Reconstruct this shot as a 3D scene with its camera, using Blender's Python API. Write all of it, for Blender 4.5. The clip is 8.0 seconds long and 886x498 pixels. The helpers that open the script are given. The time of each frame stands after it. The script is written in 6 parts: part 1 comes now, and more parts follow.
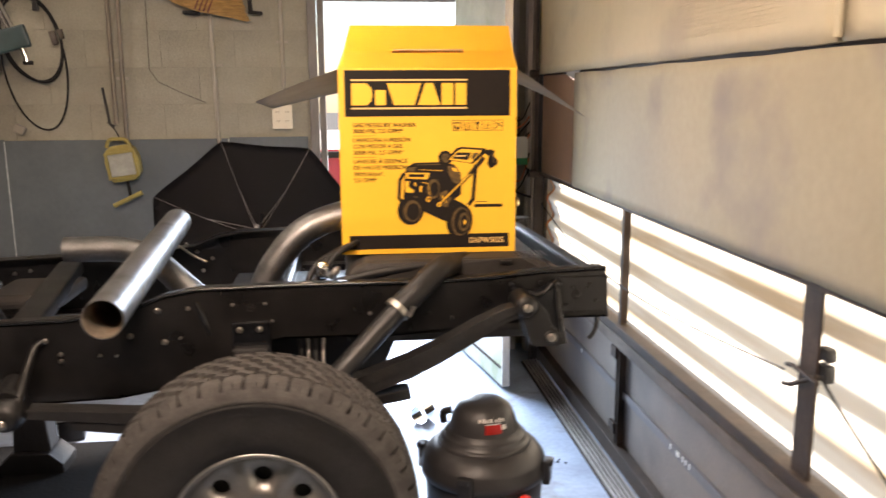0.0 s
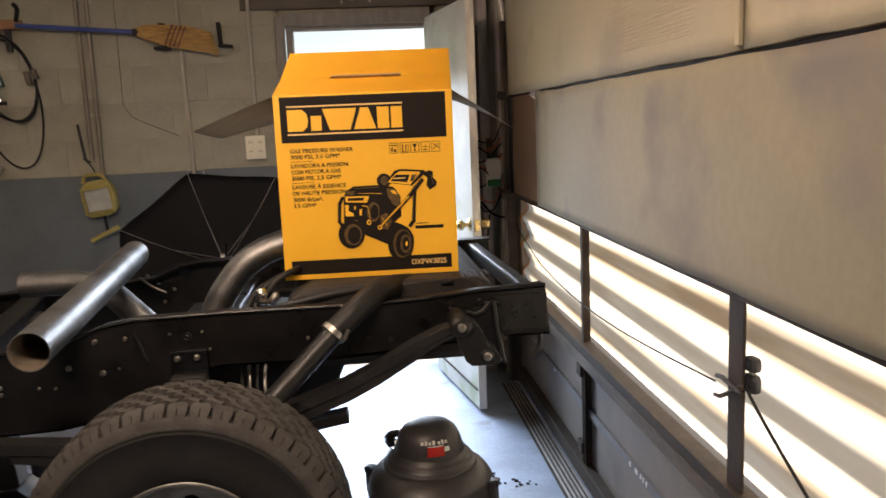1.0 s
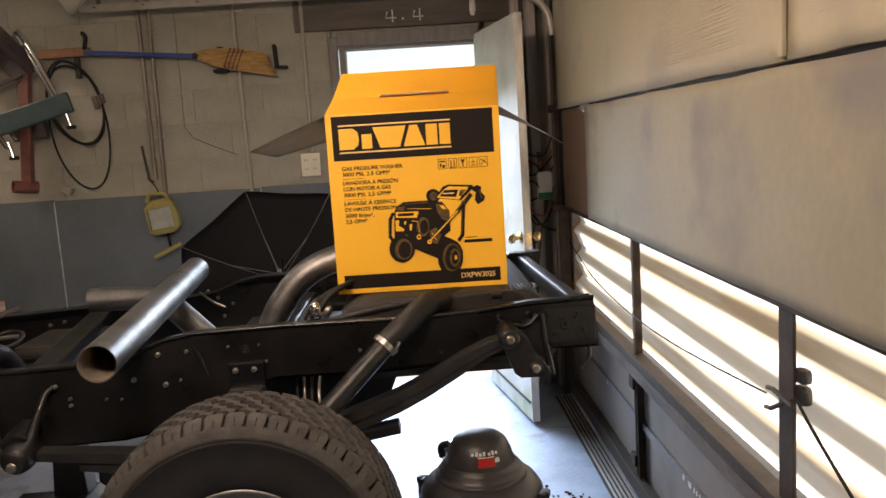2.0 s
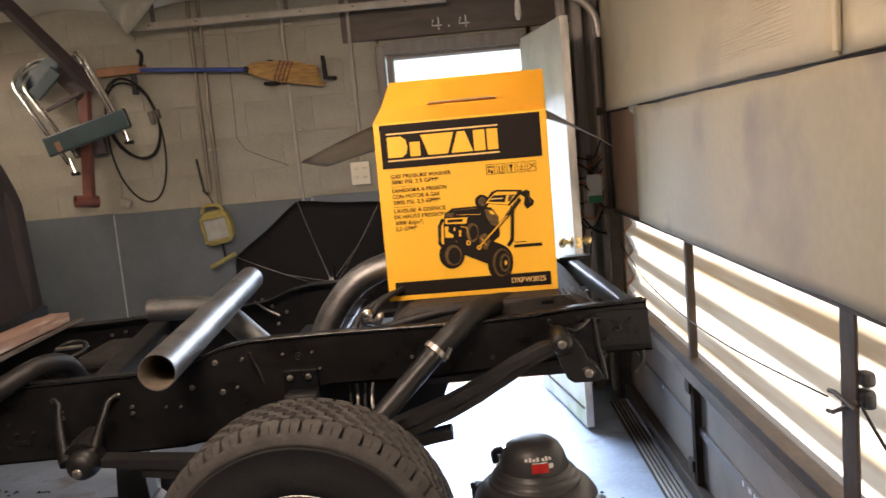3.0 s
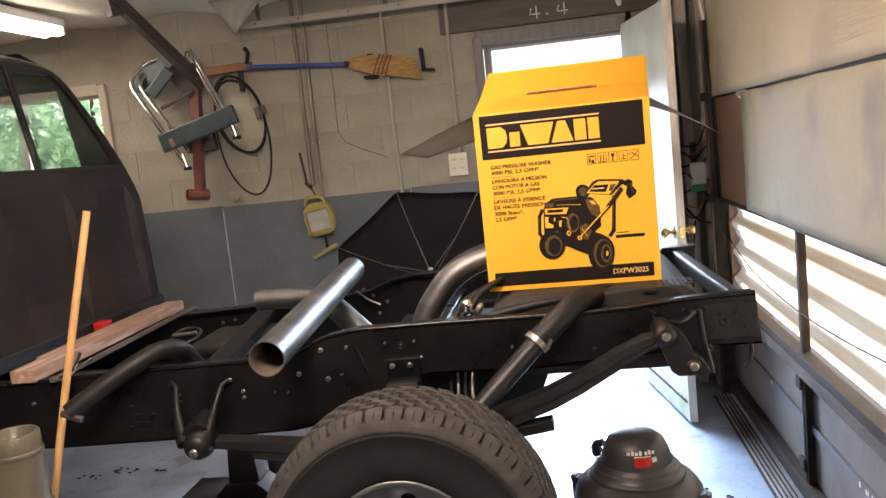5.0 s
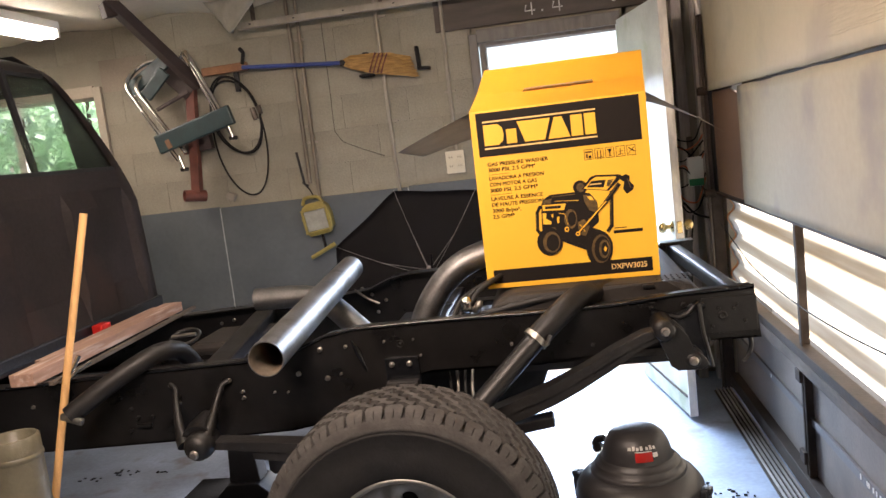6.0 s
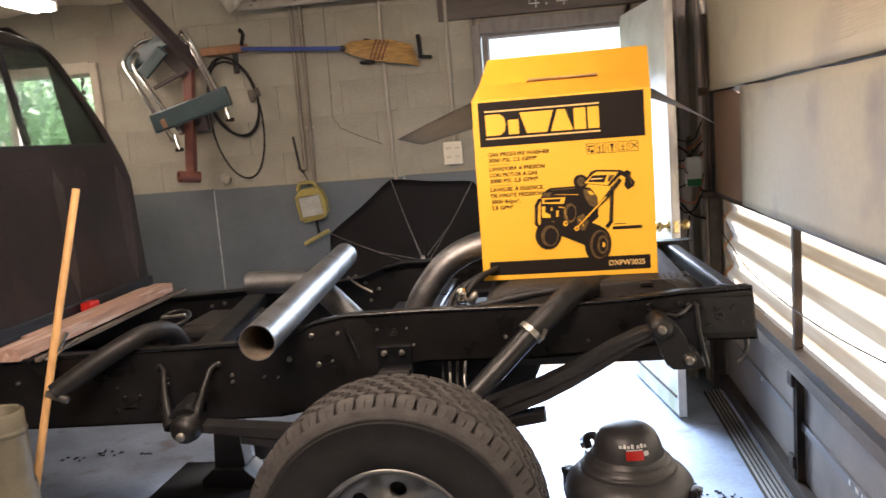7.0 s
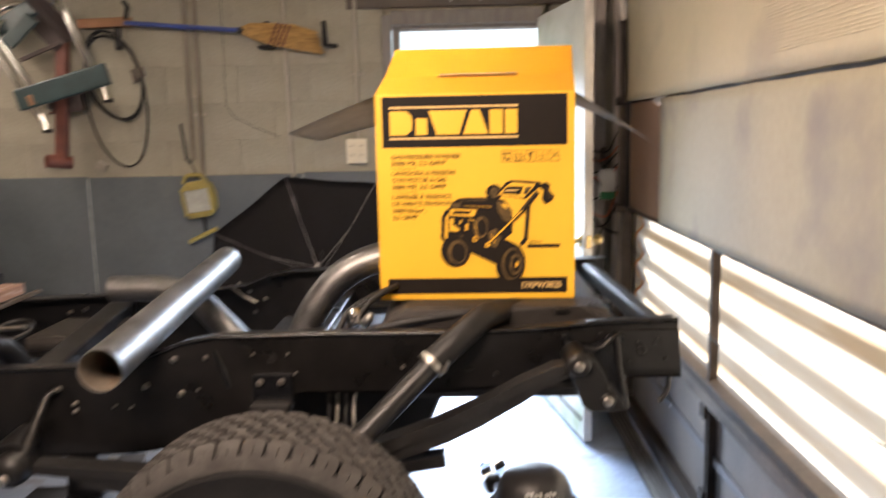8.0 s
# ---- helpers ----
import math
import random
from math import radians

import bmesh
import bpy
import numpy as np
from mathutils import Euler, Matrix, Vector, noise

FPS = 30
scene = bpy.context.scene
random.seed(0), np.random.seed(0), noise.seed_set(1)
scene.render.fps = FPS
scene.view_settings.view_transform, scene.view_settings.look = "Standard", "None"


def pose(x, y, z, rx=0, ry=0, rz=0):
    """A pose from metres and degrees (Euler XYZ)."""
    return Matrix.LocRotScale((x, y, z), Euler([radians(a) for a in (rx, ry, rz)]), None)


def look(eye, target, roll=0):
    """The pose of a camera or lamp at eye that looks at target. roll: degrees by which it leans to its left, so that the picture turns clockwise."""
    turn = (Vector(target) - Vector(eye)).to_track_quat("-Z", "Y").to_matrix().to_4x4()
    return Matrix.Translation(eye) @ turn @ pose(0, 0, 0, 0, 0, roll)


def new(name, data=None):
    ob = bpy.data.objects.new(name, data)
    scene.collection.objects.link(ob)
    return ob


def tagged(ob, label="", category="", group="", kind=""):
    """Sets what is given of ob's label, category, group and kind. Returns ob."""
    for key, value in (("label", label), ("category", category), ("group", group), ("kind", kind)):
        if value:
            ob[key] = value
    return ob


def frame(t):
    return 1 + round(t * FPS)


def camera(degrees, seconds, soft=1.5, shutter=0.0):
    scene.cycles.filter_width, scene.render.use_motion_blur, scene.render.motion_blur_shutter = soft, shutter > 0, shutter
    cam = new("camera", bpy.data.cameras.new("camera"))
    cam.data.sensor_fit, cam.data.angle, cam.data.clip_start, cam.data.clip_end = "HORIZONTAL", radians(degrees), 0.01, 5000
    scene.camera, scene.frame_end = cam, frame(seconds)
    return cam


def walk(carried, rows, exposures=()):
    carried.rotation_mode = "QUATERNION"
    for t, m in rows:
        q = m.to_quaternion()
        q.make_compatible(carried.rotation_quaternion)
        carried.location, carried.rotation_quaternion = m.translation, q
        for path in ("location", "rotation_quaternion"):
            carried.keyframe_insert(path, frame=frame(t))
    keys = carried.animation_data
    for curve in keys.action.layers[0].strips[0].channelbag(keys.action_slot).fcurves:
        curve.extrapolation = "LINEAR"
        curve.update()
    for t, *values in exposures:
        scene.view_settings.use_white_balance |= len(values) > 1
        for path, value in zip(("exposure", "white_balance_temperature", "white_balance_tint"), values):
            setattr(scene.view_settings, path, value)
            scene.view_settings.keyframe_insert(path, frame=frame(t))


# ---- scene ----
cam = camera(57.9, 8.0, shutter=0.5)
METRES, EYE, TILT, LEAN, TURN = 0.70, 1.55, 0.0, 0.0, -6.7
ROWS = [
    (0.0, 0.0, 0.0, 0.0, -0.06, -10.9, 0.32),
    (0.5, 0.3048, 0.0242, -0.026, 0.44, -9.96, -1.15),
    (1.0, 0.3293, -0.0017, -0.0251, 0.72, -9.06, 2.43),
    (1.5, 0.3543, -0.0451, -0.017, 2.97, -8.31, 3.12),
    (3.0, 0.365, -0.0661, -0.0151, 8.01, -7.23, 5.04),
    (3.5, 0.3635, -0.064, -0.0163, 10.58, -6.63, 5.06),
    (4.0, 0.3508, -0.0648, -0.0116, 11.69, -6.35, 5.12),
    (4.5, 0.3478, -0.0806, -0.011, 14.26, -7.01, 5.14),
    (6.0, 0.3477, -0.076, -0.0135, 14.58, -7.42, 6.71),
    (6.5, 0.3406, -0.0752, -0.0186, 14.16, -7.66, 6.56),
    (7.0, 0.3128, -0.0461, -0.0301, 14.25, -7.97, 4.47),
    (7.5, 0.2751, 0.0676, -0.0453, 16.71, -9.17, 2.51),
    (8.0, 0.2498, 0.3959, -0.0293, 7.87, -8.38, 1.25),
]
LATE = [(7.7, look((0.208, 0.123, 1.500), (-0.051, 2.079, 1.173), -2.5)), (7.8, look((0.218, 0.166, 1.507), (0.038, 2.130, 1.179), -1.9))]
PATH = [(t, pose(0, 0, EYE, TILT, LEAN, TURN) @ pose(METRES * x, METRES * y, METRES * z, 90 + pitch, roll, yaw)) for t, x, y, z, yaw, pitch, roll in ROWS]
walk(cam, sorted(PATH + LATE, key=lambda r: r[0]),
     exposures=[(t, e, warm, 17) for t, e, warm in ((0.0, 1.68, 7000), (0.5, 1.03, 7150), (1.0, 0.86, 7150), (1.5, 0.86, 7100), (3.0, 1.23, 6850), (4.5, 1.50, 6600), (7.0, 1.57, 6600), (7.5, 1.63, 6500), (8.0, 1.65, 6800))])


# ---- world, sun, lamps ----
world = bpy.data.worlds.new("world")
scene.world = world
world.use_nodes = True
_n = world.node_tree.nodes
_sky = _n.new("ShaderNodeTexSky")
_sky.sky_type, _sky.sun_disc = "NISHITA", False
_sky.sun_elevation, _sky.sun_rotation = radians(41), radians(48.6)
_n["Background"].inputs["Strength"].default_value = 0.09
world.node_tree.links.new(_sky.outputs[0], _n["Background"].inputs["Color"])
_sun = new("sun", bpy.data.lights.new("sun", "SUN"))
_sun.data.energy, _sun.data.angle, _sun.data.color = 5.0, radians(4), (1.0, 0.96, 0.9)
_sun.matrix_world = look((8.5, 7.5, 9.8), (0, 0, 0))


def area_lamp(name, m, sx, sy, watts, color, spread=180):
    lamp = bpy.data.lights.new(name, "AREA")
    lamp.shape, lamp.size, lamp.size_y, lamp.energy, lamp.color = "RECTANGLE", sx, sy, watts, color
    lamp.spread = radians(spread)
    ob = new(name, lamp)
    ob.matrix_world = m
    return ob


# added lamp in the open doorway, boosts the sky's light on the floor
area_lamp("doorway_daylight_boost", look((0.255, 4.93, 1.08), (0.255, 2.55, -0.55)), 0.76, 1.68, 26, (0.64, 0.81, 1.0), 98)
# tubes of the shop lights
TUBE = (1.0, 0.80, 0.65)
SHOP_LIGHTS = [(-2.56, 3.66, 2.43, 0), (-0.50, 0.62, 2.43, 90), (-0.40, 2.45, 2.43, 90)]
area_lamp("tube_light", look((-2.56, 3.66, 2.33), (-2.56, 3.66, 0)), 0.16, 1.15, 3.5, TUBE)
area_lamp("tube_light", look((-0.50, 0.70, 2.36), (-0.25, 2.90, 0.75)), 1.15, 0.16, 19, TUBE)
area_lamp("tube_light", look((-0.40, 2.45, 2.33), (-0.40, 2.46, 0)), 1.15, 0.16, 2.4, TUBE)

# ---- materials ----


def material(name, color, rough=0.6, metal=0.0, vary=0.15, scale=6.0, fine=70.0, bump=0.15, stain=None, stain_at=0.6,
             stain_scale=2.0, random_by="", stretch=(1, 1, 1), coat=0.0, spec=0.5):
    """A surface with variation at two scales, optional stains, and fine relief."""
    m = bpy.data.materials.new(name)
    m.use_nodes = True
    nt = m.node_tree
    bsdf = nt.nodes["Principled BSDF"]
    link = nt.links.new
    co = nt.nodes.new("ShaderNodeTexCoord")
    mp = nt.nodes.new("ShaderNodeMapping")
    mp.inputs["Scale"].default_value = stretch
    link(co.outputs["Object"], mp.inputs["Vector"])

    def noise_tex(sc, detail=4.0):
        n = nt.nodes.new("ShaderNodeTexNoise")
        n.inputs["Scale"].default_value, n.inputs["Detail"].default_value = sc, detail
        link(mp.outputs[0], n.inputs["Vector"])
        return n.outputs[0]

    def ramp(fac, a, b, lo=0.3, hi=0.7):
        r = nt.nodes.new("ShaderNodeValToRGB")
        r.color_ramp.elements[0].position, r.color_ramp.elements[1].position = lo, hi
        r.color_ramp.elements[0].color, r.color_ramp.elements[1].color = (*a, 1), (*b, 1)
        link(fac, r.inputs[0])
        return r.outputs[0]

    def mix(kind, fac, a, b):
        x = nt.nodes.new("ShaderNodeMix")
        x.data_type, x.blend_type = "RGBA", kind
        if isinstance(fac, float):
            x.inputs[0].default_value = fac
        else:
            link(fac, x.inputs[0])
        for sock, v in ((x.inputs[6], a), (x.inputs[7], b)):
            if isinstance(v, tuple):
                sock.default_value = (*v, 1)
            else:
                link(v, sock)
        return x.outputs[2]

    big, small = noise_tex(scale), noise_tex(fine, 3.0)
    lo, hi = tuple(c * (1 - vary) for c in color), tuple(min(1, c * (1 + vary)) for c in color)
    col = ramp(big, lo, hi)
    col = mix("MULTIPLY", 0.6, col, ramp(small, (1 - vary,) * 3, (1.0, 1.0, 1.0)))
    if stain:
        st = ramp(noise_tex(stain_scale, 6.0), (0, 0, 0), (1, 1, 1), stain_at, stain_at + 0.14)
        col = mix("MIX", st, col, stain)
    if random_by:
        src = nt.nodes.new("ShaderNodeObjectInfo").outputs["Random"] if random_by == "object" else nt.nodes.new("ShaderNodeNewGeometry").outputs["Random Per Island"]
        col = mix("MULTIPLY", 0.8, col, ramp(src, (0.92, 0.92, 0.925), (1.0, 1.0, 0.99), 0.0, 1.0))
    link(col, bsdf.inputs["Base Color"])
    rr = nt.nodes.new("ShaderNodeMapRange")
    rr.inputs["To Min"].default_value, rr.inputs["To Max"].default_value = max(0.02, rough - 0.1), min(1, rough + 0.1)
    link(big, rr.inputs[0])
    link(rr.outputs[0], bsdf.inputs["Roughness"])
    bsdf.inputs["Metallic"].default_value = metal
    bsdf.inputs["Coat Weight"].default_value = coat
    bsdf.inputs["Specular IOR Level"].default_value = spec
    if bump:
        b = nt.nodes.new("ShaderNodeBump")
        b.inputs["Strength"].default_value, b.inputs["Distance"].default_value = bump, 0.01
        link(small, b.inputs["Height"])
        link(b.outputs[0], bsdf.inputs["Normal"])
    return m


def glow(name, color, strength):
    m = bpy.data.materials.new(name)
    m.use_nodes = True
    b = m.node_tree.nodes["Principled BSDF"]
    b.inputs["Base Color"].default_value = (0.8, 0.8, 0.8, 1)
    b.inputs["Emission Color"].default_value, b.inputs["Emission Strength"].default_value = (*color, 1), strength
    return m


def glass(name, color=(1, 1, 1), rough=0.02):
    m = bpy.data.materials.new(name)
    m.use_nodes = True
    b = m.node_tree.nodes["Principled BSDF"]
    b.inputs["Base Color"].default_value, b.inputs["Roughness"].default_value = (*color, 1), rough
    b.inputs["Transmission Weight"].default_value, b.inputs["IOR"].default_value = 1.0, 1.05
    return m


def hazed_glass():
    """Tinted pane; a pale diffuse layer paints haze and reflections onto it."""
    m = glass("hazed tinted glass", (0.96, 1.0, 0.97))
    m.node_tree.nodes["Principled BSDF"].inputs["IOR"].default_value = 1.005
    nt = m.node_tree
    di, mx, n = nt.nodes.new("ShaderNodeBsdfDiffuse"), nt.nodes.new("ShaderNodeMixShader"), nt.nodes.new("ShaderNodeTexNoise")
    n.inputs["Scale"].default_value = 5.0
    r = nt.nodes.new("ShaderNodeMapRange")
    r.inputs["To Min"].default_value, r.inputs["To Max"].default_value = 0.01, 0.05
    di.inputs[0].default_value = (0.34, 0.42, 0.36, 1)
    nt.links.new(n.outputs[0], r.inputs[0])
    nt.links.new(r.outputs[0], mx.inputs[0])
    nt.links.new(nt.nodes["Principled BSDF"].outputs[0], mx.inputs[1])
    nt.links.new(di.outputs[0], mx.inputs[2])
    nt.links.new(mx.outputs[0], nt.nodes["Material Output"].inputs[0])
    return m


def fibreglass():
    """Translucent corrugated sheet with dirt settled in its grooves."""
    m = bpy.data.materials.new("corrugated fibreglass")
    m.use_nodes = True
    nt = m.node_tree
    nt.nodes.clear()
    link = nt.links.new
    out = nt.nodes.new("ShaderNodeOutputMaterial")
    tr, di, add = nt.nodes.new("ShaderNodeBsdfTranslucent"), nt.nodes.new("ShaderNodeBsdfDiffuse"), nt.nodes.new("ShaderNodeMixShader")
    co, mp, n = nt.nodes.new("ShaderNodeTexCoord"), nt.nodes.new("ShaderNodeMapping"), nt.nodes.new("ShaderNodeTexNoise")
    mp.inputs["Scale"].default_value = (1, 0.35, 9)
    n.inputs["Scale"].default_value, n.inputs["Detail"].default_value = 2.2, 5
    link(co.outputs["Object"], mp.inputs[0])
    link(mp.outputs[0], n.inputs["Vector"])
    r = nt.nodes.new("ShaderNodeValToRGB")
    r.color_ramp.elements[0].position, r.color_ramp.elements[1].position = 0.32, 0.55
    r.color_ramp.elements[0].color, r.color_ramp.elements[1].color = (0.70, 0.55, 0.37, 1), (0.98, 0.92, 0.78, 1)
    link(n.outputs[0], r.inputs[0])
    link(r.outputs[0], tr.inputs[0])
    di.inputs[0].default_value = (0.3, 0.25, 0.18, 1)
    add.inputs[0].default_value = 0.12
    link(tr.outputs[0], add.inputs[1])
    link(di.outputs[0], add.inputs[2])
    link(add.outputs[0], out.inputs[0])
    return m


def shine_through(m, color, share):
    """Lets light through a thin sheet of the given material."""
    nt = m.node_tree
    tr, mx = nt.nodes.new("ShaderNodeBsdfTranslucent"), nt.nodes.new("ShaderNodeMixShader")
    tr.inputs[0].default_value = (*color, 1)
    mx.inputs[0].default_value = share
    nt.links.new(nt.nodes["Principled BSDF"].outputs[0], mx.inputs[1])
    nt.links.new(tr.outputs[0], mx.inputs[2])
    nt.links.new(mx.outputs[0], nt.nodes["Material Output"].inputs[0])
    return m


M = dict(
    concrete=material("stained concrete", (0.29, 0.355, 0.47), 0.5, vary=0.26, scale=3.2, fine=45, bump=0.14, stain=(0.17, 0.165, 0.165), stain_at=0.58, stain_scale=4.5),
    greyblock=material("bare grey block", (0.27, 0.23, 0.185), 0.9, vary=0.12, scale=5, fine=90, bump=0.35),
    # black of the mat sheet, which also stands for shade on the floor
    mat=material("black mat, shade and crumbs", (0.010, 0.010, 0.011), 0.9, vary=0.3, scale=5, bump=0.2, spec=0.15),
    block=material("painted block", (0.295, 0.272, 0.215), 0.85, vary=0.20, scale=2.6, fine=90, bump=0.35, stain=(0.235, 0.208, 0.163), stain_at=0.54, stain_scale=1.7, random_by="object"),
    mortar=material("mortar", (0.272, 0.25, 0.198), 0.9, vary=0.12, scale=5, fine=90, bump=0.3),
    plainwall=material("plain wall", (0.42, 0.37, 0.3), 0.9, vary=0.15, scale=1.5),
    wainscot=material("blue-grey sheet", (0.088, 0.102, 0.110), 0.62, vary=0.16, scale=2.5, fine=40, bump=0.06, stain=(0.072, 0.086, 0.098), stain_at=0.56, stain_scale=1.6),
    seam=material("worn seam", (0.36, 0.38, 0.38), 0.7, vary=0.3, scale=20),
    beam=material("dark beam", (0.085, 0.068, 0.055), 0.75, vary=0.25, scale=4, stretch=(1, 6, 6)),
    chalk=material("chalk", (0.6, 0.58, 0.54), 0.9, vary=0.3, scale=40),
    ceil=material("ceiling sheeting", (0.66, 0.6, 0.47), 0.6, vary=0.12, scale=3, fine=30, bump=0.3),
    jamb=material("grey jamb paint", (0.15, 0.135, 0.12), 0.6, vary=0.2, scale=8, stretch=(4, 4, 1)),
    doorpaint=material("old white door paint", (0.56, 0.57, 0.53), 0.5, vary=0.16, scale=4, stain=(0.34, 0.38, 0.24), stain_at=0.53, stain_scale=3.5, bump=0.05),
    dooredge=material("weathered door edge", (0.66, 0.63, 0.58), 0.7, vary=0.25, scale=12, stretch=(1, 1, 0.3)),
    brass=material("aged brass", (0.55, 0.40, 0.18), 0.28, 1.0, vary=0.2, scale=30, bump=0),
    steel=material("bare steel tube", (0.25, 0.247, 0.245), 0.46, 1.0, vary=0.3, scale=9, fine=120, bump=0.05, stain=(0.12, 0.11, 0.105), stain_at=0.56, stain_scale=7),
    chrome=material("chrome", (0.75, 0.73, 0.7), 0.12, 1.0, vary=0.08, scale=20, bump=0),
    bolt=material("zinc bolt", (0.36, 0.34, 0.31), 0.4, 1.0, vary=0.2, scale=60, bump=0),
    chassis=material("black chassis paint", (0.0090, 0.0084, 0.0084), 0.30, vary=0.4, scale=7, fine=28, bump=0.08, spec=0.34),
    glossblack=material("glossy black edge", (0.006, 0.0065, 0.008), 0.24, vary=0.3, scale=9, fine=45, bump=0.10),
    closure=shine_through(material("orange closure strip", (0.38, 0.13, 0.04), 0.7, vary=0.25, scale=12), (0.95, 0.50, 0.22), 0.7),
    satin=material("satin black steel", (0.0095, 0.009, 0.009), 0.40, spec=0.38, vary=0.3, scale=10, fine=90, bump=0.12),
    tank=material("dusty black tank", (0.034, 0.030, 0.027), 0.55, spec=0.25, vary=0.3, scale=6, fine=60, bump=0.1),
    rusty=material("dull greasy steel", (0.015, 0.0142, 0.014), 0.42, spec=0.40, vary=0.35, scale=14, bump=0.15, stain=(0.015, 0.013, 0.012), stain_at=0.62, stain_scale=9),
    rubber=material("tyre rubber", (0.023, 0.0222, 0.022), 0.75, vary=0.2, scale=14, fine=120, bump=0.12, spec=0.15, stain=(0.020, 0.019, 0.018), stain_at=0.55, stain_scale=7),
    tread=material("tyre tread", (0.062, 0.0585, 0.056), 0.9, spec=0.2, vary=0.25, scale=20, fine=120, bump=0.2, random_by="island"),
    groove=material("tyre groove", (0.018, 0.016, 0.014), 0.9, vary=0.2, scale=20),
    alloy=material("brushed alloy", (0.26, 0.25, 0.235), 0.42, 0.9, vary=0.14, scale=14, fine=160, bump=0.05),
    dark=material("dark hole", (0.006, 0.006, 0.006), 0.9, vary=0.1),
    hose=material("black rubber hose", (0.012, 0.0112, 0.011), 0.5, spec=0.33, vary=0.25, scale=20, bump=0.1),
    cab=material("dark primer", (0.058, 0.049, 0.050), 0.62, vary=0.3, scale=3, fine=60, bump=0.06, spec=0.3, stain=(0.078, 0.050, 0.045), stain_at=0.54, stain_scale=2.2),
    cabtrim=material("black cab trim", (0.010, 0.010, 0.012), 0.5, vary=0.2),
    headliner=material("cab lining", (0.05, 0.05, 0.045), 0.9, vary=0.2),
    yellow=material("yellow carton", (0.94, 0.505, 0.032), 0.5, vary=0.035, scale=3, fine=50, bump=0.03),
    cartonedge=material("corrugated board", (0.42, 0.28, 0.15), 0.9, vary=0.2, scale=40),
    cartonin=material("grey board back", (0.33, 0.30, 0.255), 0.85, vary=0.14, scale=6, bump=0.05, spec=0.08),
    ink=material("brown-black ink", (0.012, 0.008, 0.006), 0.6, vary=0.12, scale=30, bump=0, spec=0.2),
    inkgrey=material("half-tone ink", (0.11, 0.062, 0.012), 0.5, vary=0.6, scale=90, bump=0),
    inkpale=material("pale ink", (0.85, 0.55, 0.20), 0.5, vary=0.05, bump=0),
    foam=material("beige insulation board", (0.455, 0.402, 0.285), 0.75, vary=0.07, scale=1.6, fine=35, bump=0.08, stain=(0.36, 0.31, 0.235), stain_at=0.56, stain_scale=1.8),
    foamdirty=material("dingy insulation board", (0.335, 0.296, 0.210), 0.75, vary=0.13, scale=1.3, fine=35, bump=0.08, stain=(0.215, 0.188, 0.168), stain_at=0.52, stain_scale=2.1),
    post=material("grey weathered timber", (0.42, 0.37, 0.335), 0.8, vary=0.28, scale=7, stretch=(6, 6, 0.5)),
    threshold=material("worn aluminium", (0.42, 0.40, 0.38), 0.45, 0.7, vary=0.3, scale=9, stretch=(1, 0.3, 1), bump=0.05),
    pipebrown=material("tarnished conduit", (0.185, 0.155, 0.12), 0.5, 0.3, vary=0.3, scale=6, stretch=(3, 3, 0.6), bump=0.05),
    bore=material("rusted pipe bore", (0.20, 0.165, 0.125), 0.75, 0.2, vary=0.3, scale=18, stain=(0.15, 0.09, 0.05), stain_at=0.55, stain_scale=10),
    conduitpale=material("pale scuffed conduit", (0.50, 0.46, 0.41), 0.45, 0.4, vary=0.2, scale=14, bump=0.05),
    brownpanel=material("brown hardboard", (0.20, 0.125, 0.085), 0.6, vary=0.15, scale=4),
    ribbon=fibreglass(),
    galv=material("dull galvanised steel", (0.12, 0.098, 0.08), 0.65, 0.0, vary=0.4, scale=12, fine=80, bump=0.1, stretch=(1, 0.3, 1), spec=0.25),
    gdsteel=material("dark door frame steel", (0.046, 0.034, 0.027), 0.65, 0.0, vary=0.35, scale=12, bump=0.1, spec=0.2),
    gdpanel=material("grey-brown door panel", (0.175, 0.148, 0.126), 0.6, vary=0.2, scale=4, stain=(0.12, 0.10, 0.088), stain_at=0.55, stain_scale=2.5),
    tape=material("grey tape strip", (0.12, 0.112, 0.115), 0.5, vary=0.2),
    white=material("white paint", (0.72, 0.71, 0.68), 0.5, vary=0.06),
    ivory=material("ivory plastic", (0.62, 0.56, 0.43), 0.4, vary=0.08, bump=0),
    conduit=material("painted conduit", (0.30, 0.265, 0.215), 0.5, vary=0.15, scale=10, stretch=(1, 1, 0.2)),
    umbrella=material("black umbrella cloth", (0.0065, 0.0058, 0.0085), 0.7, vary=0.25, scale=6, fine=200, bump=0.05, spec=0.25),
    rib=material("umbrella rib steel", (0.20, 0.195, 0.20), 0.35, 0.8, vary=0.1, bump=0),
    lampyellow=material("faded yellow plastic", (0.27, 0.215, 0.055), 0.5, vary=0.15, scale=20),
    lampglass=material("dusty lamp glass", (0.34, 0.34, 0.31), 0.15, vary=0.15, scale=20, bump=0),
    bluehandle=material("blue handle paint", (0.035, 0.06, 0.22), 0.4, vary=0.15),
    straw=material("broom corn", (0.46, 0.27, 0.09), 0.85, vary=0.35, scale=12, fine=140, bump=0.6, stretch=(1, 8, 8)),
    stitch=material("red-brown stitching", (0.16, 0.05, 0.04), 0.8),
    wood=material("raw pine", (0.72, 0.42, 0.17), 0.65, vary=0.18, scale=9, stretch=(6, 6, 0.6)),
    plank=material("weathered plank", (0.40, 0.25, 0.19), 0.8, vary=0.2, scale=8, stretch=(6, 0.6, 6), stain=(0.55, 0.43, 0.37), stain_at=0.52, stain_scale=6),
    brownwood=material("brown wooden hook", (0.24, 0.115, 0.055), 0.7, vary=0.25, scale=10),
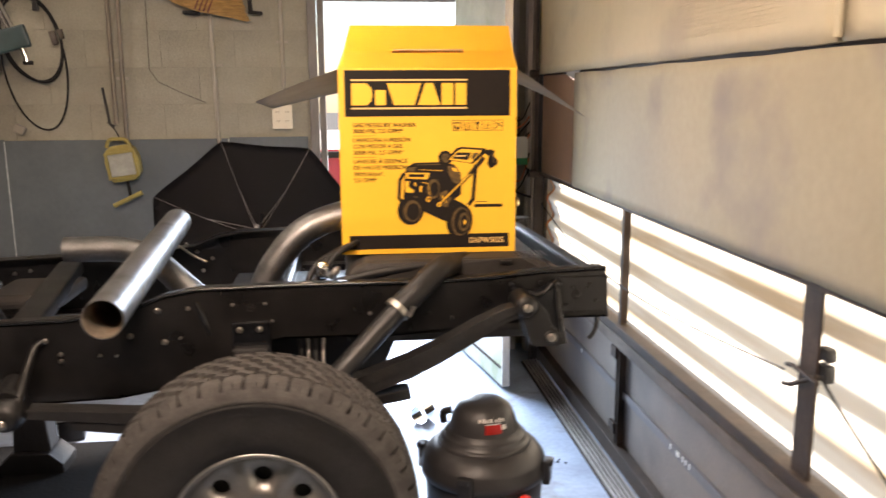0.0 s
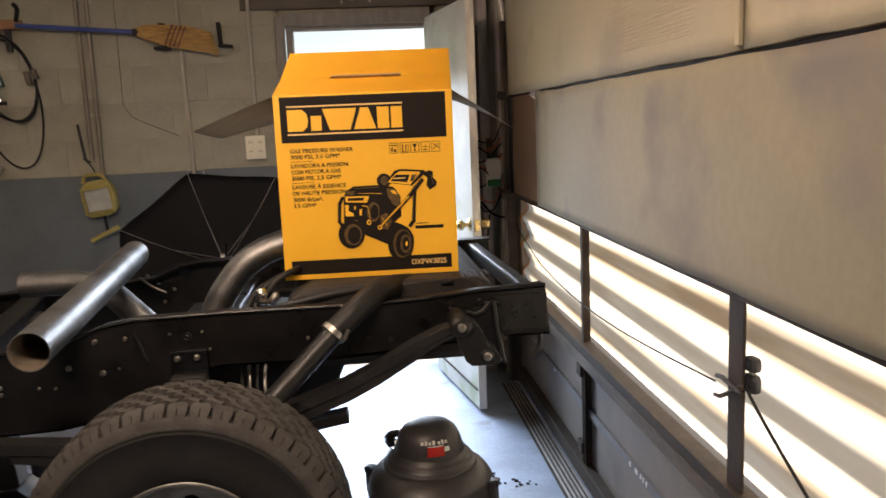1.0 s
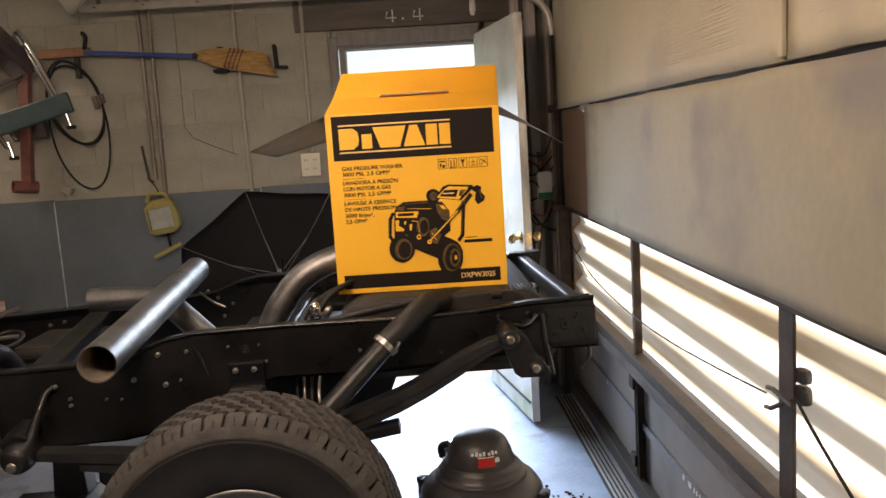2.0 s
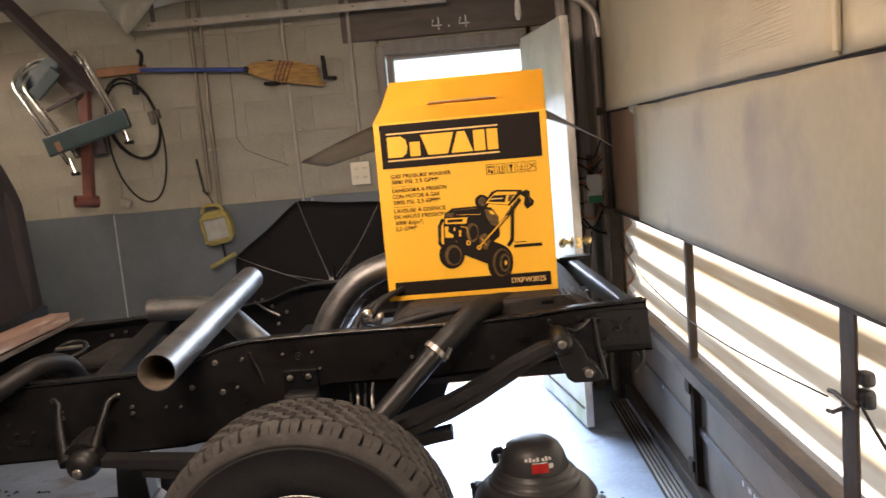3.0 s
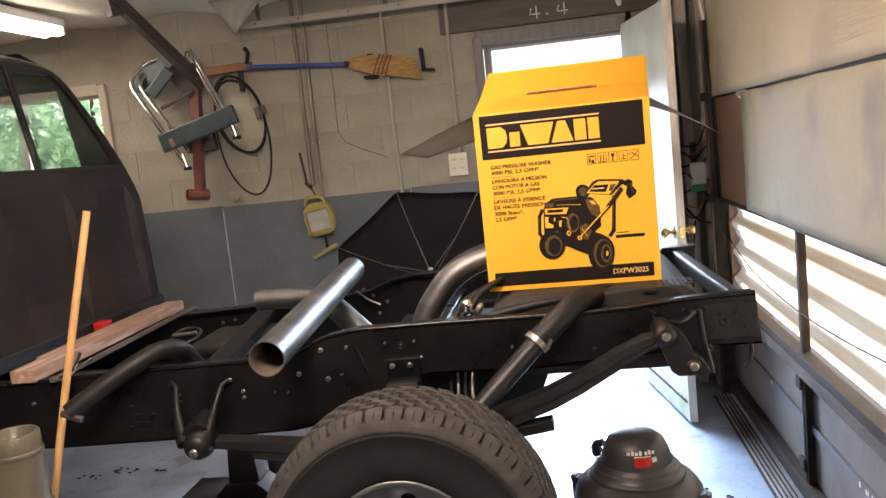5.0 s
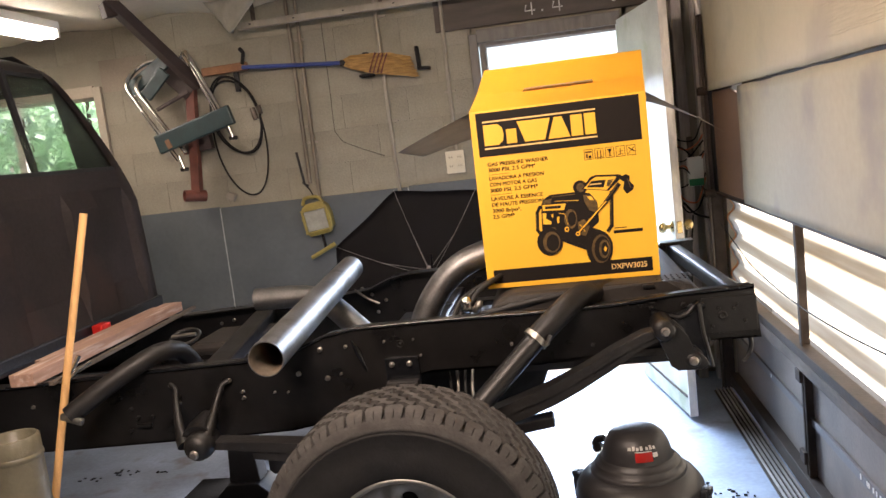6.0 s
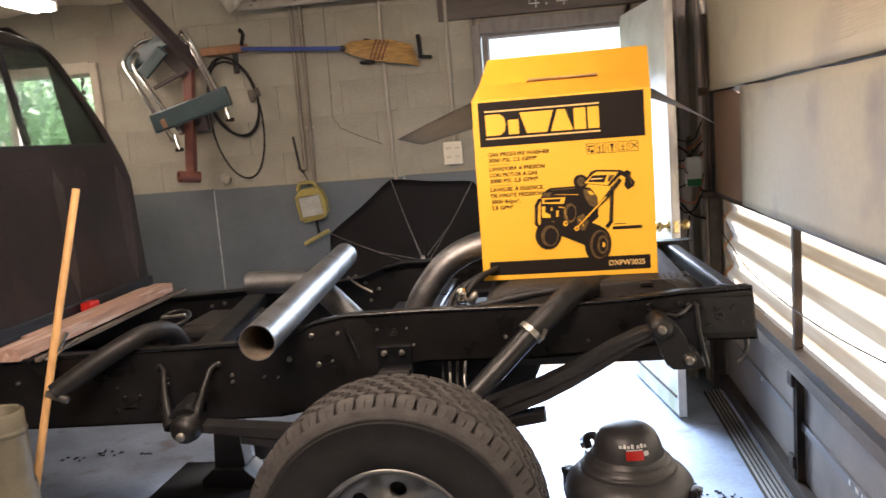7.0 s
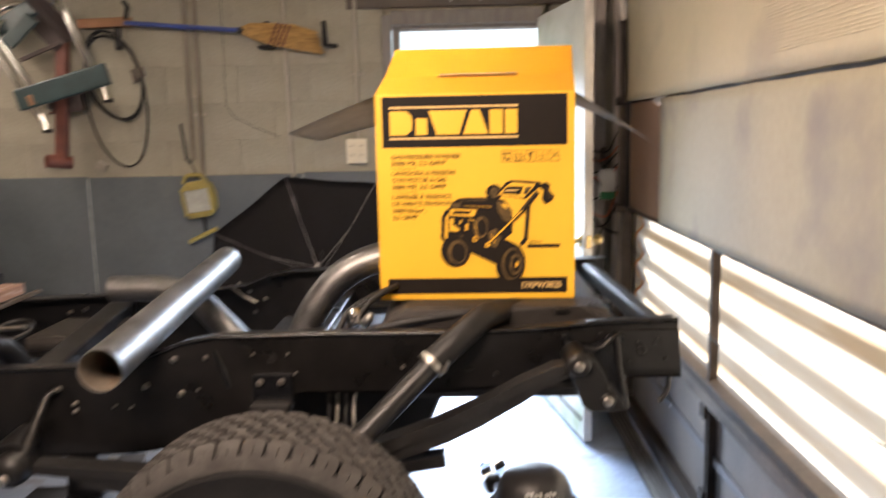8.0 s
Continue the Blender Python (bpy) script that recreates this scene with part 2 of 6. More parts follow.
    asphalt=material("weathered asphalt", (0.06, 0.057, 0.052), 0.9, vary=0.25, scale=2, fine=60, bump=0.3),
    teal=material("teal enamel", (0.012, 0.033, 0.036), 0.45, vary=0.2, scale=14),
    rust=material("rust-red paint", (0.13, 0.040, 0.026), 0.6, vary=0.25, scale=14),
    armsteel=material("brown-black square tube", (0.035, 0.022, 0.020), 0.55, vary=0.3, scale=12),
    red=material("red plastic", (0.55, 0.02, 0.015), 0.4, vary=0.1),
    carred=material("red car paint", (0.55, 0.03, 0.05), 0.3, vary=0.05, coat=0.5),
    vac=material("charcoal plastic", (0.024, 0.023, 0.0235), 0.42, spec=0.35, vary=0.15, scale=12, fine=150, bump=0.06),
    jar=material("yellowed plastic", (0.135, 0.124, 0.086), 0.4, vary=0.15, scale=10),
    green=material("green label", (0.02, 0.22, 0.08), 0.5),
    cable=material("black cable", (0.012, 0.011, 0.011), 0.6, spec=0.15, vary=0.2),
    wirered=material("orange wire", (0.45, 0.10, 0.03), 0.5),
    plastic_sheet=material("milky plastic film", (0.55, 0.53, 0.46), 0.3, vary=0.12, scale=8),
    gravel=material("pale drive", (0.5, 0.48, 0.44), 0.9, vary=0.25, scale=1.5, fine=30, bump=0.4),
    leaf=shine_through(material("leaves", (0.09, 0.12, 0.05), 0.6, vary=0.4, scale=3, random_by="island"), (0.80, 0.97, 0.76), 0.85),
    bark=material("bark", (0.10, 0.075, 0.05), 0.9, vary=0.3),
    tube=glow("lit tube", (1.0, 0.93, 0.8), 9.0),
    clear=glass("window glass"),
    # cab pane whose diffuse layer stands for haze and reflection
    hazed=hazed_glass(),
)

# ---- mesh kit ----


def add_box(bm, c, s, bevel=0.0, m=None):
    """A box of size s about c, its edges bevelled; m turns or moves it."""
    g = bmesh.ops.create_cube(bm, size=1.0, matrix=Matrix.Translation(c) @ Matrix.Diagonal((*s, 1)))
    vs = g["verts"]
    if bevel:
        es = list({e for v in vs for e in v.link_edges})
        r = bmesh.ops.bevel(bm, geom=es, offset=bevel, segments=2, affect="EDGES", profile=0.6)
        vs = list({v for f in r["faces"] for v in f.verts} | {v for v in vs if v.is_valid})
    if m is not None:
        bmesh.ops.transform(bm, matrix=m, verts=[v for v in vs if v.is_valid])
    return bm


def box(c, s, bevel=0.0, m=None):
    return add_box(bmesh.new(), c, s, bevel, m)


def rounded_path(pts, r=0.05, n=5):
    """The polyline with its corners rounded."""
    pts = [Vector(p) for p in pts]
    out = [pts[0]]
    for a, b, c in zip(pts, pts[1:], pts[2:]):
        d1, d2 = (a - b), (c - b)
        k = min(r, d1.length * 0.48, d2.length * 0.48)
        p, q = b + d1.normalized() * k, b + d2.normalized() * k
        for i in range(n + 1):
            t = i / n
            out.append(p * (1 - t) ** 2 + b * 2 * t * (1 - t) + q * t * t)
    out.append(pts[-1])
    return out


def add_tube(bm, pts, r, seg=12, wall=0.0, radii=None, closed=True, squash=None):
    """A round bar along pts; with a wall it is a hollow pipe, open at the ends."""
    pts = [Vector(p) for p in pts]
    up = None
    rings = []
    inner = []
    for i, p in enumerate(pts):
        d = (pts[min(i + 1, len(pts) - 1)] - pts[max(i - 1, 0)]).normalized()
        if up is None:
            up = d.orthogonal().normalized()
        up = (up - d * up.dot(d)).normalized()
        side = d.cross(up)
        rad = radii[i] if radii else r
        ring, inn = [], []
        for k in range(seg):
            a = 2 * math.pi * k / seg
            off = up * math.cos(a) + side * math.sin(a)
            ring.append(bm.verts.new(p + off * rad))
            if wall:
                inn.append(bm.verts.new(p + off * (rad - wall)))
        rings.append(ring)
        inner.append(inn)
    for r1, r2 in zip(rings, rings[1:]):
        for k in range(seg):
            f = bm.faces.new((r1[k], r1[(k + 1) % seg], r2[(k + 1) % seg], r2[k]))
            f.smooth = True
    if wall:
        for r1, r2 in zip(inner, inner[1:]):
            for k in range(seg):
                f = bm.faces.new((r1[k], r2[k], r2[(k + 1) % seg], r1[(k + 1) % seg]))
                f.smooth = True
        for o, i2, flip in ((rings[0], inner[0], False), (rings[-1], inner[-1], True)):
            o, i2 = [bm.verts.new(v.co) for v in o], [bm.verts.new(v.co) for v in i2]
            for k in range(seg):
                q = (o[k], i2[k], i2[(k + 1) % seg], o[(k + 1) % seg])
                bm.faces.new(q[::-1] if flip else q)
    elif closed:
        bm.faces.new([bm.verts.new(v.co) for v in rings[0][::-1]])
        bm.faces.new([bm.verts.new(v.co) for v in rings[-1]])
    return bm


def tube(pts, r, seg=12, wall=0.0, radii=None, closed=True):
    return add_tube(bmesh.new(), pts, r, seg, wall, radii, closed)


def add_lathe(bm, profile, m, seg=32, smooth=True):
    """Turns (radius, height) pairs round the axis z of m."""
    rings = []
    for r, z in profile:
        if r < 1e-5:
            rings.append([bm.verts.new(m @ Vector((0, 0, z)))])
        else:
            rings.append([bm.verts.new(m @ Vector((r * math.cos(2 * math.pi * k / seg), r * math.sin(2 * math.pi * k / seg), z))) for k in range(seg)])
    for a, b in zip(rings, rings[1:]):
        for k in range(seg):
            k2 = (k + 1) % seg
            if len(a) == 1 and len(b) == 1:
                continue
            if len(a) == 1:
                f = bm.faces.new((a[0], b[k2], b[k]))
            elif len(b) == 1:
                f = bm.faces.new((a[k], a[k2], b[0]))
            else:
                f = bm.faces.new((a[k], a[k2], b[k2], b[k]))
            f.smooth = smooth
    return bm


def lathe(profile, m, seg=32, smooth=True):
    return add_lathe(bmesh.new(), profile, m, seg, smooth)


def add_prism(bm, outline, m, depth, bevel=0.0):
    """The outline in the x-y plane of m, drawn out by depth along its z."""
    a = [bm.verts.new(m @ Vector((x, y, 0))) for x, y in outline]
    b = [bm.verts.new(m @ Vector((x, y, depth))) for x, y in outline]
    n = len(a)
    fs = [bm.faces.new(a[::-1]), bm.faces.new(b)]
    fs += [bm.faces.new((a[k], a[(k + 1) % n], b[(k + 1) % n], b[k])) for k in range(n)]
    if bevel:
        bmesh.ops.bevel(bm, geom=list({e for f in fs for e in f.edges}), offset=bevel, segments=2, affect="EDGES", profile=0.6)
    return bm


def prism(outline, m, depth, bevel=0.0):
    return add_prism(bmesh.new(), outline, m, depth, bevel)


XZ = Matrix(((1, 0, 0, 0), (0, 0, 1, 0), (0, 1, 0, 0), (0, 0, 0, 1)))  # outline (x, z), depth along y


def at_y(y):
    return Matrix.Translation((0, y, 0)) @ XZ


def finish(name, bm, mat):
    bmesh.ops.recalc_face_normals(bm, faces=bm.faces)
    me = bpy.data.meshes.new(name)
    bm.to_mesh(me)
    bm.free()
    me.materials.append(M[mat])
    return me


def part(name, bm, mat, parent, label=""):
    ob = new(name, finish(name, bm, mat))
    ob.parent = parent
    if parent.parent is None:
        ob.matrix_parent_inverse = parent.matrix_basis.inverted()
    return tagged(ob, label)


def empty(name, at, label, category, group="", kind=""):
    ob = new(name)
    ob.empty_display_size = 0.1
    ob.location = at
    ob.matrix_basis = Matrix.Translation(at)
    return tagged(ob, label, category, group, kind)


def thing(name, bm, mat, label, category, group="", kind=""):
    """One mesh with its origin under its middle."""
    me = finish(name, bm, mat)
    co = np.empty(len(me.vertices) * 3)
    me.vertices.foreach_get("co", co)
    co = co.reshape(-1, 3)
    lo, hi = co.min(0), co.max(0)
    base = np.array(((lo[0] + hi[0]) / 2, (lo[1] + hi[1]) / 2, lo[2]))
    me.vertices.foreach_set("co", (co - base).ravel())
    me.update()
    ob = new(name, me)
    ob.location = base
    ob.matrix_basis = Matrix.Translation(base)
    return tagged(ob, label, category, group, kind)


def structure(name, bm, mat, label, category):
    return tagged(new(name, finish(name, bm, mat)), label, category, kind="structure")


# ---- structure ----
WALL_Y, DOOR_L, DOOR_R, DOOR_H = 4.78, -0.15, 0.66, 2.11
GD_X = 1.09
WEST, SOUTH, CEIL = -5.2, -2.6, 2.52

floor = structure("floor", box((-2.0, 1.2, -0.06), (6.9, 7.6, 0.12)), "concrete", "worn grey concrete garage floor with dark stains", "floor")
structure("ground", box((0, 0, -0.17), (160, 160, 0.1)), "asphalt", "dark asphalt drive outside the garage", "ground")
structure("pavement", box((-2.4, 22.5, -0.141), (7.4, 35, 0.05)), "gravel", "pale sunlit concrete pavement outside the doorway", "pavement")

bm = box(((-2.63 + DOOR_L) / 2 - 0.02, WALL_Y + 0.11, 1.3), (DOOR_L + 2.63 - 0.04, 0.2, 2.6))
add_box(bm, ((WEST - 3.76) / 2, WALL_Y + 0.11, 1.3), (-3.76 - WEST, 0.2, 2.6))
add_box(bm, (-3.195, WALL_Y + 0.11, 0.70), (1.13, 0.2, 1.40))
add_box(bm, (-3.195, WALL_Y + 0.11, 2.35), (1.13, 0.2, 0.50))
add_box(bm, ((DOOR_R + 1.27) / 2, WALL_Y + 0.11, 1.3), (1.22 - DOOR_R, 0.2, 2.6))
add_box(bm, ((DOOR_L + DOOR_R) / 2, WALL_Y + 0.11, 2.36), (DOOR_R - DOOR_L + 0.1, 0.2, 0.5))
wall_north = structure("wall_north", bm, "mortar", "painted concrete block wall with faint joints", "wall")
structure("wall_west", box((WEST - 0.1, 1.2, 1.3), (0.2, 7.6, 2.6)), "plainwall", "plain painted block wall", "wall")
structure("wall_south", box((-2.0, SOUTH - 0.1, 1.3), (6.9, 0.2, 2.6)), "plainwall", "plain painted block wall", "wall")
bm = box((GD_X + 0.12, -1.5, 1.3), (0.2, 2.2, 2.6))
add_box(bm, (GD_X + 0.12, 2.0, 2.42), (0.2, 4.8, 0.4))
add_box(bm, (GD_X + 0.13, 4.61, 1.3), (0.2, 0.36, 2.6))
structure("wall_east", bm, "plainwall", "wall beside the garage door opening", "wall")

bm = bmesh.new()
nx, ny = 60, 64
grid = [[bm.verts.new((WEST + (1.3 - WEST) * i / nx, SOUTH + (4.8 - SOUTH) * j / ny,
         CEIL + 0.02 * math.sin(i * 0.9 + 0.6 * math.sin(j * 0.5)) + 0.03 * noise.noise((i * 0.2, j * 0.2, 3)))) for j in range(ny + 1)] for i in range(nx + 1)]
for i in range(nx):
    for j in range(ny):
        bm.faces.new((grid[i][j], grid[i][j + 1], grid[i + 1][j + 1], grid[i + 1][j])).smooth = True
add_box(bm, (-2.0, 1.2, CEIL + 0.16), (6.9, 7.8, 0.1))
structure("ceiling", bm, "ceil", "sagging cream ceiling sheeting", "ceiling")

# dark beam over the doorway, with chalk marks
beam = structure("lintel_beam", box((0.28, WALL_Y - 0.012, 2.345), (1.36, 0.03, 0.29), 0.004), "beam", "dark stained timber lintel with chalk marks", "lintel")
bm = bmesh.new()
for cx in (0.165, 0.325):
    add_tube(bm, [(cx - 0.02, WALL_Y - 0.029, 2.285), (cx - 0.03, WALL_Y - 0.029, 2.25), (cx + 0.03, WALL_Y - 0.029, 2.25)], 0.004, 6)
    add_tube(bm, [(cx + 0.01, WALL_Y - 0.029, 2.295), (cx + 0.01, WALL_Y - 0.029, 2.225)], 0.004, 6)
add_tube(bm, [(0.23, WALL_Y - 0.029, 2.24), (0.24, WALL_Y - 0.029, 2.245)], 0.006, 6)
part("chalk_mark", bm, "chalk", beam, "pale chalk strokes")

# doorway frame and the open door
frame_1 = structure("door_frame", box((DOOR_L - 0.035, WALL_Y - 0.01, 1.08), (0.05, 0.06, 2.16), 0.004), "jamb", "weathered grey wooden door frame", "door frame")
part("stop", box((DOOR_L + 0.012, WALL_Y + 0.08, 1.06), (0.035, 0.14, 2.12), 0.003), "jamb", frame_1)
part("jamb", box((DOOR_R + 0.03, WALL_Y + 0.06, 1.06), (0.04, 0.2, 2.12), 0.003), "jamb", frame_1)
part("head", box(((DOOR_L + DOOR_R) / 2, WALL_Y - 0.008, 2.145), (DOOR_R - DOOR_L + 0.02, 0.05, 0.075), 0.003), "jamb", frame_1)
part("head_stop", box(((DOOR_L + DOOR_R) / 2, WALL_Y + 0.08, 2.105), (DOOR_R - DOOR_L - 0.01, 0.12, 0.03), 0.003), "jamb", frame_1)
door = empty("door_1", (DOOR_R, WALL_Y, 0.02), "open white door with green stains, swung into the garage", "door", kind="structure")
LEAF = pose(DOOR_R - 0.002, WALL_Y - 0.006, 0.02, 0, 0, math.degrees(math.atan2(0.795, -0.145)) + 180)  # x runs from the hinge to the free edge
part("door_leaf", box((0.394, 0, 1.055), (0.784, 0.036, 2.11), 0.003, LEAF), "doorpaint", door)
part("door_edge", box((0.793, 0, 1.055), (0.012, 0.042, 2.11), 0.002, LEAF), "dooredge", door, "worn pale door edge")
for sy in (-1, 1):
    m = LEAF @ pose(0.735, 0.018 * sy, 0.98, -90 * sy, 0, 0)
    part("door_knob", lathe([(0.0, 0), (0.032, 0), (0.032, 0.006), (0.012, 0.012), (0.012, 0.03), (0.026, 0.038), (0.029, 0.052), (0.022, 0.066), (0, 0.07)], m, 20), "brass", door, "tarnished brass door knob")
part("latch_plate", box((0.800, 0, 0.98), (0.005, 0.026, 0.06), 0.002, LEAF), "brass", door)
part("kick_strip", box((0.40, -0.021, 0.10), (0.74, 0.006, 0.012), 0.001, LEAF), "gdsteel", door)
for hz in (0.3, 1.1, 1.9):
    part("hinge", tube([(DOOR_R - 0.016, 4.765, hz - 0.05), (DOOR_R - 0.016, 4.765, hz + 0.05)], 0.008, 10), "gdsteel", door)

# sheets along the foot of the block wall
xs = [WEST, -3.12, -1.905, -0.68, DOOR_L - 0.075]
wains = empty("wainscot", (-2.5, WALL_Y, 0), "blue-grey sheet panels along the foot of the block wall", "wall panel", kind="structure")
for i, (a, b) in enumerate(zip(xs, xs[1:])):
    part("panel", box(((a + b) / 2, WALL_Y - 0.012, 0.655 + 0.006 * (i % 2)), (b - a - 0.006, 0.012, 1.31), 0.002), "wainscot", wains)
for a in xs[1:-1]:
    part("seam_strip", box((a, WALL_Y - 0.013, 0.655), (0.007, 0.014, 1.30)), "seam", wains, "pale worn seam")

# conduits on the wall
def conduit(x, z0, z1, r, y=4.745, top=None, mat="conduit"):
    ob = thing("conduit", tube([(x, y, z0), (x if top is None else top, y, z1)], r, 10), mat, "weathered metal conduit on the block wall", "conduit", "conduits on the block wall")
    for z in np.arange(z0 + 0.35, z1, 0.62):
        clip = bmesh.new()
        add_box(clip, (x, y + 0.012, z), (r * 2 + 0.045, 0.012, 0.014), 0.002)
        add_tube(clip, [(x - r - 0.015, y + 0.008, z), (x - r - 0.015, y - 0.002, z)], 0.004, 6)
        part("clip", clip, "conduit", ob).matrix_parent_inverse = Matrix.Translation(-ob.location)
conduit(-1.289, 1.40, CEIL, 0.013, mat="pipebrown")
conduit(-1.240, 1.30, CEIL, 0.012, top=-1.228, mat="pipebrown")
conduit(-0.722, 0.75, CEIL, 0.011, top=-0.750)
conduit(-0.354, 1.5, CEIL, 0.011)

# ---- sectional garage door ----
gd = empty("garage_door", (GD_X, 2.2, 0), "closed sectional garage door with a translucent corrugated strip", "garage door", kind="structure")
Y0, Y1 = -0.4, 4.42
ZB, ZR, ZT = 0.03, 0.60, 1.105
part("bottom_panel", box((GD_X + 0.03, (Y0 + Y1) / 2, (ZB + ZR) / 2), (0.012, Y1 - Y0, ZR - ZB)), "gdpanel", gd)
part("bottom_rail", box((GD_X + 0.005, (Y0 + Y1) / 2, ZB + 0.035), (0.05, Y1 - Y0, 0.07), 0.004), "gdsteel", gd)
part("threshold", box((GD_X - 0.062, (Y0 + Y1) / 2, 0.004), (0.10, Y1 - Y0, 0.008), 0.002), "gdsteel", gd, "dark grooved steel threshold")
for k in range(5):
    part("threshold_ridge", box((GD_X - 0.022 - 0.019 * k, (Y0 + Y1) / 2, 0.012), (0.007, Y1 - Y0, 0.014), 0.002), "threshold", gd)
part("mid_rail", box((GD_X + 0.005, (Y0 + Y1) / 2, ZR - 0.045), (0.05, Y1 - Y0, 0.05), 0.004), "galv", gd)
part("mid_rail", box((GD_X + 0.002, (Y0 + Y1) / 2, ZR + 0.008), (0.056, Y1 - Y0, 0.035), 0.004), "gdsteel", gd)
part("top_rail", box((GD_X - 0.0, (Y0 + Y1) / 2, ZT + 0.004), (0.05, Y1 - Y0, 0.014), 0.003), "gdsteel", gd)
part("hinge_strip", box((GD_X + 0.018, (Y0 + Y1) / 2, 0.325), (0.012, Y1 - Y0, 0.035), 0.002), "tape", gd, "grey strip with worn pale lettering")
bm = bmesh.new()
for a in (2.37, 2.40, 2.425, 2.46, 2.475, 2.53, 3.62):
    add_box(bm, (GD_X + 0.0105, a, 0.328), (0.002, 0.008, 0.018))
part("worn_marks", bm, "white", gd, "worn pale marks")
# corrugated translucent strip
def RIB(z):
    """Steep short flank, long flat flank with a slight ridge in it."""
    p = ((z - 0.672) / 0.153) % 1.0
    if p < 0.30:
        return 0.017 * -math.cos(math.pi * p / 0.30)
    q = (p - 0.30) / 0.70
    return 0.017 * math.cos(math.pi * q) + 0.0028 * math.sin(2 * math.pi * q * 2.0)


bm = bmesh.new()
n = 160
zs = [ZR + 0.02 + (ZT - ZR - 0.02) * i / n for i in range(n + 1)]
ys = np.linspace(Y0, Y1 - 0.0, 13)
g = [[bm.verts.new((GD_X + 0.055 + RIB(z), y, z)) for y in ys] for z in zs]
for i in range(n):
    for j in range(len(ys) - 1):
        bm.faces.new((g[i][j], g[i][j + 1], g[i + 1][j + 1], g[i + 1][j])).smooth = True
strip = part("corrugated_strip", bm, "ribbon", gd, "dirty translucent corrugated fibreglass")
bm = bmesh.new()
g = [[bm.verts.new((GD_X + 0.040 + RIB(z), y, z)) for y in (4.375, 4.42)] for z in zs]
for i in range(n):
    bm.faces.new((g[i][0], g[i][1], g[i + 1][1], g[i + 1][0])).smooth = True
bmesh.ops.solidify(bm, geom=bm.faces[:], thickness=0.006)
part("closure_strip", bm, "closure", gd, "orange wavy closure strip")
# uprights
def upright(y, w, d, z0, z1, mat="gdsteel"):
    bm = box((GD_X - 0.004, y, (z0 + z1) / 2), (0.008, w, z1 - z0), 0.002)
    add_box(bm, (GD_X + 0.012, y + w / 2 - 0.003, (z0 + z1) / 2), (d, 0.006, z1 - z0), 0.001)
    return part("upright", bm, mat, gd)
for y, w in ((3.05, 0.030), (1.72, 0.075), (0.40, 0.075)):
    upright(y, w, 0.035, ZR + 0.02, ZT)
    upright(y + 0.018, 0.016, 0.04, ZB + 0.06, ZR - 0.03)
    upright(y - 0.012, 0.014, 0.04, ZB + 0.06, ZR - 0.03)
for y in (3.05, 1.72):
    for dz in (0.14, 0.47):
        part("hinge", box((GD_X - 0.012, y + 0.03, ZB + dz), (0.016, 0.06, 0.05), 0.004), "gdsteel", gd)
# dark blobs for a shadow, latch lever and pull cord on the wide upright
for lz_, lh in ((0.948, 0.036), (0.902, 0.046)):
    part("latch", box((GD_X + 0.012, 1.676, lz_), (0.030, 0.044, lh), 0.012), "cabtrim", gd, "black block in place of a shadow behind the upright")
add = bmesh.new()
add_tube(add, [(GD_X - 0.02, 1.79, 0.888), (GD_X - 0.026, 1.75, 0.897), (GD_X - 0.03, 1.64, 0.89)], 0.006, 8)
add_tube(add, [(GD_X - 0.02, 1.80, 0.835), (GD_X - 0.026, 1.76, 0.845), (GD_X - 0.02, 1.66, 0.90)], 0.006, 8)
part("latch_lever", add, "gdsteel", gd)
cord = []
for i in range(25):
    t = i / 24
    y = 4.38 + (1.80 - 4.38) * t
    cord.append((GD_X - 0.02, y, 0.90 + (0.87 - 0.90) * t - 0.09 * math.sin(math.pi * t) + 0.20 * max(0, 0.25 - t)))
thing("pull_cord", tube(cord, 0.0028, 6), "cable", "thin dark pull cord strung along the garage door", "cord")
cord2 = [(GD_X - 0.012, 1.66 - 0.9 * i / 14, 0.90 - 0.42 * (i / 14) ** 0.9) for i in range(15)]
thing("pull_cord", tube(cord2, 0.004, 6), "cable", "dark braided cord hanging from the door latch", "cord")

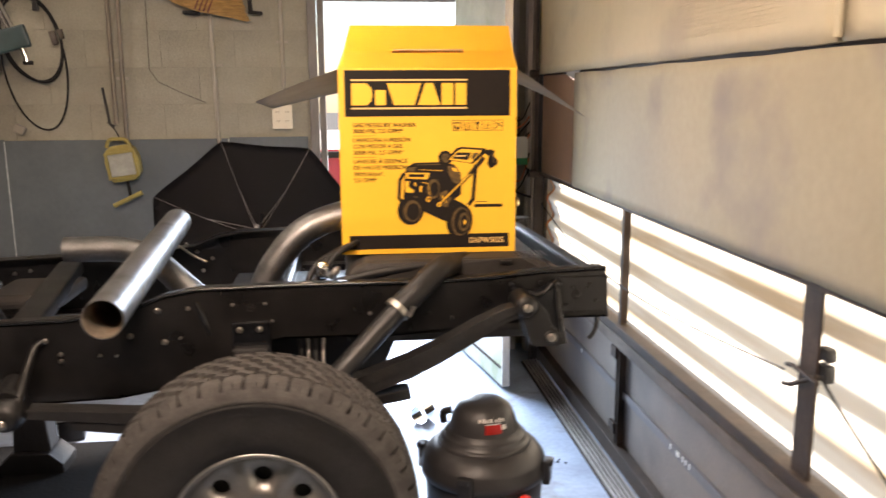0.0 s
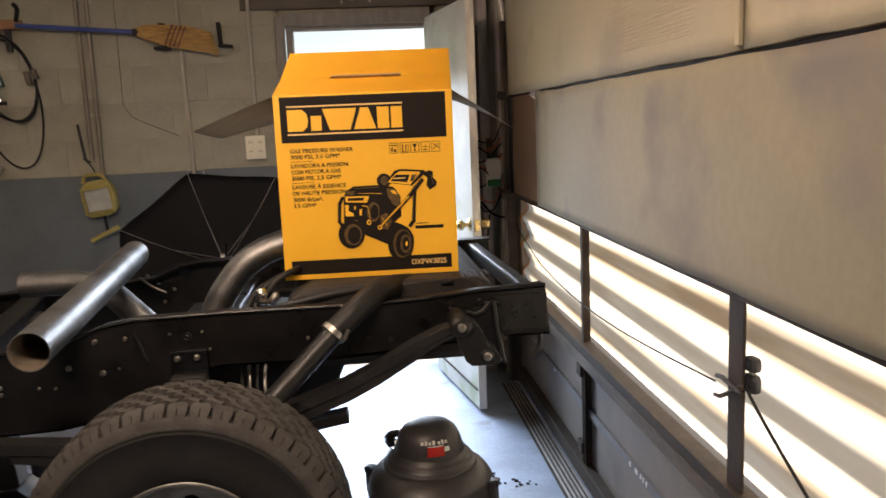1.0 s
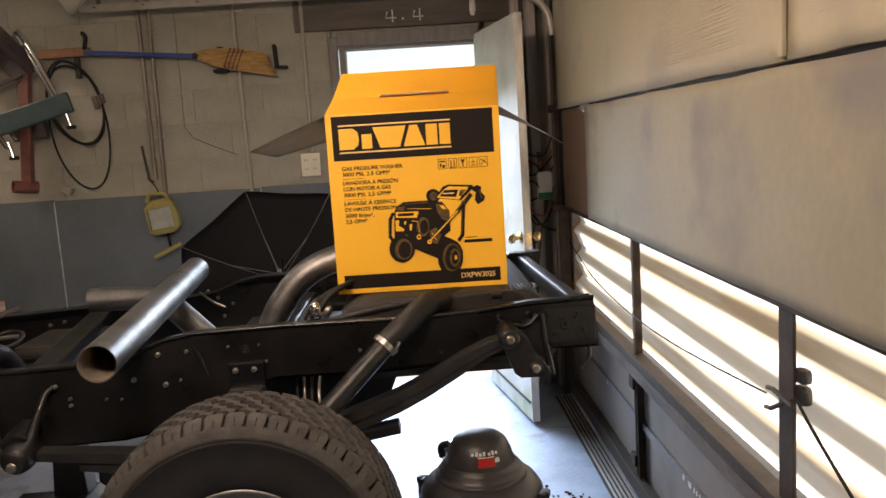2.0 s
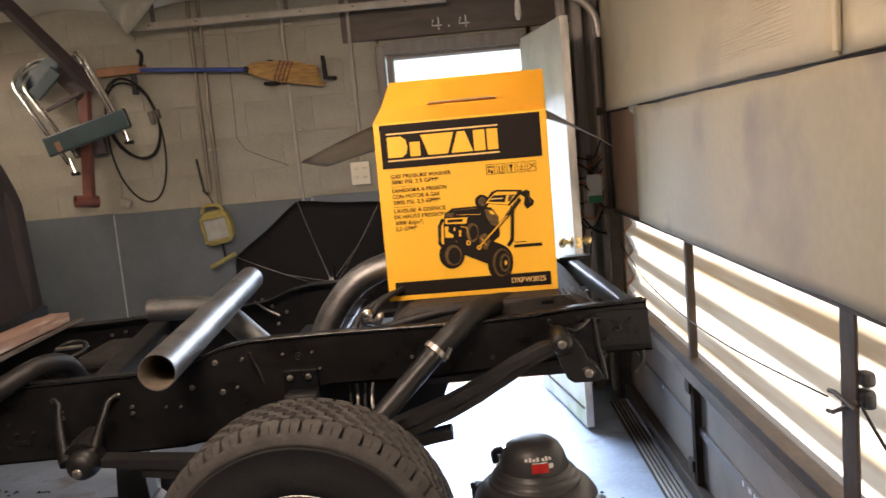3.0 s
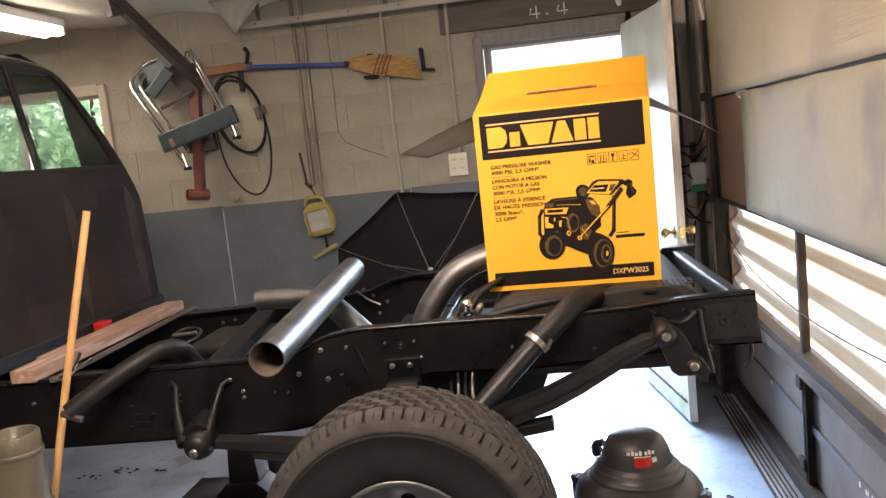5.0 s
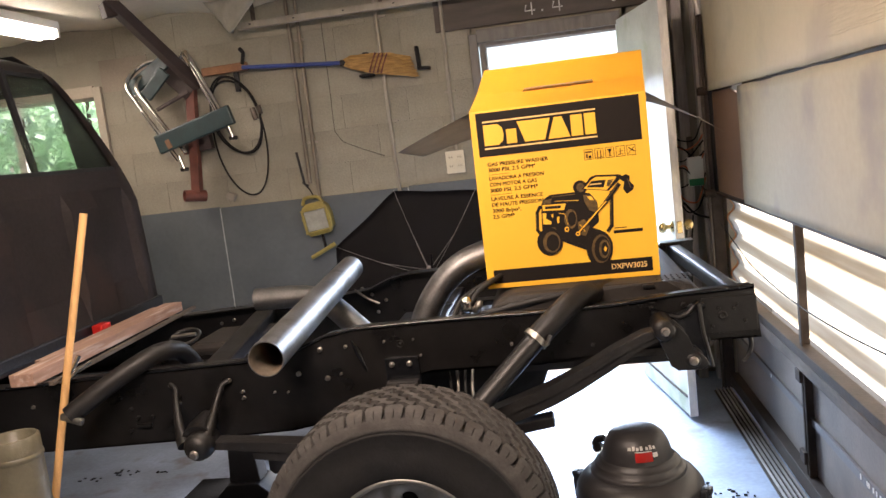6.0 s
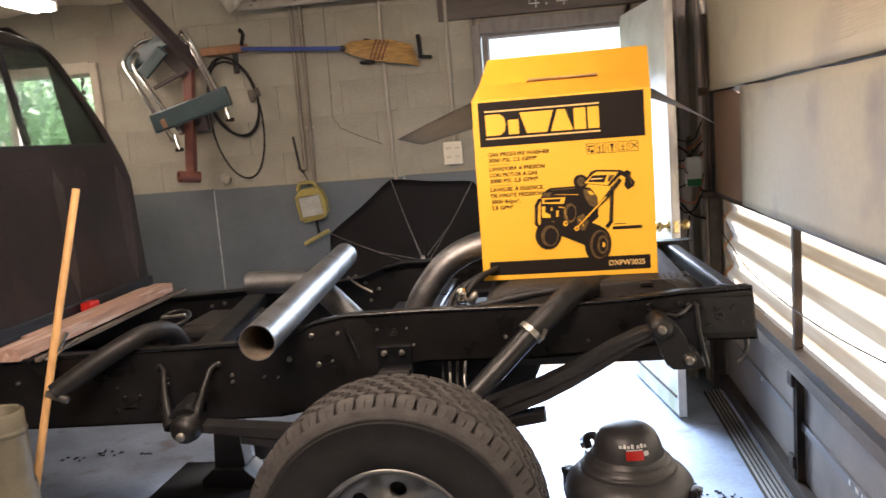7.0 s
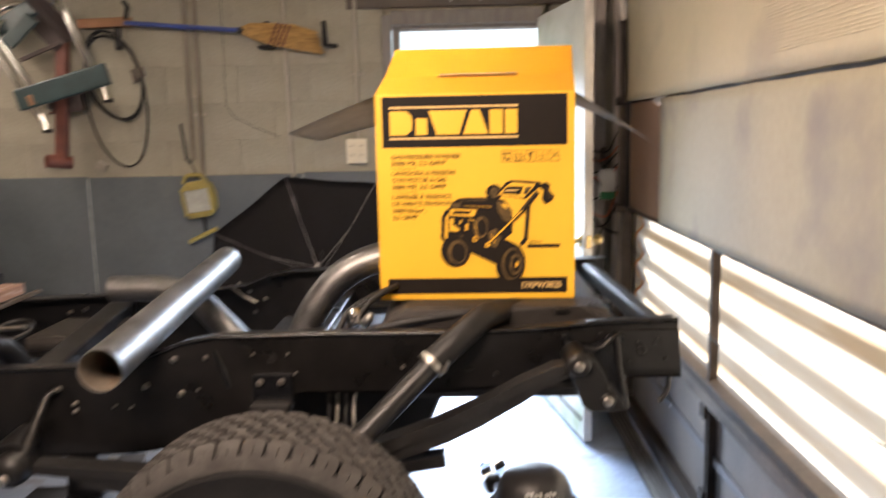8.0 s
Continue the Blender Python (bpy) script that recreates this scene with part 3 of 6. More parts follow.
# insulation boards over the upper door sections
def board(y0, y1, z0, z1, x, ridges, label, seed, mat="foam"):
    rnd = random.Random(seed)
    ob = empty("insulation_board", (x, (y0 + y1) / 2, z0), label, "insulation board", "boards on the garage door")
    bm = bmesh.new()
    nn, nz = 40, 14
    front = [[bm.verts.new((x + 0.004 * noise.noise((j * 0.25, i * 0.3, seed)) , y0 + (y1 - y0) * j / nn,
              z0 + (z1 - z0) * i / nz + (0.006 * noise.noise((j * 0.35, seed, 5)) if i in (0, nz) else 0))) for j in range(nn + 1)] for i in range(nz + 1)]
    back = [[bm.verts.new(v.co + Vector((0.025, 0, 0))) for v in r] for r in front]
    for i in range(nz):
        for j in range(nn):
            bm.faces.new((front[i][j], front[i + 1][j], front[i + 1][j + 1], front[i][j + 1])).smooth = True
            bm.faces.new((back[i][j], back[i][j + 1], back[i + 1][j + 1], back[i + 1][j])).smooth = True
    for j in range(nn):
        bm.faces.new((front[0][j], front[0][j + 1], back[0][j + 1], back[0][j]))
        bm.faces.new((front[nz][j], back[nz][j], back[nz][j + 1], front[nz][j + 1]))
    for i in range(nz):
        bm.faces.new((front[i][0], back[i][0], back[i + 1][0], front[i + 1][0]))
        bm.faces.new((front[i][nn], front[i + 1][nn], back[i + 1][nn], back[i][nn]))
    part("board", bm, mat, ob)
    for (ya, yb, za, zb) in ridges:
        bm = bmesh.new()
        z = za
        while z < zb:
            a, b = ya + rnd.uniform(0, 0.12) * (yb - ya), yb - rnd.uniform(0, 0.35) * (yb - ya)
            pts = [(x + 0.0005, a + (b - a) * k / 8, z + 0.0015 * rnd.uniform(-1, 1)) for k in range(9)]
            add_tube(bm, pts, 0.004, 6, radii=[0.0008 + 0.0013 * math.sin(math.pi * k / 8) for k in range(9)])
            z += rnd.uniform(0.007, 0.013)
        part("ripple", bm, "foam", ob, "rippled paper facing")
    return ob
b1 = board(-0.6, 3.70, 1.118, 1.645, 1.054, [], "large dingy beige insulation board on the garage door", 3, "foamdirty")
b2 = board(1.66, 4.40, 1.657, 2.30, 1.052, [(1.70, 2.30, 1.72, 1.98), (2.05, 2.75, 1.72, 1.95)], "beige insulation board with rippled facing", 7)
b3 = board(-0.6, 1.645, 1.657, 2.30, 1.053, [(0.6, 1.6, 1.72, 1.86)], "beige insulation board with rippled facing", 11)
part("stud", box((1.047, 1.655, 1.98), (0.012, 0.02, 0.63), 0.003), "foam", b2, "pale batten over the joint")
YZ = Matrix(((0, 0, 1, 0), (1, 0, 0, 0), (0, 1, 0, 0), (0, 0, 0, 1)))  # outline (y, z), depth along x
thing("hardboard_patch", prism([(3.66, 1.12), (4.41, 1.12), (4.41, 1.648), (3.985, 1.648), (3.66, 1.590)], Matrix.Translation((1.079, 0, 0)) @ YZ, 0.012, 0.002), "brownpanel", "brown hardboard sheet on the garage door", "panel")
bm = box((1.088, 1.65, 1.651), (0.02, 4.1, 0.03), 0.003)
add_box(bm, (1.088, 4.20, 1.655), (0.02, 0.40, 0.012), 0.002)
structure("door_trim", bm, "gdsteel", "dark steel edge between door sections", "trim")
structure("door_trim", box((1.10, -0.5, 1.66), (0.02, 1.8, 1.2)), "gdpanel", "garage door section behind the boards", "trim")
structure("door_trim", box((1.105, 1.9, 1.99), (0.01, 5.0, 0.66)), "gdpanel", "upper garage door section", "trim")
structure("door_trim", box((1.105, 1.55, 1.38), (0.01, 4.0, 0.50)), "gdpanel", "garage door section behind the boards", "trim")

# roller track and dark posts in the corner by the door
track = empty("door_track", (1.05, 4.45, 0), "dark steel roller track beside the garage door", "door track", kind="structure")
part("rail", box((1.075, 4.47, 1.25), (0.06, 0.05, 2.5), 0.006), "gdsteel", track)
part("lip", box((1.035, 4.45, 1.25), (0.012, 0.02, 2.5), 0.003), "galv", track)
for z in (0.62, 1.11, 1.66):
    part("roller", tube([(1.01, 4.435, z), (1.07, 4.435, z)], 0.022, 14), "gdsteel", track)
part("bend", tube(rounded_path([(1.03, 4.44, 2.2), (1.03, 4.40, 2.44), (1.03, 4.0, 2.47), (1.03, 2.5, 2.47)], 0.2, 8), 0.018, 8), "galv", track)
post = structure("corner_post", box((0.968, 4.71, 1.25), (0.056, 0.09, 2.5), 0.005), "post", "dark timber post in the corner", "post")
structure("corner_post", box((1.066, 4.66, 1.25), (0.05, 0.07, 2.5), 0.005), "post", "dark timber post by the garage door track", "post")
thing("power_cable", tube(rounded_path([(1.050, 4.425, 2.46), (1.052, 4.425, 2.13), (1.072, 4.425, 2.03), (1.056, 4.425, 1.94), (1.062, 4.425, 1.83), (1.070, 4.425, 1.69), (1.074, 4.425, 1.55), (1.070, 4.425, 1.36), (1.074, 4.425, 1.12)], 0.06), 0.0125, 10), "cable", "thick black cable running down the garage door track", "cable")
thing("bent_conduit", tube(rounded_path([(0.70, 4.43, 2.40), (0.80, 4.425, 2.335), (0.894, 4.42, 2.290), (0.975, 4.42, 2.252), (1.030, 4.42, 2.180), (1.046, 4.42, 2.06)], 0.05), 0.020, 12), "conduitpale", "bent pale metal conduit in the corner over the door", "conduit")
thing("hanging_strip", lathe([(0, 0.0), (0.010, 0.004), (0.018, 0.03), (0.016, 0.075), (0.009, 0.13), (0.005, 0.34)], pose(0.615, 4.40, 2.185), 14), "plastic_sheet", "small milky plastic strip hanging from the ceiling", "plastic strip")
part("hinge_knuckle", box((1.062, 4.405, 1.70), (0.05, 0.03, 0.05), 0.010), "gdsteel", track)
structure("corner_post", box((0.885, 4.74, 1.25), (0.05, 0.05, 2.5), 0.004), "post", "weathered timber strip in the corner", "post")

# ---- the pickup truck on its frame ----
truck = empty("pickup_truck", (-0.5, 2.77, 0.14), "stripped pickup truck, bare black frame and dark primer cab", "pickup truck")
NEAR, FAR = 2.235, 3.30
rail_top = [(-3.2, 0.915), (-1.62, 0.916), (-1.15, 0.934), (-0.79, 0.942), (-0.62, 0.962), (-0.52, 1.002), (-0.43, 1.017), (-0.17, 1.021), (0.23, 1.019), (0.39, 1.025), (0.55, 1.038), (0.747, 1.045)]
rail_bot = [(0.758, 0.898), (0.60, 0.899), (0.35, 0.880), (0.13, 0.865), (-0.20, 0.868), (-0.30, 0.845), (-0.40, 0.79), (-0.52, 0.735), (-0.66, 0.712), (-0.866, 0.706), (-1.45, 0.694), (-3.2, 0.690)]


def frame_rail(y, inward):
    """A channel: web on the outside, flanges turned inward."""
    s = 1 if inward > 0 else -1
    bm = bmesh.new()
    add_prism(bm, rail_top + rail_bot, at_y(y if s > 0 else y - 0.006), 0.006)
    for line, dz in ((rail_top, -0.006), (rail_bot[::-1], 0.006)):
        for (xa, za), (xb, zb) in zip(line, line[1:]):
            vs = []
            for x, z in ((xa, za), (xb, zb)):
                for yy in (0.0, 0.068):
                    for zz in (0.0, dz):
                        vs.append(bm.verts.new((x, y + s * yy, z + zz)))
            a0, a1, a2, a3, b0, b1, b2, b3 = vs
            for q in ((a0, a2, b2, b0), (a1, b1, b3, a3), (a0, b0, b1, a1), (a2, a3, b3, b2), (a0, a1, a3, a2), (b0, b2, b3, b1)):
                bm.faces.new(q)
    return bm


near_rail = part("frame_rail", frame_rail(NEAR, 1), "chassis", truck)
# punched slots in the web, with pressed rims
for sx_, sz_, wide, high in ((0.219, 0.927, 0.024, 0.014), (0.288, 0.913, 0.015, 0.015), (0.166, 0.892, 0.010, 0.022)):
    m = Matrix.Translation((sx_, NEAR - 0.0015, sz_)) @ XZ @ Matrix.Diagonal((wide / 0.02, high / 0.02, 1, 1))
    part("web_slot", lathe([(0.0, -0.0005), (0.0095, -0.0005), (0.010, 0.0)], m, 24), "dark", near_rail, "dark punched slot")
far_rail = part("frame_rail", frame_rail(FAR, -1), "chassis", truck)
bm = tube([(x, NEAR + 0.003, z + 0.002) for x, z in rail_top[1:]], 0.006, 8)
part("rolled_edge", bm, "glossblack", near_rail)


def bolt(x, y, z, r=0.011, parent=None, mat="bolt"):
    r *= 0.85
    m = Matrix.Translation((x, y, z)) @ pose(0, 0, 0, 90, 0, 0)
    bm = lathe([(r * 1.2, 0), (r * 1.2, 0.002), (0, 0.002)], m, 14)
    add_lathe(bm, [(r, 0.003), (r, 0.009), (r * 0.8, 0.011), (0, 0.011)], m, 6, False)
    return part("bolt", bm, mat, parent or near_rail)


for x, z, r in ((-0.538, 0.964, 0.0085), (-0.525, 0.873, 0.0085), (-0.616, 0.894, 0.0085), (-0.456, 0.968, 0.006), (-0.480, 0.884, 0.004), (-0.226, 0.923, 0.004),
                (-0.657, 0.839, 0.004), (-0.701, 0.842, 0.004), (-1.53, 0.85, 0.006), (-0.334, 0.974, 0.004), (-0.244, 0.974, 0.004), (0.05, 0.935, 0.0055)):
    bolt(x, NEAR, z, r)
m = Matrix.Translation((-0.286, NEAR, 0.963)) @ pose(0, 0, 0, 90, 0, 0)
part("stamped_mark", add_lathe(lathe([(0.009, 0), (0.009, 0.003), (0.012, 0.003), (0.012, 0)], m, 18), [(0, 0.002), (0.004, 0.002), (0.005, 0)], m, 8), "satin", near_rail, "worn stamped ring")
part("pressed_crease", tube([(-0.435, NEAR + 0.004, 0.985), (-0.418, NEAR + 0.002, 0.945), (-0.400, NEAR + 0.004, 0.885)], 0.012, 12, radii=[0.006, 0.011, 0.005]), "glossblack", near_rail)
# clip bracket over the axle
br = part("bump_bracket", box((-0.285, NEAR - 0.006, 0.885), (0.105, 0.014, 0.078), 0.004), "glossblack", near_rail)
part("bump_stop", box((-0.285, NEAR - 0.02, 0.842), (0.10, 0.06, 0.03), 0.01), "hose", near_rail, "black rubber bump stop")
bolt(-0.316, NEAR - 0.013, 0.903, 0.009)
bolt(-0.262, NEAR - 0.013, 0.903, 0.009)
# stamped plate and holes at the tail of the rail
part("tail_plate", box((0.675, NEAR - 0.004, 0.972), (0.15, 0.008, 0.105), 0.003), "satin", near_rail)
m = Matrix.Translation((0.655, NEAR - 0.009, 0.972)) @ pose(0, 0, 0, 90, 0, 0)
part("stamped_ring", lathe([(0.006, 0), (0.006, 0.004), (0.013, 0.004), (0.013, 0)], m, 16), "chassis", near_rail)
for dx, dz in ((-0.02, 0.022), (0.022, 0.018), (0.03, 0.03), (0.05, -0.02), (-0.04, -0.03)):
    bolt(0.665 + dx, NEAR - 0.009, 0.972 + dz, 0.005, mat="chassis")
bolt(0.55, NEAR - 0.002, 1.01, 0.009, mat="chassis")

# crossmembers
def crossmember(x0, x1, z, w, h, name="crossmember", mat="chassis"):
    bm = bmesh.new()
    d = Vector((x1 - x0, FAR - NEAR - 0.14, 0))
    a = math.degrees(math.atan2(-(x1 - x0), FAR - NEAR - 0.14))
    add_box(bm, (0, 0, 0), (w, d.length, h), 0.01, pose((x0 + x1) / 2, (NEAR + FAR) / 2, z, 0, 0, a))
    return part(name, bm, mat, truck)
crossmember(-0.93, -1.09, 0.895, 0.085, 0.05, mat="satin")
crossmember(0.705, 0.66, 1.015, 0.045, 0.05, mat="satin")
crossmember(-2.6, -2.6, 0.8, 0.1, 0.1)
crossmember(-0.25, -0.25, 0.90, 0.10, 0.08)
part("cross_plate", box((-1.12, 2.95, 0.86), (0.26, 0.30, 0.05), 0.02), "tank", truck)

# rear leaf spring, shackle and hangers
leaf_top = [(-0.90, 0.742), (-0.75, 0.730), (-0.6, 0.718), (-0.4, 0.712), (-0.2, 0.722), (-0.10, 0.748), (0.008, 0.786), (0.148, 0.835), (0.255, 0.884), (0.347, 0.934), (0.421, 0.968), (0.478, 0.978)]
leaf_bot = [(0.470, 0.944), (0.402, 0.915), (0.341, 0.876), (0.249, 0.822), (0.164, 0.780), (0.041, 0.735), (-0.10, 0.694), (-0.2, 0.662), (-0.4, 0.648), (-0.6, 0.655), (-0.75, 0.674), (-0.90, 0.692)]
leaf_mid = [((a[0] + b[0]) / 2, (a[1] + b[1]) / 2) for a, b in zip(leaf_top, leaf_bot[::-1])]


def leaf_plate(upper, lower, y0, w):
    return prism(upper + lower[::-1], at_y(y0), w, 0.004)


spring = part("leaf_spring", leaf_plate(leaf_top, leaf_mid, 2.105, 0.060), "rusty", truck, "greasy black leaf spring")
part("leaf", leaf_plate([(x, z - 0.002) for x, z in leaf_mid[1:]], leaf_bot[::-1][1:], 2.111, 0.050), "rusty", spring)
part("overload_leaf", box((0, 0, 0), (0.17, 0.06, 0.030), 0.004, pose(0.072, 2.135, 0.720, 0, -9, 0)), "satin", spring)
# kidney-shaped shackle plates
sh = [(0.462, 0.968), (0.482, 0.992), (0.503, 0.990), (0.522, 0.975), (0.539, 0.952), (0.548, 0.925), (0.546, 0.910), (0.566, 0.905), (0.583, 0.886), (0.589, 0.866), (0.568, 0.857), (0.506, 0.858), (0.488, 0.872), (0.477, 0.905), (0.466, 0.935)]
for y in (2.104, 2.176):
    part("shackle", prism(sh, at_y(y - 0.006), 0.010, 0.003), "satin", truck)
for x, z, r, y0 in ((0.478, 0.974, 0.030, 2.082), (0.548, 0.884, 0.022, 2.094)):
    m = Matrix.Translation((x, 2.20, z)) @ pose(0, 0, 0, 90, 0, 0)
    d_ = 2.20 - y0
    part("shackle_eye", lathe([(0, 0.0), (r, 0.0), (r, d_ - 0.012), (r * 0.9, d_ - 0.004), (r * 0.72, d_), (0, d_)], m, 24), "satin", truck)
    bolt(x, y0, z, 0.0125, truck)
# pressed hanger with flared lips
hg = [(0.454, 1.010), (0.471, 1.004), (0.503, 0.992), (0.531, 0.984), (0.553, 0.992), (0.575, 1.014), (0.586, 1.024), (0.597, 1.016), (0.590, 0.987), (0.590, 0.941), (0.599, 0.887), (0.607, 0.846), (0.598, 0.840), (0.576, 0.877), (0.550, 0.890), (0.520, 0.915), (0.484, 0.934), (0.457, 0.967)]
hanger = part("shackle_hanger", prism(hg, at_y(2.195), 0.038, 0.006), "glossblack", truck)
part("hanger_lip", tube([(0.586, 2.19, 1.018), (0.588, 2.18, 0.985), (0.590, 2.172, 0.942), (0.600, 2.168, 0.888), (0.608, 2.165, 0.843)], 0.0055, 8), "satin", hanger)
part("hanger_lip", tube([(0.503, 2.192, 0.992), (0.531, 2.190, 0.984), (0.553, 2.190, 0.992), (0.575, 2.192, 1.014)], 0.0055, 8), "satin", hanger)
for x, z in ((0.462, 1.008), (0.601, 1.006), (0.606, 0.905)):
    bolt(x, NEAR - 0.012, z, 0.010, hanger, "glossblack")
# front hanger
for x0, x1, sg in ((-1.038, -0.968, 1), (-0.842, -0.880, -1)):
    pts = rounded_path([(x0, NEAR - 0.010, 0.893), (x0 + 0.022 * sg, NEAR - 0.022, 0.882), (x0 + 0.036 * sg, 2.17, 0.82), (x1, 2.11, 0.765), (x1 + 0.02 * sg, 2.09, 0.74)], 0.05)
    part("hanger_rib", tube(pts, 0.01, 10, radii=[0.0075 + 0.016 * (k / (len(pts) - 1)) ** 2 for k in range(len(pts))]), "satin", truck)
    bolt(x0, NEAR - 0.006, 0.890, 0.008, truck)
part("front_hanger", tube([(-0.930, 2.225, 0.775), (-0.922, 2.15, 0.762), (-0.912, 2.10, 0.750)], 0.05, 20, radii=[0.030, 0.042, 0.048]), "satin", truck)
m = Matrix.Translation((-0.905, 2.13, 0.735)) @ pose(0, 0, 0, 90, 0, 0)
part("hanger_boss", lathe([(0, -0.03), (0.040, -0.03), (0.046, 0.03), (0.042, 0.055), (0.030, 0.074), (0, 0.076)], m, 24), "satin", truck)
bolt(-0.905, 2.052, 0.722, 0.014, truck)
for x in (-1.03, -0.815):
    for z in (0.85, 0.83):
        bolt(x + 0.01, NEAR, z, 0.006, truck)
for i, (x, z) in enumerate(((-1.22, 0.86), (-1.19, 0.82), (-1.17, 0.79), (-1.12, 0.79), (-1.20, 0.75))):
    bolt(x, NEAR, z, 0.007, truck, "satin")
part("line_clip", box((-1.15, NEAR - 0.006, 0.765), (0.05, 0.012, 0.012), 0.003, None), "satin", truck)
# axle tube and brake, seen under the rail
part("axle", tube([(-0.2425, 2.05, 0.505), (-0.2425, 3.5, 0.505)], 0.045, 18), "rusty", truck)
m = Matrix.Translation((-0.2425, 2.77, 0.505)) @ pose(0, 0, 0, 90, 0, 0)
part("axle_housing", lathe([(0.05, -0.2), (0.13, -0.1), (0.155, 0), (0.13, 0.1), (0.05, 0.2)], m, 24), "rusty", truck)
m = Matrix.Translation((-0.2425, 2.10, 0.505)) @ pose(0, 0, 0, 90, 0, 0)
part("brake_drum", lathe([(0, 0.02), (0.15, 0.02), (0.155, 0.03), (0.155, 0.1), (0, 0.1)], m, 28), "rusty", truck)
part("spring_seat", box((-0.225, 2.135, 0.64), (0.15, 0.09, 0.09), 0.01), "satin", truck)
# strut from the rail to the axle with its band clamp
strut = part("filler_pipe", tube(rounded_path([(0.40, 2.50, 1.02), (0.322, 2.42, 1.035), (0.263, 2.27, 1.058), (0.205, 2.195, 1.027), (0.127, 2.170, 0.962)], 0.06, 8), 0.035, 18), "hose", truck, "thick black rubber filler hose")
part("lower_pipe", tube([(0.15, 2.175, 0.982), (-0.08, 2.06, 0.775)], 0.030, 18), "satin", strut)
d = (Vector((-0.08, 2.06, 0.775)) - Vector((0.15, 2.175, 0.982))).normalized()
c0 = Vector((0.127, 2.165, 0.963))
part("band_clamp", tube([c0 - d * 0.008, c0 + d * 0.008], 0.0385, 20), "bolt", strut, "bright steel band clamp")
part("clamp_screw", tube([c0 + Vector((0.03, -0.03, -0.014)), c0 + Vector((0.042, -0.03, 0.014))], 0.006, 8), "bolt", strut)
part("spare_line", tube(rounded_path([(-0.05, 2.36, 1.00), (0.1, 2.36, 1.03), (0.28, 2.38, 1.045)], 0.08), 0.013, 8), "hose", truck)
# fuel tank between the rails
bm = bmesh.new()
prof = [(-0.02, 0.80), (0.62, 0.80), (0.66, 0.86), (0.65, 0.98), (0.60, 1.045), (0.52, 1.058), (0.05, 1.058), (-0.02, 1.02)]
add_prism(bm, prof, at_y(2.36), 0.80, 0.03)
tank = part("fuel_tank", bm, "tank", truck, "dusty black fuel tank")
part("tank_strap", box((0.47, 2.75, 1.047), (0.035, 0.8, 0.012), 0.003), "satin", tank)
bm = bmesh.new()
for i in range(7):
    for j in range(3):
        add_box(bm, (0.50 + 0.017 * i, 2.40 + 0.028 * j, 1.058), (0.006, 0.020, 0.004), 0.001)
part("tread_patch", bm, "tank", tank)
part("tank_skid", prism([(-0.42, 0.66), (0.05, 0.62), (0.10, 0.66), (0.155, 0.79), (0.155, 0.90), (-0.42, 0.90)], at_y(2.55), 0.45, 0.01), "satin", tank)
# lines and fittings by the tank
for k in range(3):
    pts = [(-0.14 + 0.02 * k, 2.34, 0.98), (-0.11 + 0.025 * k, 2.38, 1.05 + 0.01 * k), (-0.03 + 0.03 * k, 2.47, 1.085 + 0.012 * k), (0.04, 2.60, 1.07)]
    part("fuel_line", tube(rounded_path(pts, 0.08, 6), 0.009, 8), "hose", truck)
part("fitting", lathe([(0, 0), (0.018, 0), (0.022, 0.012), (0.016, 0.024), (0.02, 0.03), (0.012, 0.045), (0, 0.05)], pose(-0.085, 2.34, 1.02), 14), "chrome", truck, "bright metal hose fitting")
part("fitting", lathe([(0, 0), (0.012, 0), (0.012, 0.03), (0.006, 0.04), (0, 0.042)], pose(-0.06, 2.33, 1.02, 0, 35, 0), 10), "bolt", truck)
part("bare_patch", box((-0.135, NEAR + 0.02, 1.021), (0.055, 0.035, 0.006), 0.002), "chrome", near_rail, "bare polished metal")

# exhaust pipes
SUP = 0.0505
pipe_dir = (Vector((-0.66, 3.15, 1.075)) - Vector((-0.603, 1.96, 1.018)))
ex1 = part("exhaust_pipe", tube([Vector((-0.603, 1.96, 1.018)) + pipe_dir * k / 10 for k in range(11)], SUP, 40, 0.0022), "steel", truck, "bare steel exhaust pipe")
part("pipe_bore", tube([Vector((-0.603, 1.96, 1.018)) + pipe_dir * k / 10 + Vector((0, 0.002, 0)) for k in range(11)], SUP - 0.0024, 40, 0.0006), "bore", ex1, "rust-stained inside of the pipe")
ex2 = part("exhaust_elbow", tube(rounded_path([(-1.03, 3.0, 1.005), (-0.76, 3.0, 1.002), (-0.56, 2.86, 0.86), (-0.46, 2.8, 0.78)], 0.12, 8), 0.046, 32, 0.002), "steel", truck, "bare steel exhaust elbow")
ex3 = part("exhaust_elbow", tube(rounded_path([(-0.33, 2.70, 0.80), (-0.285, 2.70, 0.955), (-0.165, 2.71, 1.11), (0.03, 2.74, 1.165), (0.2, 2.8, 1.17)], 0.16, 10), 0.047, 32, 0.002), "steel", truck, "bare steel exhaust elbow")
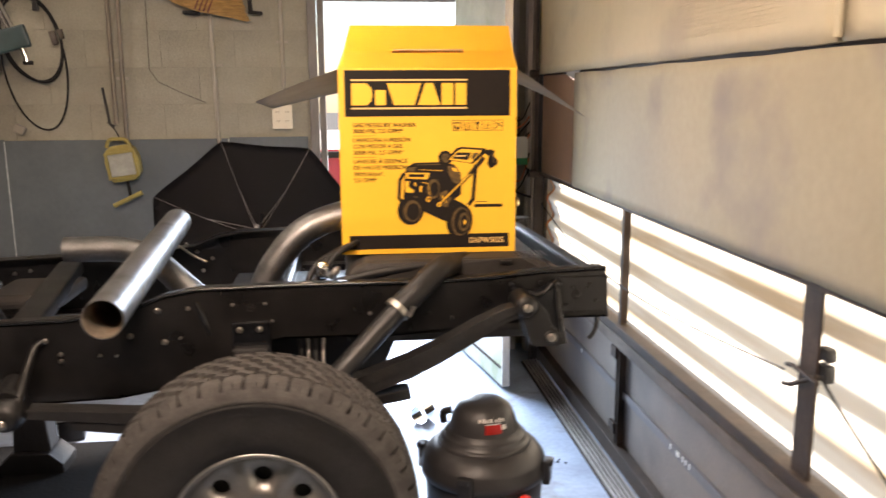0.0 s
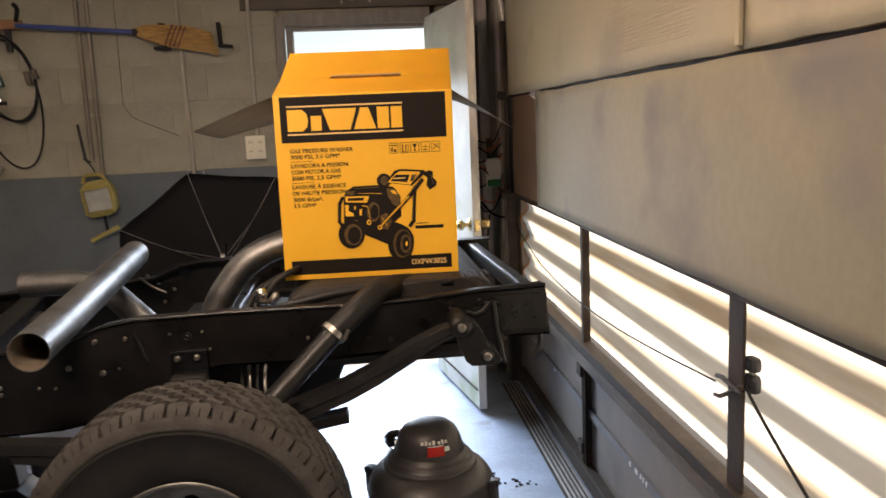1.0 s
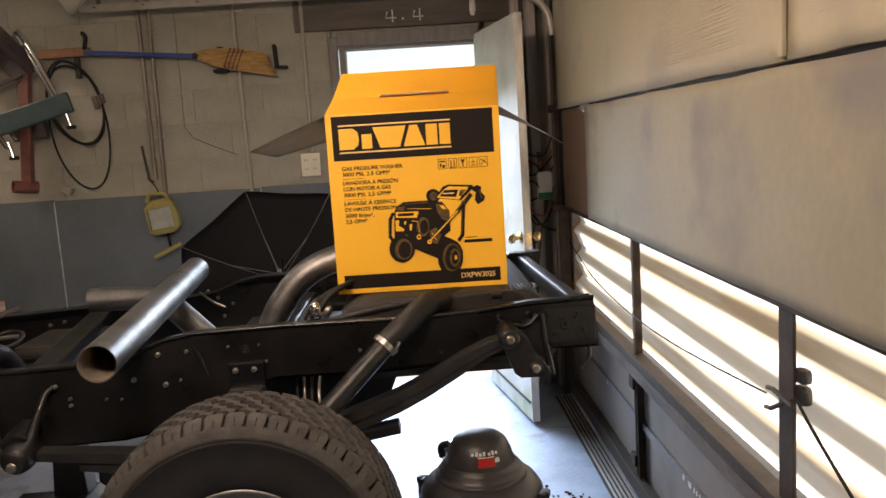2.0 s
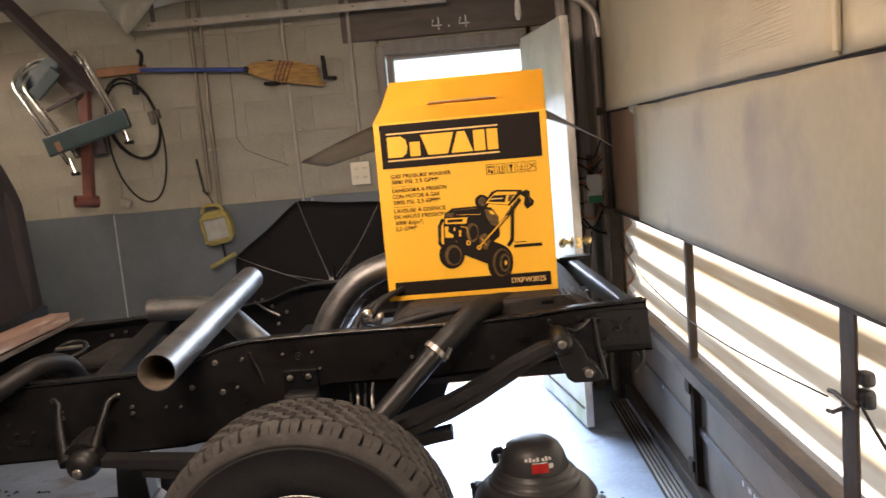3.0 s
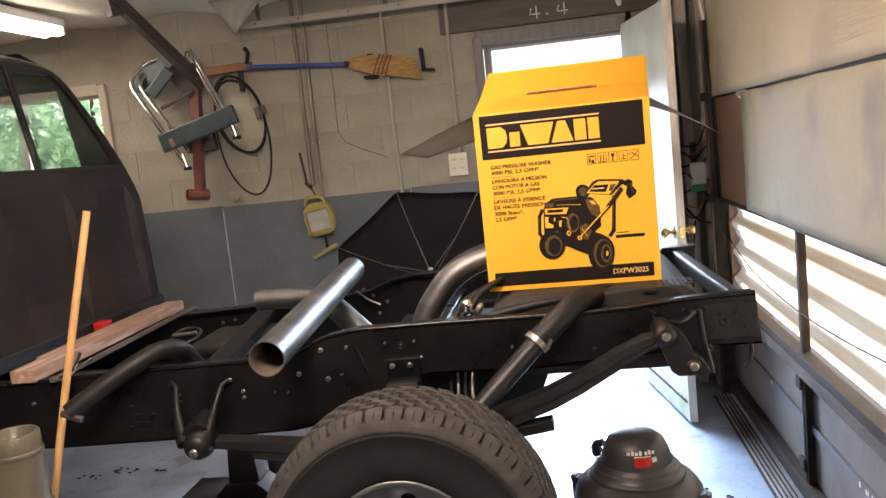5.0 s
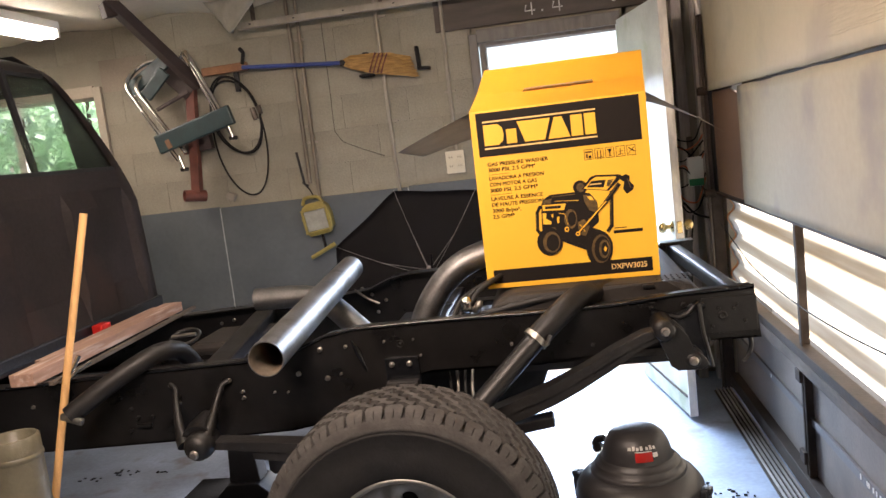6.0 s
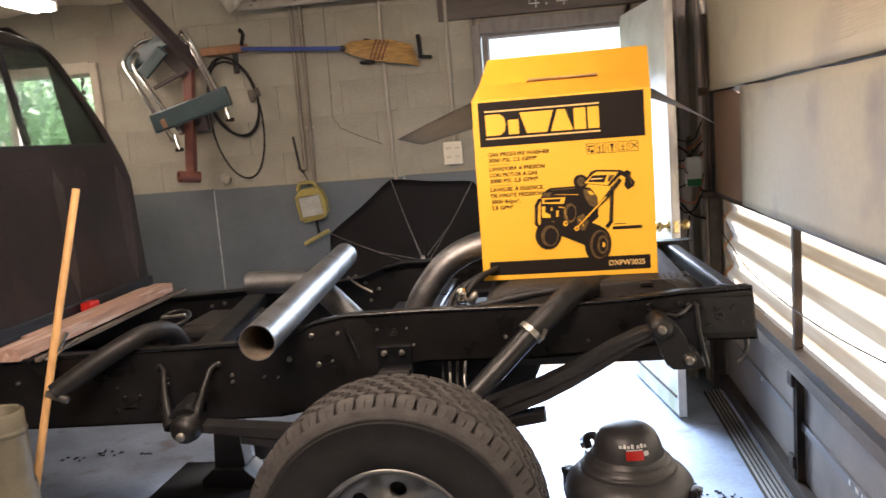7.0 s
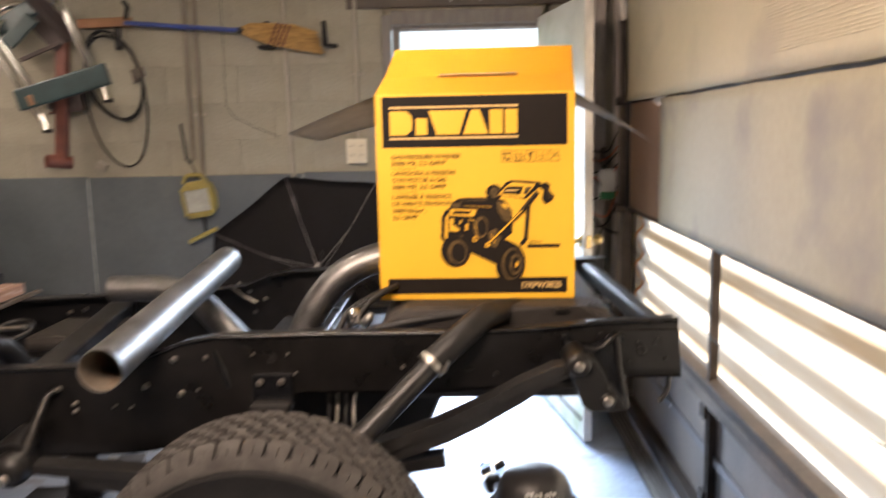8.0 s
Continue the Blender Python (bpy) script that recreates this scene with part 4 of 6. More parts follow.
# bits on the far rail
for x, z in ((-1.33, 0.86), (-1.30, 0.83), (-1.27, 0.87), (-0.62, 0.93), (-0.56, 0.90), (-0.60, 0.85), (-0.75, 0.86), (-0.66, 0.96)):
    bolt(x, FAR - 0.008, z, 0.008, far_rail)
part("brake_line", tube(rounded_path([(-0.68, 3.24, 0.965), (-0.62, 3.2, 0.93), (-0.57, 3.2, 0.905)], 0.03), 0.005, 6), "bolt", far_rail)
for k in range(4):
    pts = [(-0.16 + 0.025 * k, 2.3 + 0.02 * k, 0.86), (-0.15 + 0.02 * k, 2.28, 0.80), (-0.17 + 0.03 * k, 2.26, 0.70)]
    part("brake_hose", tube(rounded_path(pts, 0.04), 0.005, 6), "bolt" if k % 2 else "hose", truck)

# fat hose lying over the rail
hose = part("hose", tube(rounded_path([(-1.315, 2.10, 0.853), (-1.18, 2.18, 0.944), (-1.08, 2.26, 0.995), (-1.055, 2.36, 0.975), (-1.06, 2.48, 0.86)], 0.08, 8), 0.031, 18), "hose", truck, "thick black ribbed hose")
part("hose_end", box((0, 0, 0), (0.075, 0.02, 0.022), 0.008, pose(-1.30, 2.09, 0.846, 0, 20, 0)), "bolt", hose, "flattened metal hose end")
m = Matrix.Translation((-1.13, 2.55, 0.965)) @ pose(0, 0, 0, 20, 0, 0)
part("spring_clip", lathe([(0.05, 0), (0.058, 0.008), (0.05, 0.016), (0.042, 0.008), (0.05, 0)], m, 24), "satin", truck)
part("clip_bar", tube([(-1.17, 2.53, 0.98), (-1.08, 2.53, 0.985)], 0.007, 8), "bolt", truck)

# wheel
wheel = part("wheel", lathe([(0.05, -0.02), (0.16, -0.02), (0.16, 0.04), (0.05, 0.04)], Matrix.Translation((-0.2425, 1.93, 0.505)) @ pose(0, 0, 0, 90, 0, 0), 24), "rusty", truck)
WX, WZ, R = -0.2425, 0.505, 0.403
AX = Matrix.Translation((WX, 1.92, WZ)) @ pose(0, 0, 0, 90, 0, 0)  # z of AX points at the camera side (-y)
tyre_prof = [(0.200, 0.095), (0.216, 0.112), (0.245, 0.122), (0.285, 0.130), (0.336, 0.1325), (0.339, 0.1350), (0.343, 0.1350), (0.346, 0.1320), (0.364, 0.1275), (0.377, 0.1190),
             (0.379, 0.105), (0.385, 0.09), (0.387, 0.07), (0.387, -0.07), (0.385, -0.09), (0.377, -0.119), (0.345, -0.132), (0.30, -0.132), (0.23, -0.120), (0.200, -0.095)]
tyre = part("tyre", lathe(tyre_prof, AX, 120), "rubber", wheel, "dusty all-terrain tyre with a chunky tread")
part("shoulder", lathe([(0.3462, 0.128), (0.3466, 0.1328), (0.356, 0.1310), (0.3645, 0.1286), (0.372, 0.1242), (0.3775, 0.1202), (0.3765, 0.112)], AX, 120), "tread", wheel, "dusty tyre shoulder")
# tread: interlocking blocks round the tyre
def tread_blocks():
    bm = bmesh.new()
    pitches = 47
    step = 2 * math.pi / pitches

    def spot(r, a, z):
        return bm.verts.new(AX @ Vector((r * math.cos(a), r * math.sin(a), z)))

    def slab(top, base):
        k = len(top)
        bm.faces.new(top)
        for i in range(k):
            bm.faces.new((base[i], base[(i + 1) % k], top[(i + 1) % k], top[i]))

    # rows of Z-shaped blocks that lock into each other
    s, h, d = step * 0.435, 0.0100, 0.0066
    shape = [(-s, -h + d), (-0.30 * s, -h + d), (0.30 * s, -h - d), (s * 0.82, -h - d), (s, h - d), (0.30 * s, h - d), (-0.30 * s, h + d), (-s * 0.82, h + d)]
    for k in range(pitches):
        for row in range(5):
            a0, z0 = k * step + (row % 2) * step * 0.5, -0.060 + 0.030 * row
            top = [spot(0.4025 - 0.35 * (z0 + z) ** 2, a0 + a * 0.955, z0 + z * 0.93) for a, z in shape]
            slab(top, [spot(0.387, a0 + a, z0 + z) for a, z in shape])
        # shoulder blocks that round over to the side wall, with a narrow cut in the middle
        for side in (-1, 1):
            a0 = (k + 0.5) * step
            prof = [(0.4005, 0.0805, 0.26, 0.0), (0.4000, 0.086, 0.39, 0.0), (0.3965, 0.098, 0.435, 0.0), (0.3905, 0.1085, 0.430, 0.020), (0.3830, 0.1165, 0.405, 0.020), (0.3755, 0.1222, 0.36, 0.0), (0.3690, 0.1262, 0.28, 0.0)]
            for half in (-1, 1):
                edge = [(r, z, w * step * half) for r, z, w, c in prof]
                core = [(r, z, c * step * half) for r, z, w, c in prof]
                out = [spot(r, a0 + a, z * side) for r, z, a in edge]
                mid = [spot(r, a0 + a, z * side) for r, z, a in core]
                low = [spot(r - 0.012, a0 + a * 1.03, (z - 0.009) * side) for r, z, a in edge]
                dip = [spot(r - 0.008, a0 + a, (z - 0.006) * side) for r, z, a in core]
                for i in range(len(prof) - 1):
                    bm.faces.new((mid[i], out[i], out[i + 1], mid[i + 1]))
                    bm.faces.new((out[i], low[i], low[i + 1], out[i + 1]))
                    bm.faces.new((mid[i], mid[i + 1], dip[i + 1], dip[i]))
                bm.faces.new((mid[0], dip[0], low[0], out[0]))
    bmesh.ops.recalc_face_normals(bm, faces=bm.faces[:])
    return bm


part("tread", tread_blocks(), "tread", wheel, "worn chunky tread blocks")
# rim with eight round holes
AXR = AX
part("rim", lathe([(0.160, 0.060), (0.186, 0.052), (0.192, 0.085), (0.198, 0.104), (0.207, 0.112), (0.213, 0.110), (0.213, 0.102), (0.205, 0.096)], AXR, 64), "alloy", wheel, "dull alloy rim")
bm = bmesh.new()
for k in range(8):
    a0 = k * math.pi / 4 + 0.67
    rc, half, hr = 0.139, 0.047, 0.0235
    outer, ring, deep = [], [], []
    for i in range(24):
        a = 2 * math.pi * i / 24
        c, s = math.cos(a), math.sin(a)
        q = max(abs(c), abs(s))
        th, r = a0 + (c / q) * math.pi / 8, rc + (s / q) * half
        zz = 0.078 - 0.020 * ((r - 0.092) / 0.094) ** 2
        outer.append(bm.verts.new(AXR @ Vector((r * math.cos(th), r * math.sin(th), zz))))
        th2, r2 = a0 + hr * c / rc, rc + hr * s
        ring.append(bm.verts.new(AXR @ Vector((r2 * math.cos(th2), r2 * math.sin(th2), 0.070))))
        deep.append(bm.verts.new(AXR @ Vector((r2 * math.cos(th2), r2 * math.sin(th2), 0.045))))
    for i in range(24):
        j = (i + 1) % 24
        bm.faces.new((outer[i], outer[j], ring[j], ring[i])).smooth = True
        bm.faces.new((ring[i], ring[j], deep[j], deep[i])).smooth = True
bmesh.ops.remove_doubles(bm, verts=bm.verts[:], dist=0.0004)
part("wheel_disc", bm, "alloy", wheel)
part("hub", lathe([(0.093, 0.077), (0.075, 0.080), (0.066, 0.072), (0.055, 0.072), (0.052, 0.095), (0.045, 0.102), (0, 0.103)], AXR, 32), "alloy", wheel)
part("backing", lathe([(0.19, 0.035), (0, 0.035)], AXR, 32), "dark", wheel)
for k in range(6):
    a = k * math.pi / 3 + 0.2
    part("lug_nut", lathe([(0.011, 0), (0.011, 0.018), (0.006, 0.024), (0, 0.025)], AXR @ Matrix.Translation((0.068 * math.cos(a), 0.068 * math.sin(a), 0.074)), 6, False), "chrome", wheel)

# ---- cab ----
def cab_x(z):
    return -1.735 - 0.050 * max(0, z - 0.95) - 0.43 * max(0, z - 1.45) ** 1.2


def cab_half(z):
    return 0.845 - 0.02 * max(0, 1.1 - z) ** 2 - 0.28 * max(0, z - 1.5) ** 2 - 0.17 * (max(0, z - 1.97) / 0.19) ** 3


cab = part("cab", box((-3.0, 2.77, 0.86), (2.3, 1.60, 0.06), 0.01), "cab", truck, "dark primer pickup cab with a rear window")
W0, W1, WZ0, WZ1 = 2.02, 3.52, 1.615, 2.06
bm = bmesh.new()
zs = [0.86, 0.92, 0.97, 0.975, 1.1, 1.3, 1.44, 1.45, 1.52, 1.53, 1.60, WZ0, 1.7, 1.8, 1.9, 2.0, 2.03, WZ1, 2.085, 2.105, 2.12, 2.135, 2.148, 2.16]
fr = [0, 0.02, 0.05, 0.10, 0.115, 0.25, 0.262, 0.38, 0.392, 0.5, 0.608, 0.62, 0.738, 0.75, 0.885, 0.90, 0.95, 0.98, 1.0]
rows_ = []
for z in zs:
    row_ = []
    for f in fr:
        h = cab_half(z)
        e = abs(f - 0.5) * 2
        y = 2.77 + (f - 0.5) * 2 * h
        x = cab_x(z) - 0.16 * max(0, e - 0.86) ** 1.5 * 8 - 0.12 * (max(0, z - 2.04) / 0.12) ** 3
        if 1.0 < z < 1.46 and (0.11 < f < 0.255 or 0.385 < f < 0.61 or 0.745 < f < 0.89):
            x -= 0.028
        if 1.45 < z < 1.6 and 0.09 < f < 0.91:
            x -= 0.014
        row_.append(bm.verts.new((x, y, z)))
    rows_.append(row_)
for i in range(len(zs) - 1):
    for j in range(len(fr) - 1):
        if WZ0 <= zs[i] < WZ1 and 0.10 <= fr[j] < 0.90:
            continue
        bm.faces.new((rows_[i][j], rows_[i][j + 1], rows_[i + 1][j + 1], rows_[i + 1][j])).smooth = zs[i] > 1.59 or fr[j] > 0.895
bmesh.ops.solidify(bm, geom=bm.faces[:], thickness=0.03)
rear = part("rear_panel", bm, "cab", cab)
for side in (-1, 1):
    bm = bmesh.new()
    yf = lambda z: 2.77 + side * (cab_half(z) - 0.004)
    cols = []
    for z in (0.86, 1.2, 1.60, 2.0, 2.06, 2.105, 2.135, 2.16):
        slant = -0.13 * (z - 1.6) if z > 1.6 else 0
        cols.append([bm.verts.new((x, yf(z), z)) for x in (-3.7, -3.05 - slant * 2, -2.09 + slant * 0.6, cab_x(z) - 0.06)])
    for i in range(7):
        for j in range(3):
            if i == 2 and j == 1:
                continue
            bm.faces.new((cols[i][j], cols[i][j + 1], cols[i + 1][j + 1], cols[i + 1][j])).smooth = True
    bmesh.ops.solidify(bm, geom=bm.faces[:], thickness=0.04 * side)
    part("cab_side", bm, "cab", cab)
bm = bmesh.new()
prev = None
for x in (cab_x(2.16) - 0.11, -2.3, -2.9, -3.3):
    ring = [bm.verts.new((x, 2.77 + (f - 0.5) * 2 * cab_half(2.16), 2.153 + 0.03 * math.sin(math.pi * f) ** 0.5 * (1 if x < -2.2 else 0.6))) for f in np.linspace(0, 1, 17)]
    if prev:
        for j in range(16):
            bm.faces.new((prev[j], prev[j + 1], ring[j + 1], ring[j])).smooth = True
    prev = ring
bmesh.ops.solidify(bm, geom=bm.faces[:], thickness=0.03)
part("roof", bm, "cab", cab)
part("bulkhead", box((-3.72, 2.77, 1.45), (0.05, 1.6, 1.25), 0.01), "headliner", cab)
rw = part("rear_window_divider", box((0, 0, 0), (0.02, 0.028, 0.45), 0.004, pose(cab_x(1.84) - 0.012, 2.98, 1.838, 0, -10, 0)), "cabtrim", cab)
for z, hgt, wl_ in ((WZ0 - 0.008, 0.03, 1.36), (WZ1 - 0.002, 0.02, 1.16)):
    part("window_trim", box((cab_x(z) - 0.008, 2.77, z), (0.018, wl_, hgt), 0.004), "cabtrim", cab)
bm = bmesh.new()
gl = [[bm.verts.new((cab_x(z) - 0.024, 2.77 + e * 0.83 * cab_half(z), z)) for e in (-1, 1)] for z in (1.60, 1.75, 1.90, 2.0, 2.065)]
for i in range(4):
    bm.faces.new((gl[i][0], gl[i][1], gl[i + 1][1], gl[i + 1][0])).smooth = True
bmesh.ops.solidify(bm, geom=bm.faces[:], thickness=0.004)
pane = part("rear_window", bm, "hazed", cab, "tinted rear window glass with painted haze")
pane.visible_shadow = False
part("sill_rail", box((-1.755, 2.77, 0.955), (0.05, 1.55, 0.05), 0.01), "cabtrim", cab)

# ---- planks, strip and stick on the frame ----
def plank(name, a, b, w, h, mat, label, cat):
    a, b = Vector(a), Vector(b)
    d = b - a
    m = Matrix.Translation((a + b) / 2) @ d.to_track_quat("Y", "Z").to_matrix().to_4x4()
    return thing(name, box((0, 0, 0), (w, d.length, h), 0.003, m), mat, label, cat)
plank("plank", (-1.545, 2.22, 0.945), (-1.585, 3.36, 0.945), 0.085, 0.042, "plank", "weathered pinkish plank laid across the frame rails", "plank")
plank("plank", (-1.628, 2.45, 0.938), (-1.650, 3.34, 0.938), 0.06, 0.034, "plank", "narrow worn plank beside another plank on the frame", "plank")
plank("metal_strip", (-1.435, 2.21, 0.930), (-1.495, 3.38, 0.930), 0.02, 0.014, "galv", "thin grey metal strip across the frame rails", "strip")
stick = thing("wooden_stick", tube([(-1.525, 2.0, 0.0), (-1.371, 2.205, 0.961), (-1.284, 2.31, 1.457)], 0.0125, 10), "wood", "plain pine stick leaning on the frame rail", "stick")
thing("spring_clamp", add_tube(tube(rounded_path([(-1.40, 2.20, 0.935), (-1.36, 2.215, 0.96), (-1.335, 2.23, 1.01)], 0.03), 0.007, 8), [(-1.375, 2.20, 0.93), (-1.345, 2.225, 0.965), (-1.31, 2.25, 0.985)], 0.006, 8), "chrome", "small bright metal clamp on the frame rail", "clamp")
thing("red_box", box((-1.700, 2.95, 0.945), (0.05, 0.07, 0.06), 0.01), "red", "small red plastic piece by the cab", "plastic piece")
# yellowed container on the floor in front of the rail
JX, JY = -1.44, 2.0
jar = empty("plastic_container", (JX, JY, 0), "tall yellowed translucent plastic container", "container")
part("body", lathe([(0, 0.0), (0.076, 0.0), (0.080, 0.01), (0.080, 0.60), (0.076, 0.62), (0.074, 0.78), (0.074, 0.83), (0.068, 0.836), (0.062, 0.83), (0.062, 0.7), (0, 0.69)], pose(JX, JY, 0), 40), "jar", jar)
part("band", lathe([(0.0745, 0.765), (0.0775, 0.77), (0.0775, 0.778), (0.0745, 0.783)], pose(JX, JY, 0), 40), "jar", jar)
part("base_wrap", lathe([(0.0805, 0.45), (0.083, 0.46), (0.083, 0.60), (0.0805, 0.61)], pose(JX, JY, 0), 40), "jar", jar, "thicker band round the container")

# ---- carton ----
CB = pose(-0.025, 2.474, 1.060, 0, 0, -1.4)
carton = empty("carton", (0.25, 2.75, 1.06), "yellow cardboard carton with black printing standing on the frame", "cardboard box")
BW, BH, BD, TH = 0.545, 0.570, 0.50, 0.005
def cpart(name, bm, mat, label="", parent=None):
    bm.transform(CB)
    return part(name, bm, mat, parent or carton, label)
front = cpart("front_panel", box((BW / 2, TH / 2, BH / 2), (BW, TH, BH), 0.0015), "yellow")
cpart("back_panel", box((BW / 2, BD - TH / 2, BH / 2), (BW, TH, BH), 0.0015), "yellow")
for x in (TH / 2, BW - TH / 2):
    cpart("side_panel", box((x, BD / 2, BH / 2), (TH, BD - 2 * TH, BH), 0.0015), "yellow")
cpart("bottom_panel", box((BW / 2, BD / 2, TH / 2 + 0.001), (BW - 2 * TH, BD - 2 * TH, TH)), "cartonedge")
# front flap, leaning back over the open top, with its slot
tilt = math.degrees(math.atan2(0.285, 0.148))
FL = 0.32
flap_m = Matrix.Translation((0, 0.002, BH)) @ pose(0, 0, 0, -tilt, 0, 0)
bm = bmesh.new()
s0, s1, q0, q1 = 0.155, 0.385, 0.128, 0.142
grid_x, grid_z = [0.0, s0, s1, BW], [0.0, q0, q1, FL]
def flap_pt(x, z):
    k = z / FL
    return flap_m @ Vector((x + 0.034 * k * (1 - x / BW) + 0.022 * k * (x / BW), 0.010 * math.sin(math.pi * k), z))
gv = [[bm.verts.new(flap_pt(x, z)) for x in grid_x] for z in grid_z]
for i in range(3):
    for j in range(3):
        if not (i == 1 and j == 1):
            bm.faces.new((gv[i][j], gv[i][j + 1], gv[i + 1][j + 1], gv[i + 1][j]))
bmesh.ops.solidify(bm, geom=bm.faces[:], thickness=0.004)
cpart("front_flap", bm, "yellow", "yellow flap with a handle slot")
bm = box((BW / 2 + 0.02, 0.03, FL * 0.46), (BW - 0.03, 0.004, FL * 0.86), 0.001, flap_m)
cpart("back_flap", bm, "cartonedge", "brown board of the folded back flap")
bm = bmesh.new()
add_prism(bm, [(s0 + 0.004, q1 - 0.002), (s1 - 0.004, q1 - 0.002), (s1 - 0.004, q1 + 0.006), (s0 + 0.004, q1 + 0.006)], flap_m @ Matrix.Translation((0.014, 0.006, 0)) @ at_y(0), 0.002)
cpart("slot_lip", bm, "cartonedge", "torn brown board edge of the slot")
for name, quad in (("side_flap", [(-0.001, 0.004, BH - 0.003), (-0.25, 0.028, 0.472), (-0.245, 0.46, 0.444), (-0.001, 0.47, 0.50)]),
                   ("side_flap", [(BW + 0.001, 0.004, BH - 0.003), (0.775, 0.028, 0.415), (0.765, 0.46, 0.470), (BW + 0.001, 0.47, 0.565)])):
    bm = bmesh.new()
    a, b, c, d4 = [Vector(p) for p in quad]
    gg = []
    for i in range(9):
        t = i / 8
        gg.append([bm.verts.new((a.lerp(b, t)).lerp(d4.lerp(c, t), s / 4) + Vector((0, 0, 0.003 * math.sin(math.pi * t)))) for s in range(5)])
    for i in range(8):
        for j in range(4):
            bm.faces.new((gg[i][j], gg[i][j + 1], gg[i + 1][j + 1], gg[i + 1][j])).smooth = True
    bmesh.ops.solidify(bm, geom=bm.faces[:], thickness=0.004)
    cpart(name, bm, "cartonin", "grey-white inner side of a carton flap")

def printed(name, outlines, mat, level, label=""):
    bm = bmesh.new()
    for o in outlines:
        add_prism(bm, [(x + 0.025, z - 1.060) for x, z in o], at_y(-0.0007 * level), 0.0006)
    return cpart(name, bm, mat, label, front)

def rect(x0, z0, x1, z1):
    return [(x0, z0), (x1, z0), (x1, z1), (x0, z1)]

def ell(x, z, rx, rz, n=24, tilt_=0.0):
    return [(x + rx * math.cos(a) + tilt_ * rz * math.sin(a), z + rz * math.sin(a)) for a in (2 * math.pi * i / n for i in range(n))]

def stroke(a, b, w):
    (x0, z0), (x1, z1) = a, b
    dx, dz = x1 - x0, z1 - z0
    k = w / 2 / math.hypot(dx, dz)
    return [(x0 - dz * k, z0 + dx * k), (x0 + dz * k, z0 - dx * k), (x1 + dz * k, z1 - dx * k), (x1 - dz * k, z1 + dx * k)]

def path_strokes(pts, w):
    return [stroke(a, b, w) for a, b in zip(pts, pts[1:])] + [ell(x, z, w / 2, w / 2, 10) for x, z in pts]

printed("print_band", [rect(-0.006, 1.486, 0.499, 1.624)], "ink", 1, "brown-black printed band")
printed("print_band", [rect(-0.002, 1.076, 0.499, 1.120)], "ink", 1, "brown-black printed band")
for o in (rect(0.014, 1.592, 0.366, 1.597), rect(0.014, 1.508, 0.366, 1.513)):
    printed("print_rule", [o], "inkpale", 2, "pale printed rule")
# plain shapes in place of the maker's mark
LT, LB = 1.585, 1.520
emblem = [
    [(0.015, LB), (0.015, LT), (0.060, LT), (0.074, LT - 0.012), (0.078, LB + 0.032), (0.074, LB + 0.012), (0.060, LB)],
    rect(0.086, LB, 0.118, LT - 0.020),
    [(0.122, LT), (0.143, LB), (0.205, LB), (0.226, LT)],
    [(0.216, LB), (0.238, LT), (0.262, LT), (0.284, LB)],
    rect(0.288, LB, 0.324, LT),
    rect(0.330, LB, 0.364, LT),
]
for o in emblem:
    printed("emblem_shape", [o], "yellow", 2)
printed("emblem_shape", [rect(0.389, 1.203, 0.478, 1.213), rect(0.392, 1.219, 0.43, 1.2215)], "ink", 1)

def lettering(text, x, z, size, width, mat, level, parent=front):
    cu = bpy.data.curves.new("lettering", "FONT")
    cu.body, cu.size, cu.extrude, cu.resolution_u = text, size, 0.0003, 3
    tmp = bpy.data.objects.new("lettering", cu)
    me = bpy.data.meshes.new_from_object(tmp)
    bpy.data.objects.remove(tmp)
    w = max(v.co.x for v in me.vertices)
    # bold print: three strikes side by side
    bm = bmesh.new()
    for k in (-1, 0, 1):
        strike = bmesh.new()
        strike.from_mesh(me)
        strike.transform(Matrix.Translation((k * size * 0.024, k * size * 0.010, 0.00012 * k)))
        one = bpy.data.meshes.new("strike")
        strike.to_mesh(one)
        strike.free()
        bm.from_mesh(one)
        bpy.data.meshes.remove(one)
    bpy.data.meshes.remove(me)
    bm.transform(CB @ Matrix.Translation((x + 0.025, -0.0007 * level, z - 1.060)) @ pose(0, 0, 0, 90, 0, 0) @ Matrix.Diagonal((width / w, 1, 1, 1)))
    return part("printed_text", bm, mat, parent)

for text, z, w in (("GAS PRESSURE WASHER", 1.4545, 0.192), ("3000 PSI, 2.5 GPM*", 1.4365, 0.152), ("LAVADORA A PRESI\u00d3N", 1.4095, 0.174), ("CON MOTOR A GAS", 1.3905, 0.150),
                   ("3000 PSI, 2,5 GPM*", 1.3715, 0.152), ("LAVEUSE \u00c0 ESSENCE", 1.3445, 0.165), ("DE HAUTE PRESSION", 1.3255, 0.164), ("3000 lb/po\u00b2,", 1.3060, 0.092), ("2,5 GPM*", 1.2870, 0.070)):
    lettering(text, 0.016, z, 0.0175, w, "ink", 1)
lettering("DXPW3025", 0.372, 1.0905, 0.024, 0.110, "inkpale", 2)
for o in (rect(0.016, 1.4275, 0.085, 1.4285), rect(0.016, 1.3625, 0.085, 1.3635)):
    printed("print_rule", [o], "ink", 1)
